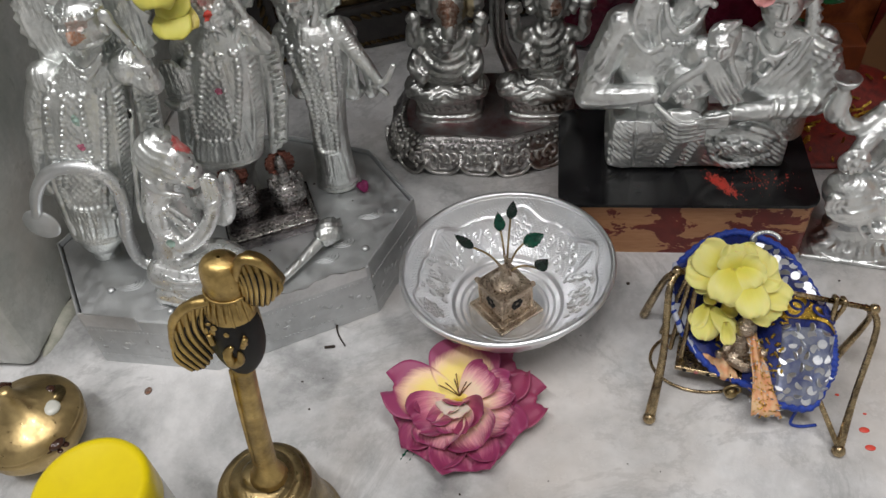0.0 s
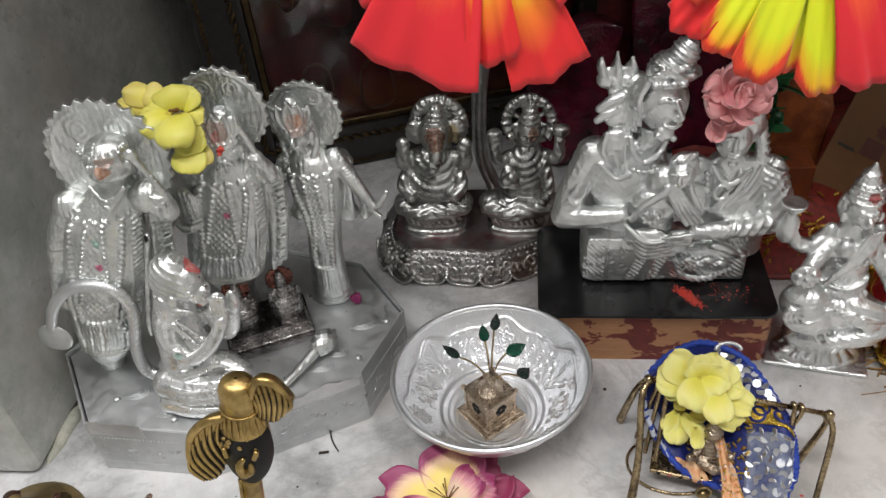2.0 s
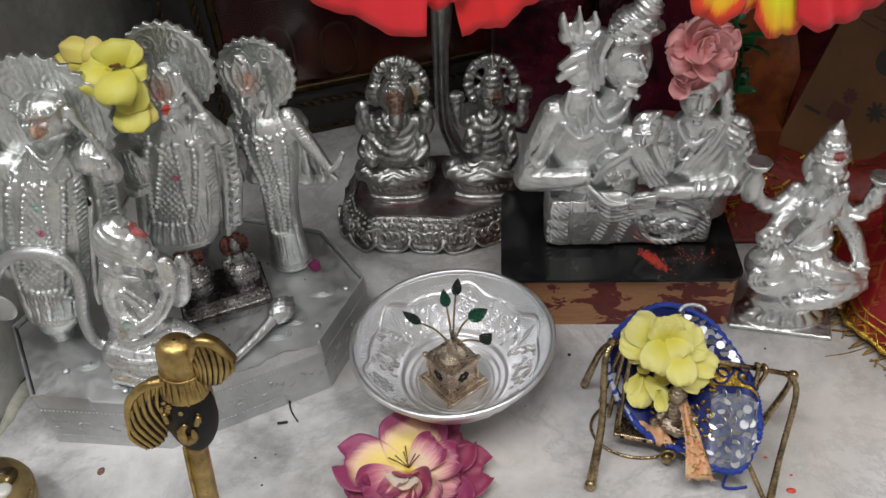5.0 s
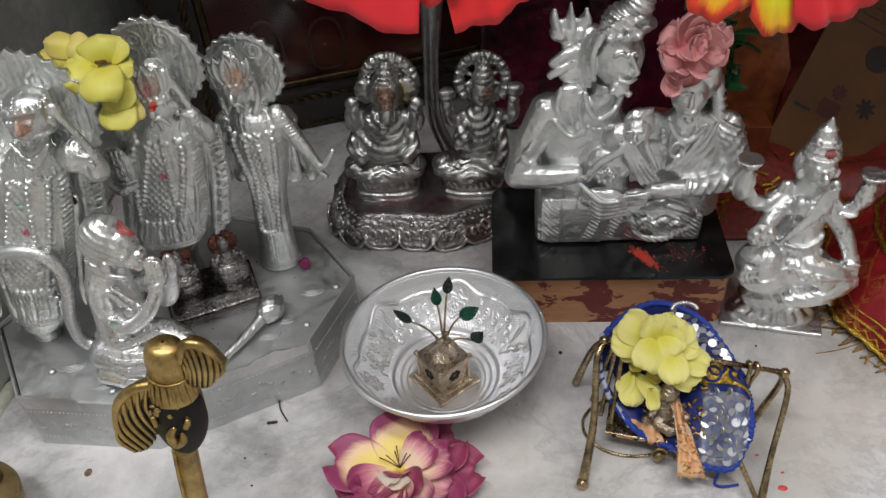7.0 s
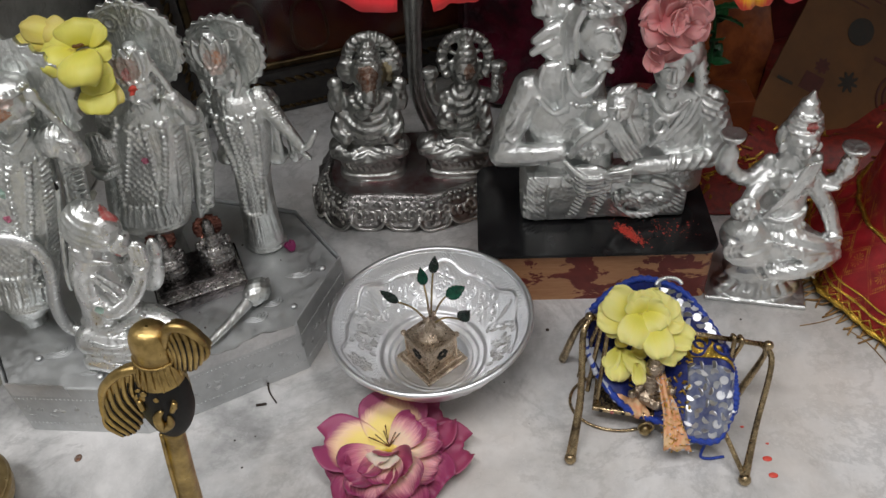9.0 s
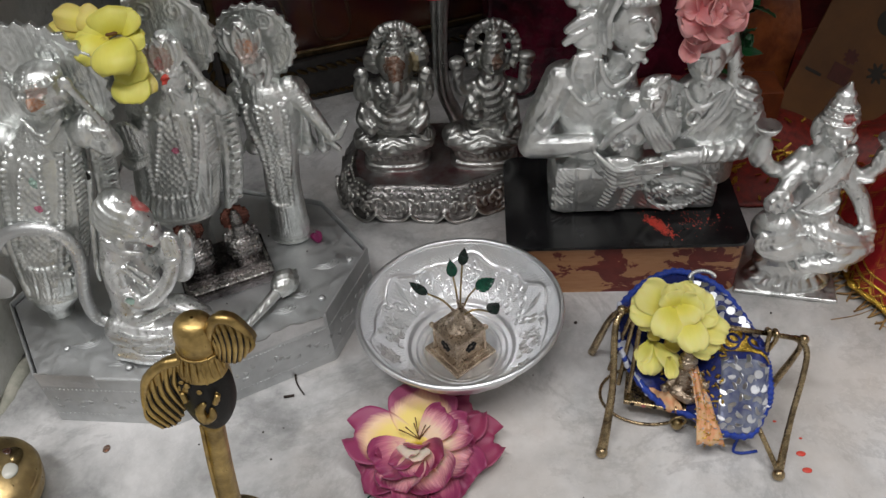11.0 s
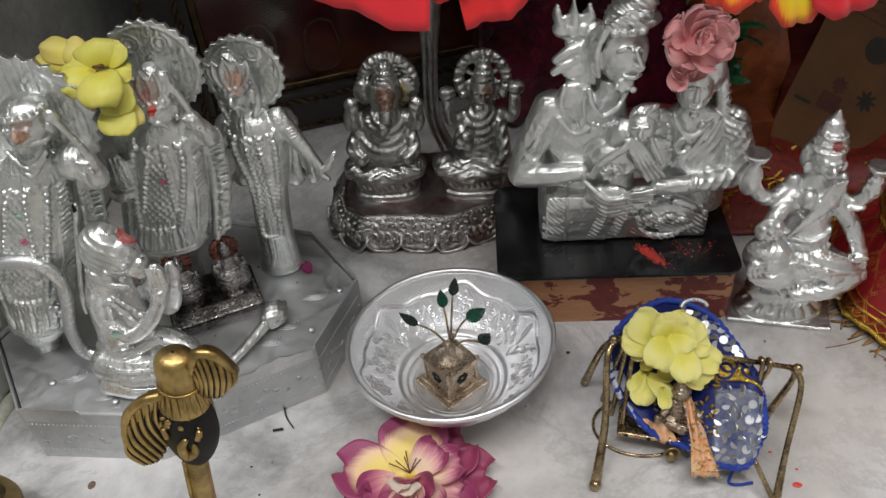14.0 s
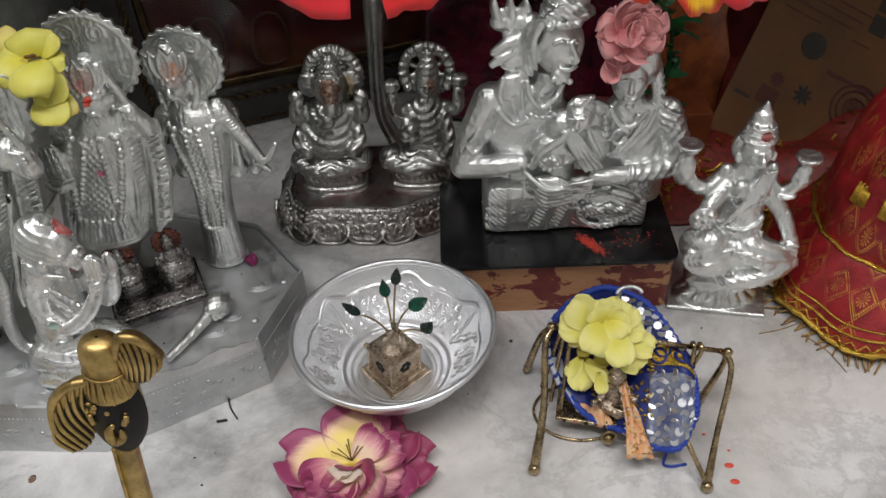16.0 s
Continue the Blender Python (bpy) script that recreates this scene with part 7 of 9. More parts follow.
# ---- gilt wire swing with its cloth seat ----
def build_swing():
    root = thing("toy_swing", "small gilt wire swing stand with cloth-draped seat on marble", "swing")
    L, R = Vector((0.0945, -0.014, 0.0565)), Vector((0.1815, -0.034, 0.0545))
    part("top_bar", mesh_from("top_bar", *tube_data([L, R], 0.0014, 12)), M_GOLDWIRE, root)
    for c in (L, R):
        ball("knob", 0.0028, M_GOLDWIRE, root, c + (c - (L + R) / 2).normalized() * 0.002, 14)
    feet = {"fl": (0.0795, -0.0685, 0.0), "fr": (0.1695, -0.0825, 0.0), "bl": (0.0815, 0.001, 0.0), "br": (0.1795, -0.0265, 0.0)}
    fl, fr, bl, br = (Vector(feet[k]) for k in ("fl", "fr", "bl", "br"))
    up = Vector((0, 0, 0.0022))
    tube("leg", [L + Vector((0.001, 0.001, 0)), L.lerp(fl, 0.12) + Vector((-0.004, 0, 0.002)), L.lerp(fl, 0.55), fl + up], [0.0016, 0.0018, 0.0020, 0.0030], M_GOLDWIRE, root, 12)
    tube("leg", [L + Vector((0.002, 0.001, 0)), L.lerp(bl, 0.2) + Vector((-0.004, 0, 0.002)), bl + up], [0.0016, 0.0018, 0.0026], M_GOLDWIRE, root, 12)
    tube("leg", [R + Vector((-0.001, 0.001, 0)), R.lerp(fr, 0.14) + Vector((0.005, 0, 0.001)), R.lerp(fr, 0.6) + Vector((0.002, 0, 0)), fr + up], [0.0016, 0.0016, 0.0016, 0.0024], M_GOLDWIRE, root, 12)
    tube("leg", [R + Vector((-0.002, 0.001, 0)), R.lerp(br, 0.2) + Vector((0.003, 0, 0.001)), br + up], [0.0016, 0.0016, 0.0024], M_GOLDWIRE, root, 12)
    tube("brace", [fr + Vector((0, 0, 0.004)), Vector((0.159, -0.058, 0.020)), Vector((0.150, -0.040, 0.032))], 0.0014, M_GOLDWIRE, root, 10)
    for p in (fl, fr):
        ball("foot_ball", 0.0034, M_GOLDWIRE, root, p + Vector((0, 0, 0.003)), 12)
    # base ring of thin wire on the floor
    ring = [(0.110 + 0.027 * math.cos(w), -0.030 + 0.020 * math.sin(w), 0.0012) for w in np.linspace(0, 2 * math.pi, 14, endpoint=False)]
    tube("base_ring", ring, 0.0009, M_GOLDWIRE, root, 8, 5, True)
    # hangers
    for a, b in ((L.lerp(R, 0.05), Vector((0.0915, -0.0340, 0.0170))), (L.lerp(R, 0.09), Vector((0.0965, -0.0400, 0.0170))), (L.lerp(R, 0.03), Vector((0.0880, -0.0220, 0.0150))), (L.lerp(R, 0.86), Vector((0.1590, -0.036, 0.018))), (L.lerp(R, 0.82), Vector((0.1590, -0.050, 0.018)))):
        pts = [a + Vector((0, 0.002, 0.001)), a + Vector((0, 0, 0.003)), a + Vector((0, -0.003, 0)), a.lerp(b, 0.5) + Vector((0, -0.001, 0)), b]
        tube("hanger", pts, 0.0013, M_GOLDWIRE, root, 10)
    # seat frame with painted tray
    st = part("seat", box_bm(0.062, 0.034, 0.003, 0.0008, 2, (0, 0, 0)), M_GOLDWIRE, root, "little gilt seat tray", Matrix.Translation((0.127, -0.034, 0.0150)) @ pose(0, 0, 0, 4, 0, -12))
    for k in range(9):
        ball("seat_dot", 0.0012, (M_TARNISH_AND_HOLES, M_VERMILION)[k == 1], st, Matrix.Translation((-0.026 + 0.006 * k, -0.0172, 0.0)), 8, (1, 0.4, 1))
    ball("bell_drop", 0.0036, M_BRASS_DARK, root, (0.1215, -0.0535, 0.0075), 14)
    tube("drop_ring", [(0.1215 + 0.004 * math.cos(w), -0.0550, 0.0115 + 0.004 * math.sin(w)) for w in np.linspace(0, 2 * math.pi, 8, endpoint=False)], 0.0007, M_BRASS_DARK, root, 8, 4, True)


build_swing()


def cloth_sheet(name, fn, nu, nv, material, parent=None, thick=0.0008, label=""):
    """A cloth from a function of (u, v) in 0..1, given a thickness."""
    g = np.array([[fn(i / (nu - 1), j / (nv - 1)) for i in range(nu)] for j in range(nv)])
    nn = np.cross(np.gradient(g, axis=1).reshape(-1, 3), np.gradient(g, axis=0).reshape(-1, 3))
    nn /= np.linalg.norm(nn, axis=1)[:, None] + 1e-12
    flat = g.reshape(-1, 3)
    N = len(flat)
    uv = np.array([[i / (nu - 1), j / (nv - 1)] for j in range(nv) for i in range(nu)])
    faces = []
    for j in range(nv - 1):
        for i in range(nu - 1):
            a = j * nu + i
            faces += [(a, a + 1, a + nu + 1, a + nu), (N + a + nu, N + a + nu + 1, N + a + 1, N + a)]
    edge = list(range(nu)) + [j * nu + nu - 1 for j in range(1, nv)] + [(nv - 1) * nu + i for i in range(nu - 2, -1, -1)] + [j * nu for j in range(nv - 2, 0, -1)]
    for a, b in zip(edge, edge[1:] + edge[:1]):
        faces.append((b, a, N + a, N + b))
    return part(name, mesh_from(name, np.vstack((flat, flat - nn * thick)), faces, np.vstack((uv, uv))), material, parent, label), g


def build_drape():
    """Blue sequinned cloth thrown over the swing's seat, falling to one side, with its ribbon."""
    root = thing("swing_cloth", "royal blue cloth with silver sequins and gold trim draped over swing", "cloth")
    back = [(0.094, -0.004, 0.050), (0.107, 0.003, 0.060), (0.124, 0.006, 0.065), (0.142, 0.000, 0.063), (0.155, -0.014, 0.056), (0.163, -0.028, 0.047)]
    mid = [(0.092, -0.014, 0.042), (0.106, -0.014, 0.036), (0.124, -0.014, 0.036), (0.143, -0.018, 0.046), (0.157, -0.028, 0.050), (0.165, -0.036, 0.044)]
    low = [(0.093, -0.022, 0.036), (0.107, -0.030, 0.024), (0.124, -0.034, 0.020), (0.144, -0.038, 0.034), (0.158, -0.044, 0.043), (0.167, -0.046, 0.039)]
    hem = [(0.097, -0.031, 0.030), (0.108, -0.044, 0.019), (0.124, -0.051, 0.014), (0.140, -0.062, 0.014), (0.155, -0.068, 0.017), (0.166, -0.056, 0.029)]
    rows = [smooth_path(r, 5) for r in (back, mid, low, hem)]

    def fn(u, v):
        i = min(int(u * 25), 24)
        f = u * 25 - i
        col = [r[i] * (1 - f) + r[i + 1] * f for r in rows]
        t = v * 3
        k = min(int(t), 2)
        q = t - k
        a, b, c, d = col[max(k - 1, 0)], col[k], col[k + 1], col[min(k + 2, 3)]
        p = 0.5 * (2 * b + (c - a) * q + (2 * a - 5 * b + 4 * c - d) * q * q + (3 * b - a - 3 * c + d) * q ** 3)
        ripple = 0.0014 * math.sin(u * 21 + 4 * v) * (0.4 + v) + 0.0009 * math.sin(v * 17 + 6 * u)
        return p + np.array((0, -0.4 * ripple, ripple))
    body_ob, g = cloth_sheet("drape", fn, 49, 41, M_BLUECLOTH, root)
    nn = np.cross(np.gradient(g, axis=1), np.gradient(g, axis=0))
    nn /= np.linalg.norm(nn, axis=2)[..., None] + 1e-12
    nn *= np.where(nn[..., 2:3] - nn[..., 1:2] < 0, -1, 1)
    rnd = random.Random(11)
    disc = bmesh.new()
    bmesh.ops.create_cone(disc, cap_ends=True, segments=10, radius1=0.0025, radius2=0.0023, depth=0.0004)
    sq = bm_mesh("sequin", disc)
    sq.materials.append(M_SEQUIN)
    spots = []
    for k in range(4200):
        u, v = rnd.random(), rnd.random()
        right = 0.62 < u < 0.97 and 0.62 < v < 0.97
        top = 0.48 < u < 0.90 and 0.02 < v < 0.26
        if not (right or top):
            continue
        p = g[int(v * 40), int(u * 48)]
        if all((p - q).dot(p - q) > 0.0035 ** 2 for q in spots):
            spots.append(p)
            n = Vector(nn[int(v * 40), int(u * 48)]) + Vector((rnd.gauss(0, 0.30), rnd.gauss(0, 0.30), rnd.gauss(0, 0.30)))
            ob = part("sequin", sq, None, body_ob)
            ob.matrix_local = Matrix.Translation(Vector(p) + n.normalized() * 0.0009) @ n.to_track_quat("Z", "Y").to_matrix().to_4x4()
    def net(u, v):
        i, j = 0.60 + 0.37 * u, 0.60 + 0.385 * v
        return np.array(fn(i, j)) + nn[int(j * 40), int(i * 48)] * 0.0007
    cloth_sheet("silver_net", net, 17, 17, M_NET, root, 0.0003, "silvery net under the sequins")
    # gold brocade panel with rings
    def panel(u, v):
        i, j = 0.60 + 0.36 * u, 0.30 + 0.24 * v
        p, n = g[int(j * 40), int(i * 48)], nn[int(j * 40), int(i * 48)]
        return np.array(fn(i, j)) + n * 0.0012
    cloth_sheet("gold_panel", panel, 15, 9, M_GOLDTHREAD, root, 0.0004, "gold brocade patch")
    for u, v in ((0.74, 0.36), (0.86, 0.42), (0.70, 0.47), (0.93, 0.36)):
        p, n = Vector(g[int(v * 40), int(u * 48)]), Vector(nn[int(v * 40), int(u * 48)])
        q = n.to_track_quat("Z", "Y").to_matrix()
        pts = [p + n * 0.0022 + q @ Vector((0.0042 * math.cos(w), 0.0042 * math.sin(w), 0)) for w in np.linspace(0, 2 * math.pi, 12, endpoint=False)]
        tube("woven_ring", pts, 0.0008, M_BLUECLOTH, root, 8, 2, True)
    # piped edge
    line = [g[0, i] for i in range(0, 49, 2)] + [g[j, 48] for j in range(2, 41, 2)] + [g[40, i] for i in range(46, -1, -2)]
    vs, fs = tube_data(smooth_path(line, 3), [0.0019 + 0.0004 * math.sin(k * 1.9) for k in range((len(line) - 1) * 3 + 1)], 8)
    part("piping", mesh_from("piping", vs, fs), M_BLUE_PIPE, root, "bright blue whipped edge")
    # pale lining on the open side, and the loose thread
    cloth_sheet("lining", lambda u, v: np.array((0.0885 + 0.008 * u + 0.016 * v, -0.016 - 0.028 * v, 0.0415 - 0.022 * v - 0.005 * u + 0.0015 * math.sin(9 * v))), 5, 9, M_LINING, root, 0.0006, "pale lining showing at the side")
    tube("loose_thread", [(0.1525, -0.0640, 0.012), (0.1505, -0.0655, 0.0030), (0.1505, -0.0675, 0.0010), (0.1550, -0.0685, 0.0012), (0.1625, -0.0672, 0.0010)], 0.0008, M_BLUE_PIPE, root, 8)
    # a silver bead chain lying over the back edge
    for k, w in enumerate(np.linspace(0.15, 2.9, 13)):
        ball("chain_bead", 0.0013, M_SILVER_BRIGHT, root, (0.1370 - 0.0068 * math.cos(w), 0.0015 + 0.0030 * math.sin(w), 0.0645 + 0.0026 * math.sin(w)), 8)
    # gilt flecks sewn about the seat and white braid on the open edge
    rg2 = random.Random(21)
    for k in range(110):
        i, j = int(48 * rg2.uniform(0.30, 0.66)), int(40 * rg2.uniform(0.28, 0.88))
        p, n = Vector(g[j, i]), Vector(nn[j, i])
        d = Vector((rg2.gauss(0, 1), rg2.gauss(0, 1), rg2.gauss(0, 1))).normalized() * rg2.uniform(0.0008, 0.0020)
        part("gilt_fleck", mesh_from("gilt_fleck", *tube_data([p + n * 0.0012 - d, p + n * 0.0016 + d], 0.0006, 5)), M_GOLDTHREAD, body_ob)
    for k in range(20):
        p = Vector(g[2 * k, 0])
        ball("braid_knot", 0.0019, (M_LINING, M_BLUE_PIPE)[k % 3 == 2], root, p + Vector((-0.0012, -0.0010, 0.0010)), 8, (0.8, 1.3, 1.0))
    # peach and gold ribbon
    def ribbon(u, v):
        x = 0.1290 + 0.0065 * v * v + 0.0025 * math.sin(3.0 * v) + (u - 0.5) * (0.005 + 0.010 * v ** 1.5)
        y = -0.0365 - 0.0335 * v ** 0.8
        z = 0.036 - 0.024 * v + 0.0011 * math.sin(u * 13 + v * 5) + 0.0008 * math.sin(v * 15 + 2 * u)
        return np.array((x, y, z))
    rb, rg = cloth_sheet("ribbon", ribbon, 13, 15, M_PEACH, root, 0.0006, "glittering peach ribbon")
    cloth_sheet("ribbon", lambda u, v: np.array((0.113 + 0.008 * v + (u - 0.5) * (0.016 - 0.010 * v), -0.041 - 0.010 * v, 0.0215 - 0.007 * v + 0.0022 * math.sin(u * 9 + v * 6))), 9, 9, M_PEACH, root, 0.0006)
    rnd = random.Random(5)
    for k in range(170):
        p = Vector(rg[rnd.randrange(15), rnd.randrange(13)]) + Vector((rnd.gauss(0, 0.0005), -0.0006, 0.0008))
        part("glitter", mesh_from("glitter", *tube_data([p, p + Vector((rnd.gauss(0, 0.0012), rnd.gauss(0, 0.0012), 0.0004))], 0.0003, 4)), (M_GOLDTHREAD, M_SEQUIN, M_GOLDTHREAD)[k % 3], rb)


M_BLUE_PIPE = plain_mat("blue_piping", (0.015, 0.06, 0.42), (0.01, 0.03, 0.22), 0.45, 900.0, 0.6)
M_NET = plain_mat("silver_net", (0.30, 0.33, 0.42), (0.04, 0.06, 0.22), 0.3, 90.0, 0.6, 0.5, 0.4)
M_LINING = plain_mat("pale_lining", (0.55, 0.58, 0.66), (0.45, 0.48, 0.58), 0.5, 200.0, 0.3)
build_drape()


def build_swing_guests():
    s = [body([(126, -37, 21, 8, 7), (126, -37, 26, 7, 6), (126, -36, 33, 5.5, 5), (126, -36, 37, 3, 3)]), lump((126, -37, 41), (5, 5, 5.6)), lump((126, -36, 46), (2.8, 2.8, 2.8)),
         limb([(121, -38, 32), (116, -43, 27), (113, -46, 30)], [2.4, 2.2, 2]), limb([(131, -38, 32), (135, -43, 28), (134, -47, 33)], [2.4, 2.2, 2]), limb([(120, -42, 22), (128, -47, 21), (135, -43, 22)], [3.4, 3.2, 3])]
    figure("crawling_child_idol", s, 0.0006, lambda p, n: 0.2 * wob(p, 1.8, 51) + 0.2 * np.sin(p[:, 2] * 2.8), M_POT, "tiny gilt child idol seated in the swing", "figurine")
    r = thing("yellow_flower", "fresh yellow blossom laid over the blue cloth of the swing", "flower", Matrix.Translation((0.1210, -0.0205, 0.0585)) @ pose(0, 0, 0, 38, 0, 0) @ Matrix.Scale(0.93, 4))
    # start across and up, direction, length, half width, lift, curl, cup, ruffle, height
    for k, (x, y, a, ln, wd, lift, curl, cup, ruf, h) in enumerate((
            (-0.004, 0.001, 80, 0.0240, 0.0105, 0.25, -0.8, 0.05, 0.18, 0.000), (-0.003, 0.002, 50, 0.0240, 0.0110, 0.35, -0.9, 0.08, 0.16, 0.001), (0.000, 0.002, 6, 0.0180, 0.0100, 0.55, -0.9, 0.05, 0.24, 0.002), (0.002, 0.001, -36, 0.0190, 0.0120, 0.45, -0.9, 0.08, 0.20, 0.001), (0.002, 0.000, -74, 0.0195, 0.0115, 0.30, -0.7, 0.10, 0.18, 0.000),
            (0.002, -0.001, -112, 0.0265, 0.0085, 0.10, -0.3, 0.22, 0.20, 0.001), (0.002, -0.002, -140, 0.0260, 0.0105, 0.05, -0.3, 0.15, 0.18, 0.000), (0.003, 0.002, -168, 0.0260, 0.0085, 0.75, -1.5, -0.15, 0.14, 0.003), (-0.003, 0.006, 156, 0.0235, 0.0098, 0.75, -1.9, -0.25, 0.14, 0.004), (0.001, 0.007, -150, 0.0150, 0.0080, 0.70, -1.6, -0.20, 0.20, 0.005), (-0.009, -0.001, 104, 0.0140, 0.0052, 0.05, -0.6, 0.10, 0.18, -0.002),
            (-0.002, 0.005, 26, 0.0120, 0.0085, 0.95, -1.3, 0.10, 0.24, 0.003), (0.002, 0.004, -52, 0.0120, 0.0080, 0.90, -1.2, 0.10, 0.24, 0.003))):
        part("petal", petal_mesh("petal", ln, wd, lift, curl, cup, ruf, 1.5, 0.0, 300 + k, 0.0005, 21, 17, tipw=0.34, jagged=0.008), M_YELLOW, r, at=Matrix.Translation((x, y, h)) @ pose(0, 0, 0, 0, 0, a) @ pose(0, 0, 0, 0, 9 * math.sin(k * 2.7 + 1), 0))
    r = thing("yellow_flower", "wilting yellow petals lying in the swing seat", "flower", Matrix.Translation((0.1120, -0.0310, 0.0345)) @ pose(0, 0, 0, 40, 0, 0))
    for k, (x, y, a, ln, wd, lift, curl, cup, ruf, mi) in enumerate((
            (-0.003, 0.011, 172, 0.0195, 0.0070, 0.30, -0.9, -0.20, 0.22, 0), (-0.002, 0.009, -140, 0.0180, 0.0052, 0.35, -0.7, -0.15, 0.20, 0), (-0.004, 0.010, 146, 0.0130, 0.0050, 0.15, -0.6, 0.15, 0.20, 0), (0.003, 0.010, -110, 0.0090, 0.0045, 0.50, -0.9, 0.10, 0.25, 1), (0.001, 0.012, 60, 0.0080, 0.0042, 0.40, -0.9, 0.10, 0.25, 1), (0.005, 0.002, -175, 0.0120, 0.0040, 0.20, -0.6, 0.10, 0.20, 0))):
        part("petal", petal_mesh("petal", ln, wd, lift, curl, cup, ruf, 1.6, 0.0, 80 + k, 0.0005, tipw=0.5, jagged=0.008), (M_YELLOW, M_YELLOW_DULL)[mi], r, at=Matrix.Translation((x, y, 0.0008 * k)) @ pose(0, 0, 0, 0, 0, a))


build_swing_guests()

# ---- brass things in the foreground ----
def build_bell():
    foot = Vector((-0.0950, -0.1385, 0.0))
    root = thing("hand_bell", "brass hand bell with winged bird handle standing on marble", "bell")
    turned("bell_body", [(0.0288, 0.0), (0.0292, 0.002), (0.0272, 0.006), (0.0248, 0.018), (0.0232, 0.032), (0.0220, 0.040), (0.0215, 0.0430), (0.0217, 0.0445), (0.0204, 0.0465), (0.0192, 0.0470), (0.0188, 0.0490), (0.0160, 0.0500), (0.0148, 0.0498),
                         (0.0137, 0.0515), (0.0106, 0.0530), (0.0080, 0.0540), (0.0075, 0.0560), (0.0045, 0.0575), (0.0000, 0.0578)], M_BRASS_DARK, root, foot + Vector((-0.0042, 0.001, 0)), 72, 2)
    turned("inner_shell", [(0.0277, 0.0005), (0.0232, 0.018), (0.0208, 0.038), (0.0144, 0.047), (0.0000, 0.049)], M_BRASS_DARK, root, foot + Vector((-0.0042, 0.001, 0)), 48, 2)
    top = Vector((-0.0830, -0.1380, 0.1400))
    st = smooth_path([foot + Vector((0.001, 0, 0.056)), foot.lerp(top, 0.55) + Vector((0, 0, 0.026)), top], 8)
    v, f = tube_data(st, list(np.interp(np.linspace(0, 1, len(st)), (0, 0.06, 0.12, 0.9, 1), (0.0085, 0.0072, 0.0050, 0.0042, 0.0046))), 14)
    part("handle_shaft", mesh_from("handle_shaft", v, f), M_BIRD, root, "worn rounded shaft")
    tube("shaft_ridge", [p + Vector((-0.0035, -0.0030, 0)) for p in (Vector(st[3]), Vector(st[10]), Vector(st[-1]))], 0.0009, M_BIRD, root, 8)
    # the bird: body, head, tail shield and two ribbed wings
    bx = Vector((-0.0785, -0.1385, 0.1660))
    v, f, uv = lathe([(0.0030, -0.0280), (0.0050, -0.0245), (0.0082, -0.0170), (0.0100, -0.0070), (0.0098, 0.0030), (0.0090, 0.0090), (0.0078, 0.0140), (0.0075, 0.0190), (0.0078, 0.0240), (0.0072, 0.0285), (0.0050, 0.0312), (0.0006, 0.0322)], 32, 4)
    m = Matrix.Translation(bx) @ pose(0, 0, 0, 0, 7, 0) @ Matrix.Diagonal((0.92, 0.85, 1, 1))
    bird = part("bird_body", mesh_from("bird_body", v, f, uv), M_BIRD, root, "worn gilt bird", m)
    for k in range(9):
        a = -1.35 + 0.34 * k
        tube("collar_feather", [(0.0076 * math.sin(a), -0.0078 * math.cos(a), 0.0165), (0.0086 * math.sin(a), -0.0088 * math.cos(a), 0.0115), (0.0090 * math.sin(a + 0.06), -0.0095 * math.cos(a), 0.0085 - 0.002 * (k % 2))], [0.0004, 0.0007, 0.0005], M_BIRD, bird, 8, 4)
    tube("neck_ring", [(0.0078 * math.cos(w), 0.0078 * math.sin(w), 0.0172) for w in np.linspace(0, 2 * math.pi, 16, endpoint=False)], 0.0006, M_BIRD, bird, 8, 2, True)
    # tarnished shield below the breast, with its gilt mark
    v, f, uv = lathe([(0.0020, -0.0290), (0.0056, -0.0248), (0.0090, -0.0172), (0.0109, -0.0072), (0.0104, 0.0030), (0.0086, 0.0085)], 32, 4)
    keep = [q for q in f if sum(v[i][1] for i in q) / 4 < -0.0005]
    part("tail_shield", mesh_from("tail_shield", v, keep, uv), M_TARNISH_AND_HOLES, bird, "black tarnished shield")
    mark = [(0.0018, -0.0112, -0.0020), (-0.0006, -0.0112, -0.0060), (0.0004, -0.0108, -0.0120), (0.0036, -0.0106, -0.0095), (0.0038, -0.0108, -0.0050)]
    tube("gilt_mark", mark, [0.0008, 0.0020, 0.0023, 0.0018, 0.0007], M_BIRD, bird, 8, 4)
    for x in (-0.0065, 0.007):
        tube("gilt_mark", [(x, -0.0098, 0.002), (x * 0.8, -0.0110, -0.002)], 0.0011, M_BIRD, bird, 8, 3)
    rb = random.Random(14)
    for k in range(16):
        a, z = rb.uniform(-1.3, 1.3), rb.choice((rb.uniform(-0.026, -0.017), rb.uniform(-0.002, 0.006)))
        rr = 0.0104 * (1 - max(0.0, (-z - 0.010) / 0.022))
        ball("gilt_patch", rb.uniform(0.0008, 0.0017), M_BIRD, bird, (rr * math.sin(a), -rr * math.cos(a), z), 8, (1.2, 0.5, rb.uniform(0.7, 1.6)))
    for side in (-1, 1):
        wing = part("wing", wing_mesh(side), M_BIRD, root, "ribbed wing")
        # ribs of the feathers
        for k in range(8):
            a, b, c = wing_line(side, (k + 0.5) / 8.0)
            tube("feather", [a, b, c], [0.0007, 0.0010, 0.0008], M_BIRD, wing, 8, 5)
        gaps = [wing_line(side, k / 8.0) for k in range(1, 8)]
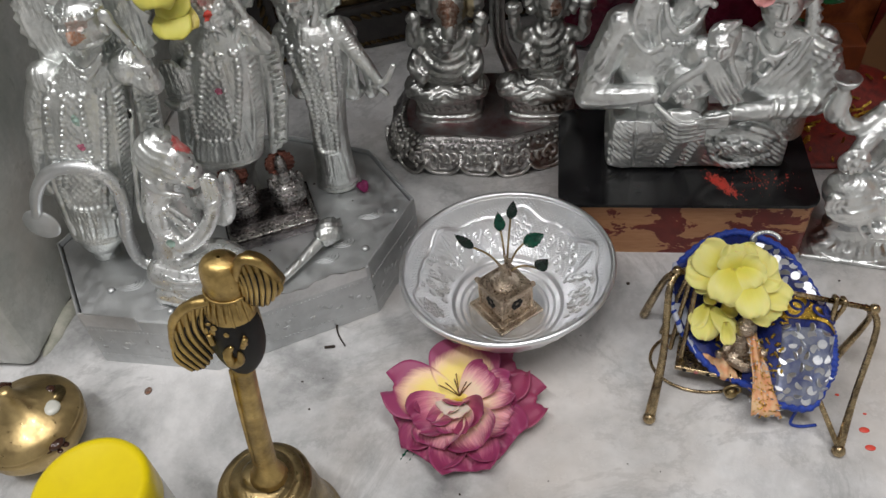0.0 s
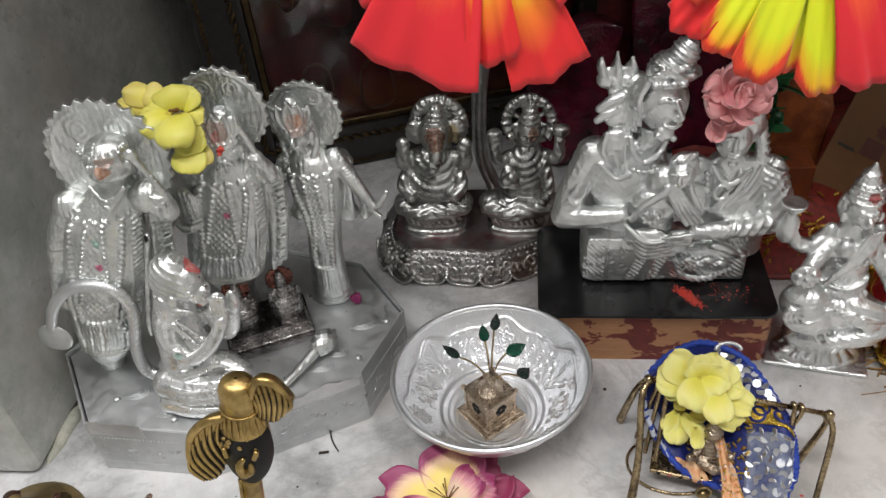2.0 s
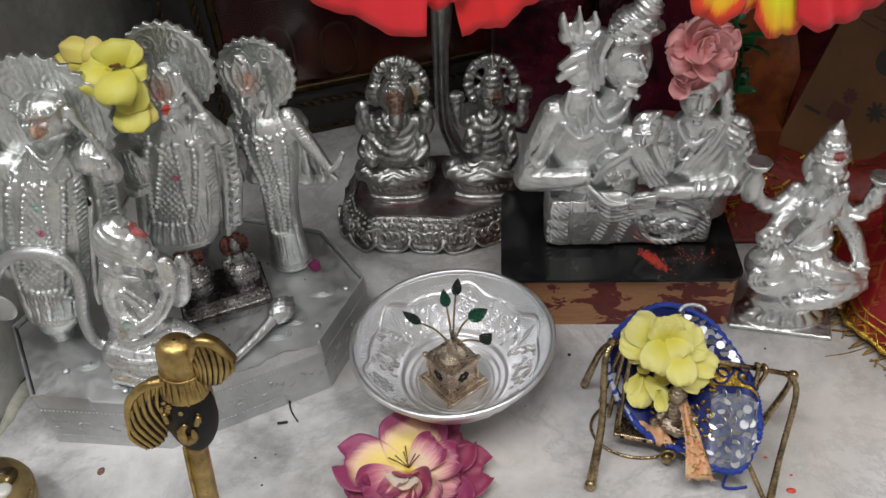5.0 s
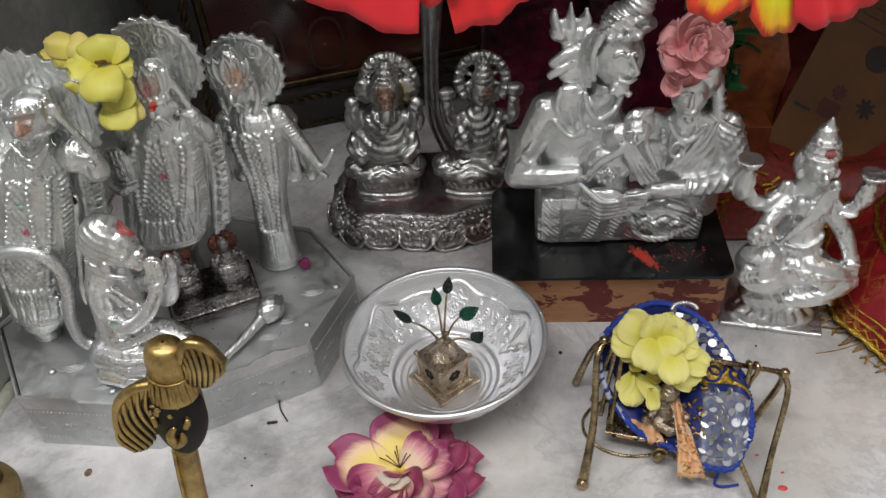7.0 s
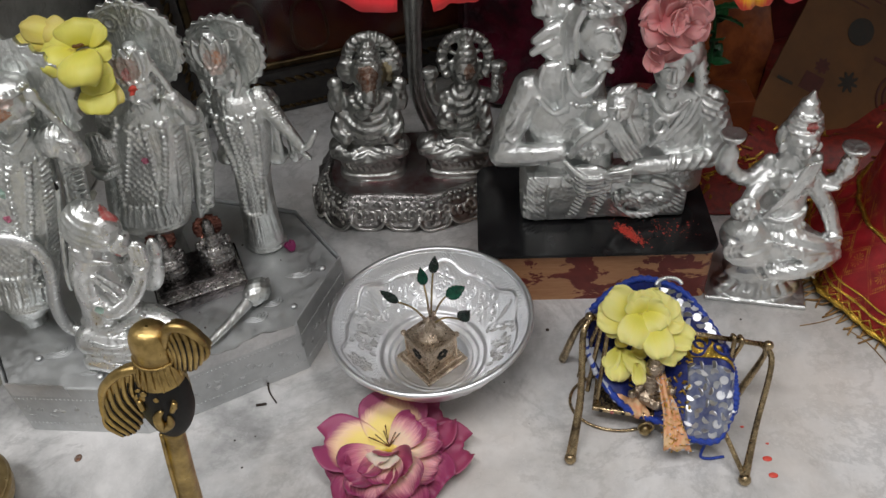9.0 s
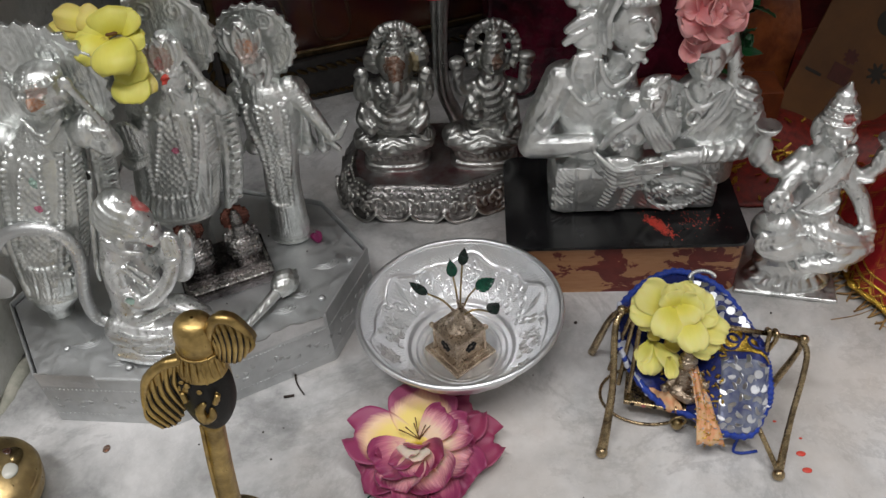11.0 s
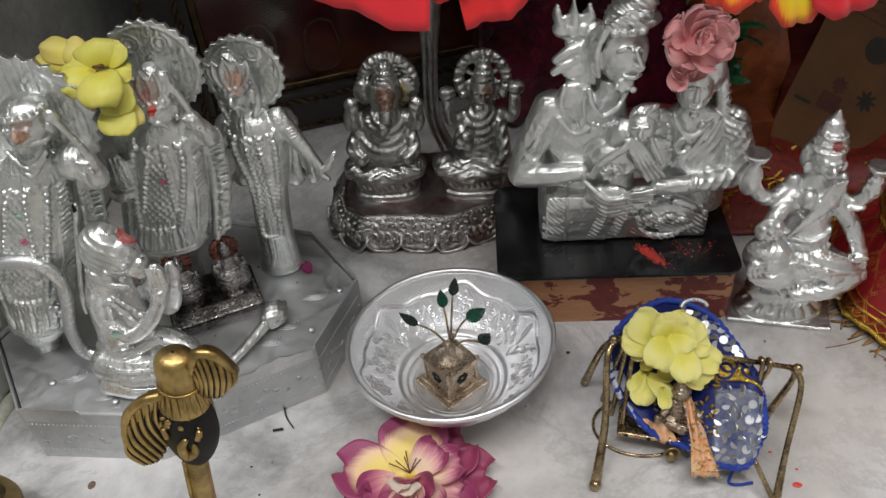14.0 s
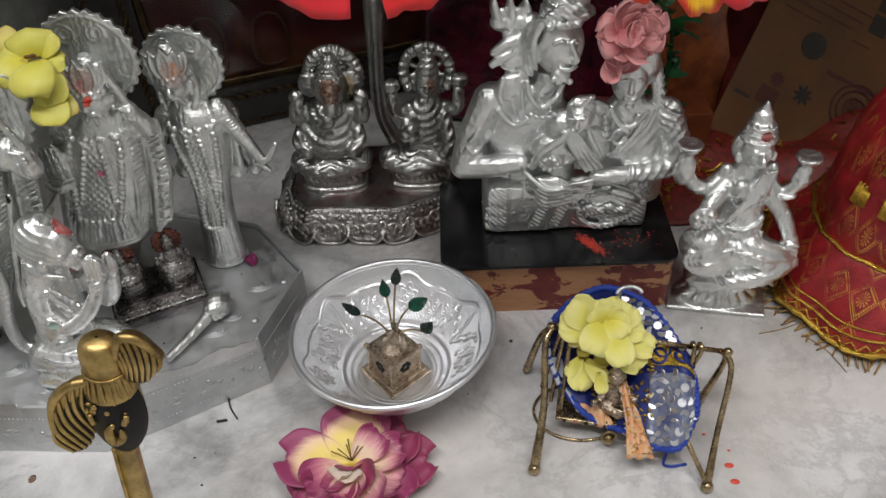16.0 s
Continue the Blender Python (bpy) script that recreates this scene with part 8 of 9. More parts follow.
        tube("wing_arch", [wing_line(side, k / 6.0)[0] + Vector((0, -0.0006, 0)) for k in range(7)], [0.0017, 0.0019, 0.0017, 0.0010], M_BIRD, wing, 10, 4)
        # black threads draw the dark grooves between feathers as colour
        for a, b, c in gaps:
            off = Vector((0, -0.0004, 0))
            tube("groove", [a.lerp(b, 0.55) + off, b + off, c + off], [0.0002, 0.0003, 0.0003], M_TARNISH_AND_HOLES, wing, 6, 4)


def wing_line(side, s):
    """One feather line of a wing: from the shoulder arch down to the trailing edge."""
    if side < 0:
        top = smooth_path([(-0.0800, -0.1400, 0.1790), (-0.0885, -0.1420, 0.1790), (-0.0970, -0.1430, 0.1710), (-0.1020, -0.1430, 0.1560)], 8)
        low = smooth_path([(-0.0850, -0.1410, 0.1630), (-0.0885, -0.1430, 0.1530), (-0.0935, -0.1440, 0.1460), (-0.1005, -0.1430, 0.1420)], 8)
    else:
        top = smooth_path([(-0.0705, -0.1400, 0.1900), (-0.0660, -0.1410, 0.2000), (-0.0600, -0.1410, 0.1990), (-0.0565, -0.1400, 0.1900)], 8)
        low = smooth_path([(-0.0715, -0.1400, 0.1800), (-0.0675, -0.1415, 0.1790), (-0.0630, -0.1415, 0.1790), (-0.0585, -0.1400, 0.1830)], 8)
    i = min(int(s * 24), 23)
    a, b = Vector(top[i]).lerp(Vector(top[i + 1]), s * 24 - i), Vector(low[i]).lerp(Vector(low[i + 1]), s * 24 - i)
    c = a.lerp(b, 0.5) + Vector((-0.0020 if side < 0 else 0.0018, -0.0014, 0.0006))
    return a, c, b


def wing_mesh(side):
    g = []
    for j in range(13):
        for i in range(19):
            a, c, b = wing_line(side, i / 18)
            t = j / 12
            p = a.lerp(c, t * 2) if t < 0.5 else c.lerp(b, t * 2 - 1)
            g.append(p)
    N = len(g)
    verts = g + [p + Vector((0, 0.0030 + 0.0012 * math.sin(math.pi * (k // 19) / 12), 0)) for k, p in enumerate(g)]
    faces = []
    for j in range(12):
        for i in range(18):
            a = j * 19 + i
            faces += [(a, a + 1, a + 20, a + 19), (N + a + 19, N + a + 20, N + a + 1, N + a)]
    edge = list(range(19)) + [j * 19 + 18 for j in range(1, 13)] + [12 * 19 + i for i in range(17, -1, -1)] + [j * 19 for j in range(11, 0, -1)]
    for a, b in zip(edge, edge[1:] + edge[:1]):
        faces.append((b, a, N + a, N + b))
    return mesh_from("wing", verts, faces)


build_bell()


def build_jar():
    root = thing("plastic_jar", "cloudy plastic jar with yellow screw lid standing on marble", "jar", Matrix.Translation((-0.1565, -0.1632, 0)) @ Matrix.Diagonal((0.95, 0.95, 1, 1)))
    turned("body", [(0.0000, 0.0), (0.0241, 0.0), (0.0259, 0.002), (0.0259, 0.058), (0.0246, 0.064), (0.0232, 0.068), (0.0000, 0.068)], M_JAR, root, None, 64)
    turned("lid", [(0.0253, 0.066), (0.0258, 0.0665), (0.0258, 0.0815), (0.0249, 0.0842), (0.0228, 0.0850), (0.0214, 0.0845), (0.0000, 0.0842)], M_LIDJAR, root, None, 96, 0, "yellow plastic lid")


build_jar()


def build_lota():
    root = thing("brass_pot", "small brass pot with conical lid and wax drips on marble", "pot", (-0.2440, -0.0990, 0))
    turned("body", [(0.0, 0.0), (0.016, 0.0), (0.019, 0.004), (0.0265, 0.014), (0.0275, 0.021), (0.0262, 0.0262), (0.0, 0.0262)], M_BRASS, root, None, 64, 2)
    turned("lid", [(0.0272, 0.0255), (0.0280, 0.0265), (0.0268, 0.0285), (0.0230, 0.0325), (0.0150, 0.0365), (0.0080, 0.0425), (0.0040, 0.0490), (0.0036, 0.0515), (0.0020, 0.0530), (0.0, 0.0532)], M_BRASS, root, None, 64, 2, "conical brass lid")
    for x, y, z, r, mat in ((0.016, 0.002, 0.0345, 0.0056, M_JAR), (-0.005, 0.004, 0.0485, 0.0042, M_RESIN), (-0.014, -0.016, 0.0325, 0.0062, M_RESIN), (-0.009, -0.0215, 0.0300, 0.0046, M_POT), (0.0215, -0.013, 0.0265, 0.0056, M_RESIN), (0.011, 0.013, 0.0350, 0.0030, M_RESIN)):
        rc = random.Random(int(x * 9000) + 40)
        ball("crust", r, mat, root, (x, y, z), 16, (1, 0.9, 0.42))
        for q in range(7):
            a = q * 0.9 + rc.uniform(-0.2, 0.2)
            ball("crust_edge", r * rc.uniform(0.22, 0.38), M_RESIN, root, (x + r * 0.95 * math.cos(a), y + r * 0.85 * math.sin(a), z - 0.0010 - 0.25 * r * math.cos(a - math.atan2(y, x))), 8, (1.2, rc.uniform(0.7, 1.2), 0.5))
    turned("stain_patch", [(0.0, 0.0), (0.0065, 0.0003), (0.0, 0.0008)], M_BRASS_DARK, root, (0.0145, 0.010, 0.0345), 16)


build_lota()


# ---- framed print and the things at the back ----
def build_frame():
    d = Vector((0.0 + math.cos(radians(19)), math.sin(radians(19)), 0))
    root = thing("picture_frame", "black picture frame with gilt rope mouldings round a dark print", "picture", axes(d, Vector((-d.y, d.x, 0)), Vector((0, 0, 1)), Vector((-0.2360, 0.2600, 0))))
    W, H, rail = 0.36, 0.42, 0.040
    part("backing", box_bm(W - 0.02, 0.006, H - 0.02, 0.0, 1, (W / 2, 0.010, H / 2)), M_FRAME, root)
    part("print", box_bm(W - 2 * rail + 0.004, 0.001, H - 2 * rail + 0.004, 0.0, 1, (W / 2, 0.004, H / 2)), M_PRINT, root, "dark maroon and brown print")
    for x0, x1, z0, z1 in ((0, rail, 0, H), (W - rail, W, 0, H), (rail, W - rail, 0, rail), (rail, W - rail, H - rail, H)):
        part("rail", box_bm(x1 - x0, 0.020, z1 - z0, 0.003, 2, ((x0 + x1) / 2, 0.0, (z0 + z1) / 2)), M_FRAME, root)
    # rope mouldings on the rails
    for off, r, pitch in ((0.006, 0.0019, 0.0050), (0.031, 0.0026, 0.0085)):
        for a, b in (((off, H), (off, off)), ((off, off), (W - off, off))):
            ln = math.hypot(b[0] - a[0], b[1] - a[1])
            k = int(ln / pitch)
            vs, fs = [], []
            for i in range(k):
                t = (i + 0.5) / k
                p = (a[0] + (b[0] - a[0]) * t, -0.0108, a[1] + (b[1] - a[1]) * t)
                v, f = lump((0, 0, 0), (r * 0.8, r * 0.7, pitch * 0.62), 0)
                turn = pose(*p, 0, 28 if a[0] == b[0] else 118, 0)
                base = len(vs)
                vs += [tuple(turn @ Vector(q)) for q in v]
                fs += [tuple(q + base for q in g) for g in f]
            tagged(part("rope_moulding", mesh_from("rope_moulding", vs, fs), M_GILT, root, "gilt rope moulding"), kind="stuff")
    for x0, x1, z0, z1 in ((rail, rail + 0.006, rail, H - rail), (rail + 0.006, W - rail, rail, rail + 0.006)):
        part("slip", box_bm(x1 - x0, 0.004, z1 - z0, 0.0008, 1, ((x0 + x1) / 2, -0.003, (z0 + z1) / 2)), M_GILT, root, "thin gilt slip")
    # shapes printed on the picture
    for pts, mat in (([(0.075, 0.052), (0.098, 0.052), (0.098, 0.090), (0.086, 0.100), (0.075, 0.090)], M_PRINT_TAN), ([(0.125, 0.052), (0.150, 0.052), (0.150, 0.085), (0.138, 0.094), (0.125, 0.085)], M_PRINT_TAN)):
        line = [(x, 0.0030, z) for x, z in pts]
        tube("printed_arch", line, 0.0012, mat, root, 6, 4, True)
    tube("printed_tail", [(0.060, 0.0030, 0.170), (0.072, 0.0030, 0.150), (0.085, 0.0030, 0.160), (0.092, 0.0030, 0.200), (0.100, 0.0030, 0.240)], [0.004, 0.008, 0.009, 0.009, 0.011], M_PRINT_TAN, root, 8, 6, False, "striped tan shape in the print", 0.12)
    for x, z, s in ((0.20, 0.13, 0.018), (0.235, 0.12, 0.014), (0.27, 0.14, 0.02), (0.115, 0.145, 0.016)):
        ball("printed_patch", s, M_PRINT_TAN if s > 0.017 else M_PRINT_RED, root, (x, 0.0036, z), 16, (0.7, 0.03, 1.1))
    part("glass", box_bm(W - 2 * rail, 0.0008, H - 2 * rail, 0.0, 1, (W / 2, 0.0005, H / 2)), M_GLASS, root, "clear picture glass").visible_shadow = False


def glass_mat():
    m, nt, b = node_mat("clear_glass", (0.95, 0.97, 0.96), 0.03)
    b.inputs["Transmission Weight"].default_value = 1.0
    b.inputs["IOR"].default_value = 1.45
    return m


M_GLASS = glass_mat()
M_PRINT_TAN = plain_mat("print_tan", (0.11, 0.045, 0.018), (0.05, 0.018, 0.010), 0.3, 90.0, 0.0)
M_PRINT_RED = plain_mat("print_red", (0.10, 0.008, 0.012), (0.05, 0.006, 0.008), 0.3, 90.0, 0.0)
build_frame()


def build_back_cloths():
    # dark red cloth hung and heaped behind the statues
    def hung(u, v):
        x = 0.02 + 0.66 * u
        fold = 0.010 * math.sin(u * 34 + 1.5 * math.sin(v * 4)) * (1 - 0.4 * v) + 0.005 * math.sin(u * 71 + 3 * v)
        y = 0.385 - 0.04 * v * v + fold
        return np.array((x, y, 0.46 * (1 - v) + 0.003))
    ob, _ = cloth_sheet("hanging_cloth", hung, 120, 30, M_DARKRED, None, 0.001)
    tagged(ob, "dark maroon cloth hanging in folds at the back of niche", "cloth")

    def heap(u, v):
        x, y = 0.150 + 0.40 * u, 0.130 + 0.235 * v
        z = 0.004 + 0.018 * (0.5 + 0.5 * math.sin(x * 55 + 2.2 * math.sin(y * 40))) * (0.4 + 0.6 * v) * math.sin(math.pi * min(1, u * 1.2 + 0.08)) ** 0.5 + 0.006 * math.sin(y * 90 + x * 30)
        return np.array((x, y, max(z, 0.0022)))
    ob, g = cloth_sheet("heaped_cloth", heap, 90, 60, M_REDCLOTH, None, 0.001)
    tagged(ob, "crumpled red cloth with gold tinsel lying behind the box", "cloth")
    rnd = random.Random(6)
    tin = thing("tinsel", "scattered gold tinsel strips on crumpled red cloth", "tinsel")
    for k in range(170):
        u, v = rnd.uniform(0.02, 0.6), rnd.uniform(0.0, 0.75)
        if k > 80:
            cu, cv = ((0.13, 0.10), (0.22, 0.22), (0.08, 0.40), (0.30, 0.05))[k % 4]
            u, v = min(0.9, abs(rnd.gauss(cu, 0.022))), min(0.95, abs(rnd.gauss(cv, 0.035)))
        p = Vector(g[int(v * 59), int(u * 89)]) + Vector((0, 0, 0.001))
        a, ln = rnd.uniform(0, 6.28), rnd.uniform(0.003, 0.009)
        d = Vector((math.cos(a) * ln, math.sin(a) * ln, rnd.uniform(0.0, 0.004)))
        s = Vector((-math.sin(a), math.cos(a), 0.3)) * 0.0008
        up = Vector((0, 0, 0.0003))
        part("strip", mesh_from("strip", [p - s, p + s, p + d + s, p + d - s, p - s + up, p + s + up, p + d + s + up, p + d - s + up], [(0, 1, 2, 3), (7, 6, 5, 4), (0, 4, 5, 1), (1, 5, 6, 2), (2, 6, 7, 3), (3, 7, 4, 0)], smooth=False), M_GOLDTHREAD, tin)
    # glossy wrapped packets in maroon foil
    for x, y, z, s, t in ((0.060, 0.300, 0.060, (0.075, 0.03, 0.12), 12), (0.150, 0.315, 0.075, (0.085, 0.03, 0.15), -8), (0.222, 0.262, 0.060, (0.074, 0.026, 0.125), 14)):
        bm = box_bm(*s, 0.006, 3)
        bmesh.ops.subdivide_edges(bm, edges=bm.edges[:], cuts=3, use_grid_fill=True)
        for v in bm.verts:
            v.co += Vector((0.003 * math.sin(v.co.z * 170 + x * 90), 0.004 * math.sin(v.co.x * 150 + v.co.z * 90), 0.002 * math.sin(v.co.x * 120)))
        ob = part("foil_packet", bm, M_BROWNPACK if x > 0.2 else M_FOIL, None, "", Matrix.Translation((x, y, s[2] / 2 + 0.004)) @ pose(0, 0, 0, -6, 0, t), True)
        tagged(ob, "golden brown wrapped packet leaning at the back" if x > 0.2 else "maroon glossy foil packet leaning at the back", "packet", "foil packets")
    # orange box behind the seated pair
    ob = part("carton", box_bm(0.060, 0.030, 0.045, 0.001, 2, (0.208, 0.215, 0.0275)), M_CARTON)
    tagged(ob, "small orange-brown carton standing on red cloth", "carton")
    # green plastic foliage
    root = thing("plastic_foliage", "dark green plastic sprig standing behind the statue", "plant")
    rnd = random.Random(2)
    tube("stem", [(0.190, 0.190, 0.010), (0.192, 0.182, 0.07), (0.186, 0.172, 0.14), (0.150, 0.160, 0.185)], 0.0013, M_LEAF, root, 8)
    for k in range(26):
        t = 0.3 + 0.7 * k / 25
        p = Vector(smooth_path([(0.190, 0.190, 0.010), (0.192, 0.182, 0.07), (0.186, 0.172, 0.14), (0.150, 0.160, 0.185)], 10)[int(t * 30)])
        part("leaf", leaf_mesh(rnd.uniform(0.012, 0.022), rnd.uniform(0.003, 0.005), k), M_LEAF, root, at=Matrix.Translation(p) @ pose(0, 0, 0, rnd.uniform(-40, 60), rnd.uniform(-40, 40), rnd.uniform(0, 360)))


def foil_mat():
    m, nt, b = node_mat("maroon_foil", (0.06, 0.004, 0.016), 0.18, 0.0)
    v = coords(nt)
    n = noise_tex(nt, v, 30.0, 3.0, 0.5, 0.6)
    nt.links.new(ramp(nt, n, (0.35, (0.028, 0.005, 0.012)), (0.6, (0.13, 0.008, 0.028))), b.inputs["Base Color"])
    bump(nt, b, noise_tex(nt, v, 70.0, 3.0, 0.6), 0.8, 0.004)
    return m


M_FOIL = foil_mat()
M_BROWNPACK = plain_mat("brown_wrapper", (0.28, 0.080, 0.024), (0.11, 0.028, 0.012), 0.25, 50.0, 0.9)
M_CARTON = plain_mat("orange_carton", (0.20, 0.05, 0.015), (0.12, 0.03, 0.012), 0.4, 60.0, 0.1)
M_LEAF = plain_mat("plastic_green", (0.008, 0.075, 0.020), (0.004, 0.035, 0.010), 0.35, 200.0, 0.2)
build_back_cloths()


def build_card():
    """A yellowed printed card with small diagrams, leaning at the back."""
    e2 = Vector((0.043, 0.050, 0.067)).normalized()
    e1 = Vector((0.95, -0.02, -0.22))
    e1 = (e1 - e2 * e1.dot(e2)).normalized()
    n = e1.cross(e2)
    root = thing("printed_card", "yellowed printed card with small dark diagrams leaning at the back", "card", axes(e1, e2, n, Vector((0.2620, 0.2480, 0.0420))))
    part("board", box_bm(0.230, 0.286, 0.0015, 0.0003, 1, (0.115, 0.097, 0)), M_CARD, root)
    z = 0.0010

    def blot(name, pts, mat):
        part(name, prism_bm(pts, z - 0.0002, z + 0.0002), mat, root)

    def disc(name, x, y, r, mat, star=0.0):
        blot(name, [(x + r * (1 + star * math.cos(8 * w)) * math.cos(w), y + r * (1 + star * math.cos(8 * w)) * math.sin(w)) for w in np.linspace(0, 2 * math.pi, 48, endpoint=False)], mat)
    disc("printed_disc", 0.050, 0.060, 0.0105, M_INK)
    disc("printed_star", 0.060, 0.022, 0.0065, M_INK, 0.35)
    disc("printed_knot", 0.035, 0.024, 0.0055, M_INK_RED, 0.2)
    blot("printed_square", [(0.025, 0.002), (0.042, 0.002), (0.042, 0.016), (0.025, 0.016)], M_INK_RED)
    for k, (x, y) in enumerate(((0.085, 0.090), (0.103, 0.090), (0.085, 0.108), (0.103, 0.108))):
        blot("printed_square", [(x, y), (x + 0.015, y), (x + 0.015, y + 0.015), (x, y + 0.015)], (M_INK, M_INK_RED)[k % 2])
    for r in (0.020, 0.015, 0.009):
        pts = [(0.105 + r * math.cos(w), 0.030 + r * math.sin(w), z) for w in np.linspace(0, 2 * math.pi, 24, endpoint=False)]
        tube("printed_ring", pts, 0.0010, M_INK_RED, root, 6, 2, True)
    disc("printed_star", 0.105, 0.030, 0.0065, M_INK_RED, 0.3)
    for row in range(9):
        y = 0.040 + 0.0 if row == 0 else 0.040 + row * 0.0075
        for k in range(3):
            x = 0.006 + 0.007 * ((row * 5 + k * 3) % 4)
            if row > 4:
                blot("print_bar", [(x + 0.025 * k, y), (x + 0.025 * k + 0.016, y), (x + 0.025 * k + 0.016, y + 0.0012), (x + 0.025 * k, y + 0.0012)], M_INK_RED)
    blot("print_bar", [(0.070, 0.046), (0.140, 0.046), (0.140, 0.049), (0.070, 0.049)], M_INK_RED)
    blot("print_bar", [(0.006, -0.0 + 0.0005), (0.020, 0.0005), (0.020, 0.003), (0.006, 0.003)], M_INK)
    # the dark carton it leans on
    ob = part("dark_carton", box_bm(0.20, 0.04, 0.13, 0.001, 2, (0.44, 0.372, 0.068)), M_DARKBOX)
    tagged(ob, "dark blue carton standing behind the printed card", "carton")


M_DARKBOX = plain_mat("dark_blue_carton", (0.012, 0.012, 0.03), (0.008, 0.007, 0.014), 0.5, 40.0, 0.1)
build_card()


def build_dressed_idol():
    """A covered figure in red cloth with gold borders; the skirt spreads over the marble."""
    root = thing("dressed_idol", "figure wrapped in red cloth with gold borders and fringe on marble", "figure", (0.332, 0.076, 0))
    prof = [(0.0860, 0.0030), (0.0850, 0.0075), (0.0790, 0.0180), (0.0720, 0.0290), (0.0660, 0.0380), (0.0610, 0.0450), (0.0585, 0.0470), (0.0575, 0.0540), (0.0560, 0.0700), (0.0530, 0.0900), (0.0480, 0.1120), (0.0400, 0.1320), (0.0280, 0.1480), (0.0120, 0.1570), (0.0004, 0.1590)]
    line = smooth_path([(r, 0, z) for r, z in prof], 5)

    def skirt(u, v):
        i = min(int(v * (len(line) - 1)), len(line) - 2)
        f = v * (len(line) - 1) - i
        r, _, z = line[i] * (1 - f) + line[i + 1] * f
        w = 2 * math.pi * u
        low = max(0.0, 1 - z / 0.05)
        r *= 1 + 0.030 * low * math.sin(11 * w + 0.7) + 0.018 * math.sin(5 * w + z * 60) + 0.012 * math.sin(17 * w - z * 90) * (1 - low * 0.5)
        zz = z + 0.0018 * math.sin(9 * w + 1) * low
        return np.array((r * math.cos(w), r * math.sin(w), max(zz, 0.0012)))
    cloth, g = cloth_sheet("robe", skirt, 161, 71, M_CHUNRI, root, 0.0010, "red cloth woven with gold motifs")
    # gold edge along the hem and round the waist
    hem = [Vector(skirt(k / 120, 0.02)) + Vector((0, 0, 0.001)) for k in range(120)]
    v, f = tube_data(hem, [0.0030 + 0.0008 * math.sin(k * 2.3) for k in range(120)], 8, 0.6, True)
    part("gold_hem", mesh_from("gold_hem", v, f), M_GOLDTHREAD, root, "gold lace hem")
    # zigzag lace above the hem, two plain gold lines, and the band round the waist
    zig = [Vector(skirt(k / 132, 0.045 + 0.040 * (k % 2))) * 1.004 + Vector((0, 0, 0.0012)) for k in range(132)]
    part("gold_zigzag", mesh_from("gold_zigzag", *tube_data(zig, 0.0009, 6, 0.7, True)), M_GOLDTHREAD, root, "gold zigzag lace")
    for at_v, thick in ((0.105, 0.0013), (0.135, 0.0008), (0.400, 0.0020)):
        ring = [Vector(skirt(k / 120, at_v)) * 1.004 + Vector((0, 0, 0.0008)) for k in range(120)]
        part("gold_band", mesh_from("gold_band", *tube_data(ring, [thick * (1 + 0.25 * math.sin(k * 2.9)) for k in range(120)], 6, 0.6, True)), M_GOLDTHREAD, root)
    # tassels of the fringe
    rnd = random.Random(8)
    for k in range(150):
        w = 2 * math.pi * k / 150
        r0 = Vector(skirt(k / 150, 0.0))
        d = Vector((r0.x, r0.y, 0)).normalized()
        a = rnd.gauss(0, 0.35)
        d = Vector((d.x * math.cos(a) - d.y * math.sin(a), d.x * math.sin(a) + d.y * math.cos(a), 0))
        ln = rnd.uniform(0.006, 0.013)
        p1 = Vector((r0.x, r0.y, 0.0015)) + d * ln * 0.5
        p2 = Vector((r0.x, r0.y, 0.0008)) + d * ln
        part("tassel", mesh_from("tassel", *tube_data([r0, p1, p2], [0.0007, 0.0007, 0.0006], 5)), M_TASSEL, root)
    # gold tufts worked on the body
    for u, v in ((0.545, 0.62), (0.60, 0.62), (0.65, 0.63), (0.70, 0.62), (0.575, 0.70), (0.63, 0.71), (0.68, 0.70)):
        for k in range(7):
            p = Vector(skirt(u + 0.004 * k, v - 0.02))
            q = Vector(skirt(u + 0.004 * k, v + 0.012 + 0.014 * rnd.random()))
            out = Vector((p.x, p.y, 0)).normalized() * 0.0014
            part("gold_tuft", mesh_from("gold_tuft", *tube_data([p + out, q + out], 0.0009, 5)), M_GOLDTHREAD, root)


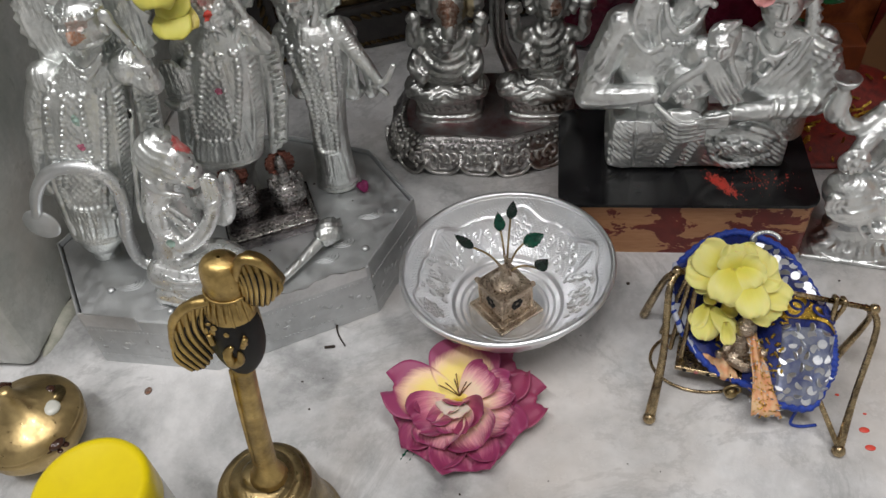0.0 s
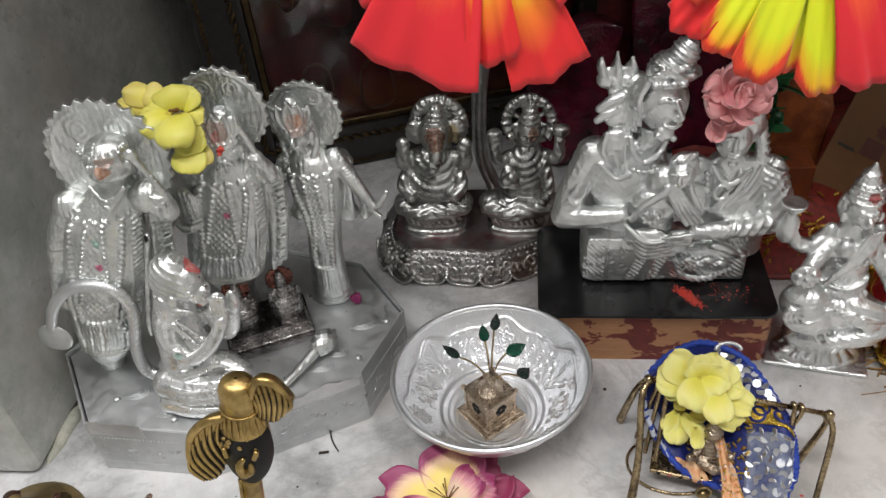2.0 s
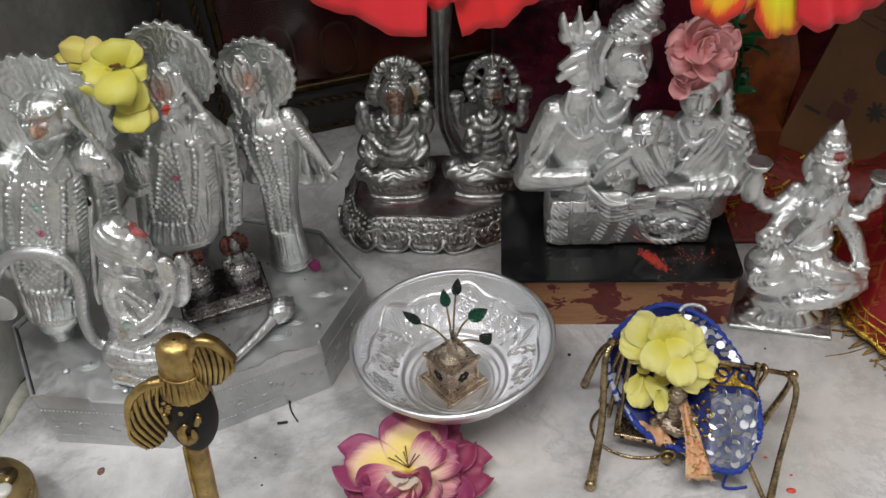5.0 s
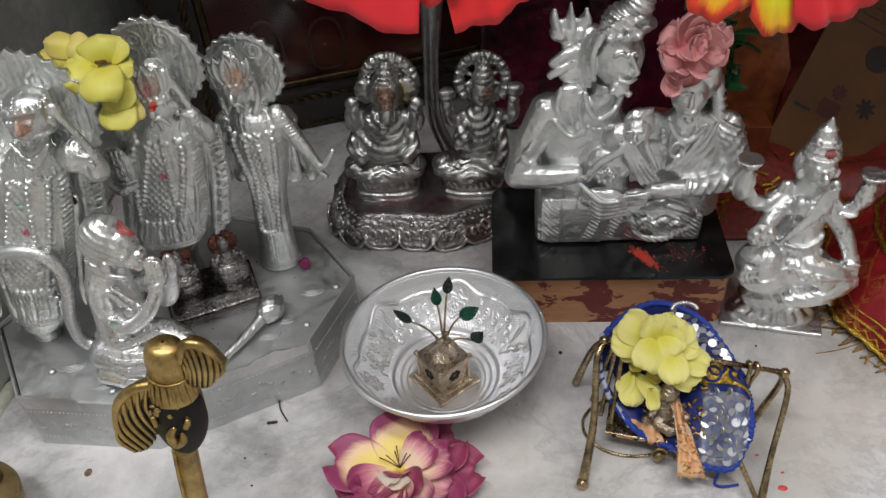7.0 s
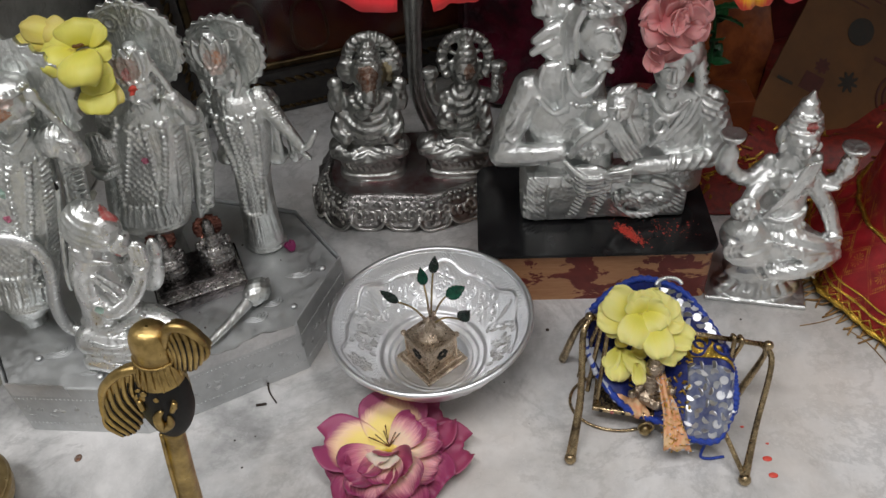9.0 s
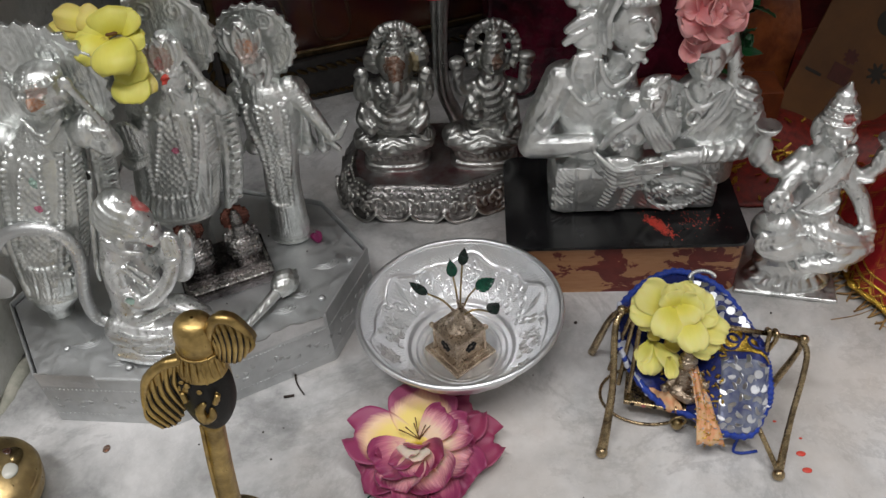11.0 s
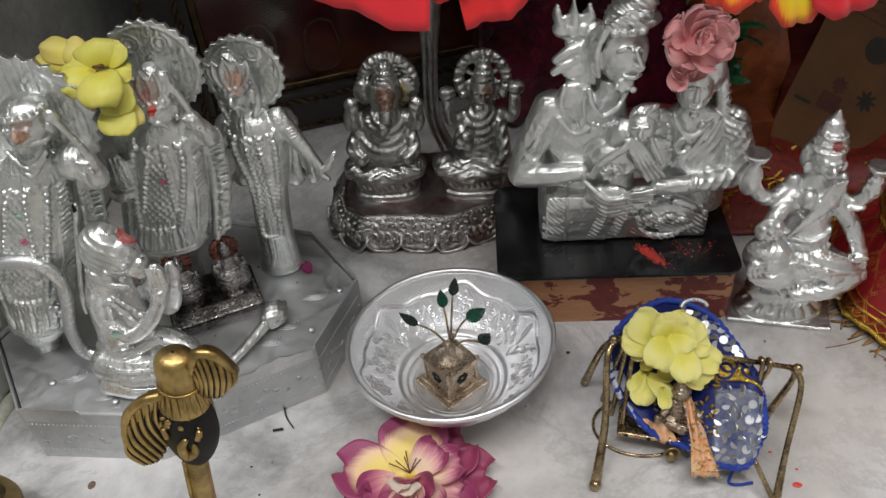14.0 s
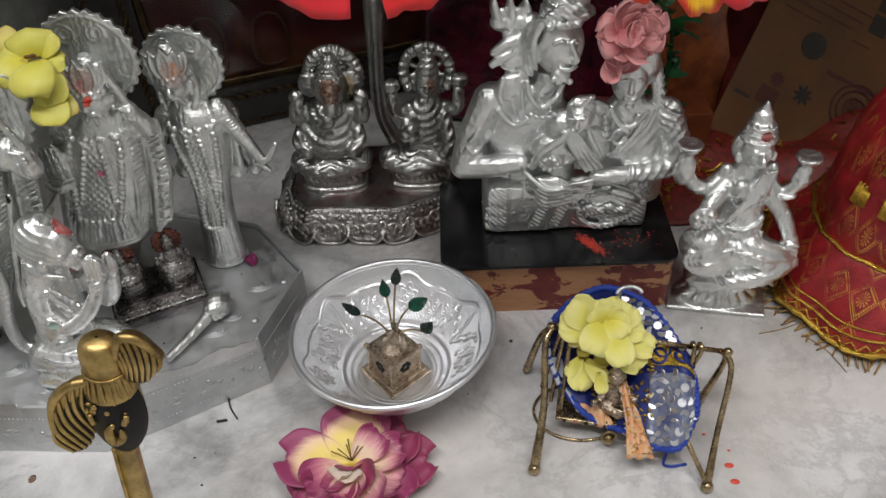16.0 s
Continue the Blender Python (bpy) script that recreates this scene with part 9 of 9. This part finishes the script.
def chunri_mat():
    """Red cloth with woven gold bands, diamonds and sprigs, laid out on the cloth's own coordinates."""
    m, nt, b = node_mat("red_brocade", (0.3, 0.01, 0.02), 0.5)
    tc = nt.nodes.new("ShaderNodeTexCoord")
    sep = nt.nodes.new("ShaderNodeSeparateXYZ")
    nt.links.new(tc.outputs["UV"], sep.inputs[0])

    def op(kind, a, c=0.0):
        n = nt.nodes.new("ShaderNodeMath")
        n.operation = kind
        for i, x in enumerate((a, c)):
            if hasattr(x, "links"):
                nt.links.new(x, n.inputs[i])
            else:
                n.inputs[i].default_value = x
        return n.outputs[0]
    u, v = op("MULTIPLY", sep.outputs[0], 26.0), op("MULTIPLY", sep.outputs[1], 6.5)
    fu, fv = op("SUBTRACT", op("FRACT", u), 0.5), op("SUBTRACT", op("FRACT", v), 0.5)
    dia = op("ADD", op("ABSOLUTE", fu), op("ABSOLUTE", fv))
    ring = op("LESS_THAN", op("ABSOLUTE", op("SUBTRACT", dia, 0.40)), 0.045)
    ring2 = op("LESS_THAN", op("ABSOLUTE", op("SUBTRACT", dia, 0.50)), 0.02)
    rad = op("SQRT", op("ADD", op("MULTIPLY", fu, fu), op("MULTIPLY", fv, fv)))
    ang = op("ARCTAN2", fu, fv)
    ray = op("LESS_THAN", op("SINE", op("MULTIPLY", ang, 12.0)), -0.2)
    sprig = op("MULTIPLY", ray, op("LESS_THAN", rad, 0.20))
    cells = op("LESS_THAN", op("SINE", op("MULTIPLY", op("ADD", u, v), 70.0)), 0.5)
    mask = op("MAXIMUM", op("MULTIPLY", op("MAXIMUM", ring, ring2), cells), sprig)
    vec = coords(nt)
    wear = ramp(nt, noise_tex(nt, vec, 60.0, 4.0), (0.46, grey(0.05)), (0.62, grey(0.9)))
    mk = mix(nt, 1.0, wear, mix(nt, mask, grey(0.0), grey(1.0)), "MULTIPLY")
    red = ramp(nt, noise_tex(nt, vec, 90.0, 5.0), (0.3, (0.19, 0.007, 0.010)), (0.7, (0.38, 0.016, 0.022)))
    nt.links.new(mix(nt, mk, red, (0.78, 0.44, 0.08)), b.inputs["Base Color"])
    nt.links.new(mk, b.inputs["Metallic"])
    nt.links.new(ramp(nt, noise_tex(nt, vec, 300.0), (0.3, grey(0.55)), (0.7, grey(0.3))), b.inputs["Roughness"])
    bump(nt, b, noise_tex(nt, vec, 900.0, 2.0), 0.4, 0.0006)
    return m


M_CHUNRI = chunri_mat()
M_TASSEL = metal_mat("tassel_thread", (0.42, 0.26, 0.10), (0.20, 0.10, 0.04), 0.45, 2.0, 0.3, 0.8, 0.0, 0.6)
build_dressed_idol()


# ---- cloth flowers hanging from the niche roof ----
def build_hanging_flowers():
    # petal: place of its root, direction in the picture plane (degrees from straight down, to the right), length, half width, material
    one = [(-50, 0.060, 0.013, 0), (-21, 0.0705, 0.027, 0), (6, 0.062, 0.011, 2), (22, 0.0745, 0.0165, 2), (-66, 0.050, 0.020, 0), (60, 0.05, 0.024, 0), (100, 0.05, 0.024, 0), (-110, 0.05, 0.024, 0), (180, 0.05, 0.026, 0)]
    two = [(-41, 0.062, 0.0085, 2), (-29, 0.0605, 0.0088, 1), (-16, 0.0635, 0.0092, 1), (-6, 0.0600, 0.0090, 1), (4, 0.0675, 0.0085, 1), (18, 0.067, 0.012, 0), (38, 0.067, 0.020, 0), (-62, 0.050, 0.018, 1), (75, 0.055, 0.026, 0), (120, 0.05, 0.024, 0), (180, 0.05, 0.026, 0)]
    for (cx, cy, cz), spec in (((0.010, -0.036, 0.336), one), ((0.118, -0.050, 0.334), two)):
        root = thing("cloth_flower", "red and yellow cloth flower with frilled petals hanging on wire", "flower", Matrix.Translation((cx, cy, cz)) @ Matrix.Scale(0.92 if cx < 0.05 else 1.0, 4, (1, 0, 0)), "hanging cloth flowers")
        for k, (a, ln, wd, mi) in enumerate(spec):
            me = petal_mesh("petal", ln, wd, -0.10, -0.35, 0.10, 0.07 if wd > 0.015 else 0.14, 1.4, 0.04 if wd > 0.015 else 0.09, 200 + k + int(cx * 1000), 0.0006, 29, 21, 0.0, True)
            part("petal", me, (M_FIRE, M_FIRE_YEL, M_FIRE_MID)[mi], root, at=Matrix.Translation((0, -0.002 * (k % 3), 0)) @ pose(0, 0, 0, 62, 0, 0) @ pose(0, 0, 0, 0, 0, 180 + a) @ Matrix.Translation((0, 0.003, 0)))
        turned("calyx", [(0.0, -0.004), (0.007, -0.002), (0.008, 0.004), (0.004, 0.012), (0.0018, 0.016), (0.0, 0.016)], M_LEAF, root, None, 20)
        tube("wire_stem", [(0, 0, 0.012), (0.004, 0.02, 0.10), (0.002, 0.05, 0.16), (0, 0.06, 0.5995 - cz)], 0.0016, M_LEAF, root, 8)


build_hanging_flowers()


# ---- crumbs, drops and twigs on the marble ----
def build_bits():
    t = tube("twig", [(-0.0985, -0.0100, 0.0012), (-0.0975, -0.0150, 0.0018), (-0.0955, -0.0200, 0.0012), (-0.0905, -0.0270, 0.0010)], [0.0011, 0.0005, 0.0005, 0.0004], M_TWIG, None, 8)
    tagged(t, "thin curved dry twig on marble", "twig")
    t = tube("twig", [(-0.1025, -0.0285, 0.0010), (-0.0965, -0.0275, 0.0010)], [0.0008, 0.0008], M_TWIG, None, 8)
    tagged(t, "short dry stick on marble", "twig")
    for x, y, r in ((0.1855, -0.0685, 0.0021), (0.1860, -0.0785, 0.0021), (0.1770, -0.0480, 0.0009), (0.1880, -0.0590, 0.0008)):
        ob = ball("red_drop", r, M_RED_DROP, None, (x, y, 0.0002), 14, (1.25, 0.8, 0.25))
        tagged(ob, "small red powder drop on marble", "powder", "red drops")
    ob = ball("crumb", 0.0024, M_PASTE_BROWN, None, (-0.1995, -0.0625, 0.0004), 12, (0.9, 1.1, 0.25))
    tagged(ob, "orange-brown crumb on marble", "crumb")
    rnd = random.Random(12)
    vs, fs = [], []
    spots = [(0.074, 0.026)] + [(rnd.uniform(-0.15, 0.2), rnd.uniform(-0.12, 0.04)) for _ in range(26)]
    for x, y in spots:
        r = rnd.uniform(0.00025, 0.0007) if (x, y) != (0.074, 0.026) else 0.0011
        v, f = lump((x, y, r * 0.5), (r, r * rnd.uniform(0.7, 1.2), r * 0.6))
        base = len(vs)
        vs += v
        fs += [tuple(i + base for i in q) for q in f]
    for _ in range(22):
        x, y = rnd.uniform(-0.2, -0.09), rnd.uniform(-0.025, 0.08)
        r = rnd.uniform(0.0003, 0.0008)
        v, f = lump((x, y, PT + r * 0.5), (r, r, r * 0.6))
        base = len(vs)
        vs += v
        fs += [tuple(i + base for i in q) for q in f]
    tagged(part("specks", mesh_from("specks", vs, fs), M_TWIG), "dark specks scattered on marble and metal", "specks", kind="stuff")

    def rag(u, v):
        return np.array((-0.345 + 0.034 * u, -0.112 + 0.058 * v, 0.002 + 0.022 * math.sin(math.pi * u) * (0.6 + 0.4 * math.sin(9 * v)) + 0.003 * math.sin(20 * u + 7 * v)))
    ob, _ = cloth_sheet("purple_cloth", rag, 25, 25, M_PURPLE)
    tagged(ob, "folded purple cloth lying beside the marble slab", "cloth")
    # two hair-thin loose threads by the hem
    for pts in ([(0.2300, 0.0250, 0.0004), (0.2450, 0.0280, 0.0005), (0.2580, 0.0330, 0.0006)], [(0.2560, 0.0230, 0.0004), (0.2660, 0.0100, 0.0005), (0.2720, -0.0080, 0.0004)]):
        tagged(tube("thread", pts, 0.0003, M_TASSEL, None, 6), "fine brown thread lying on marble", "thread", "loose threads")


build_bits()
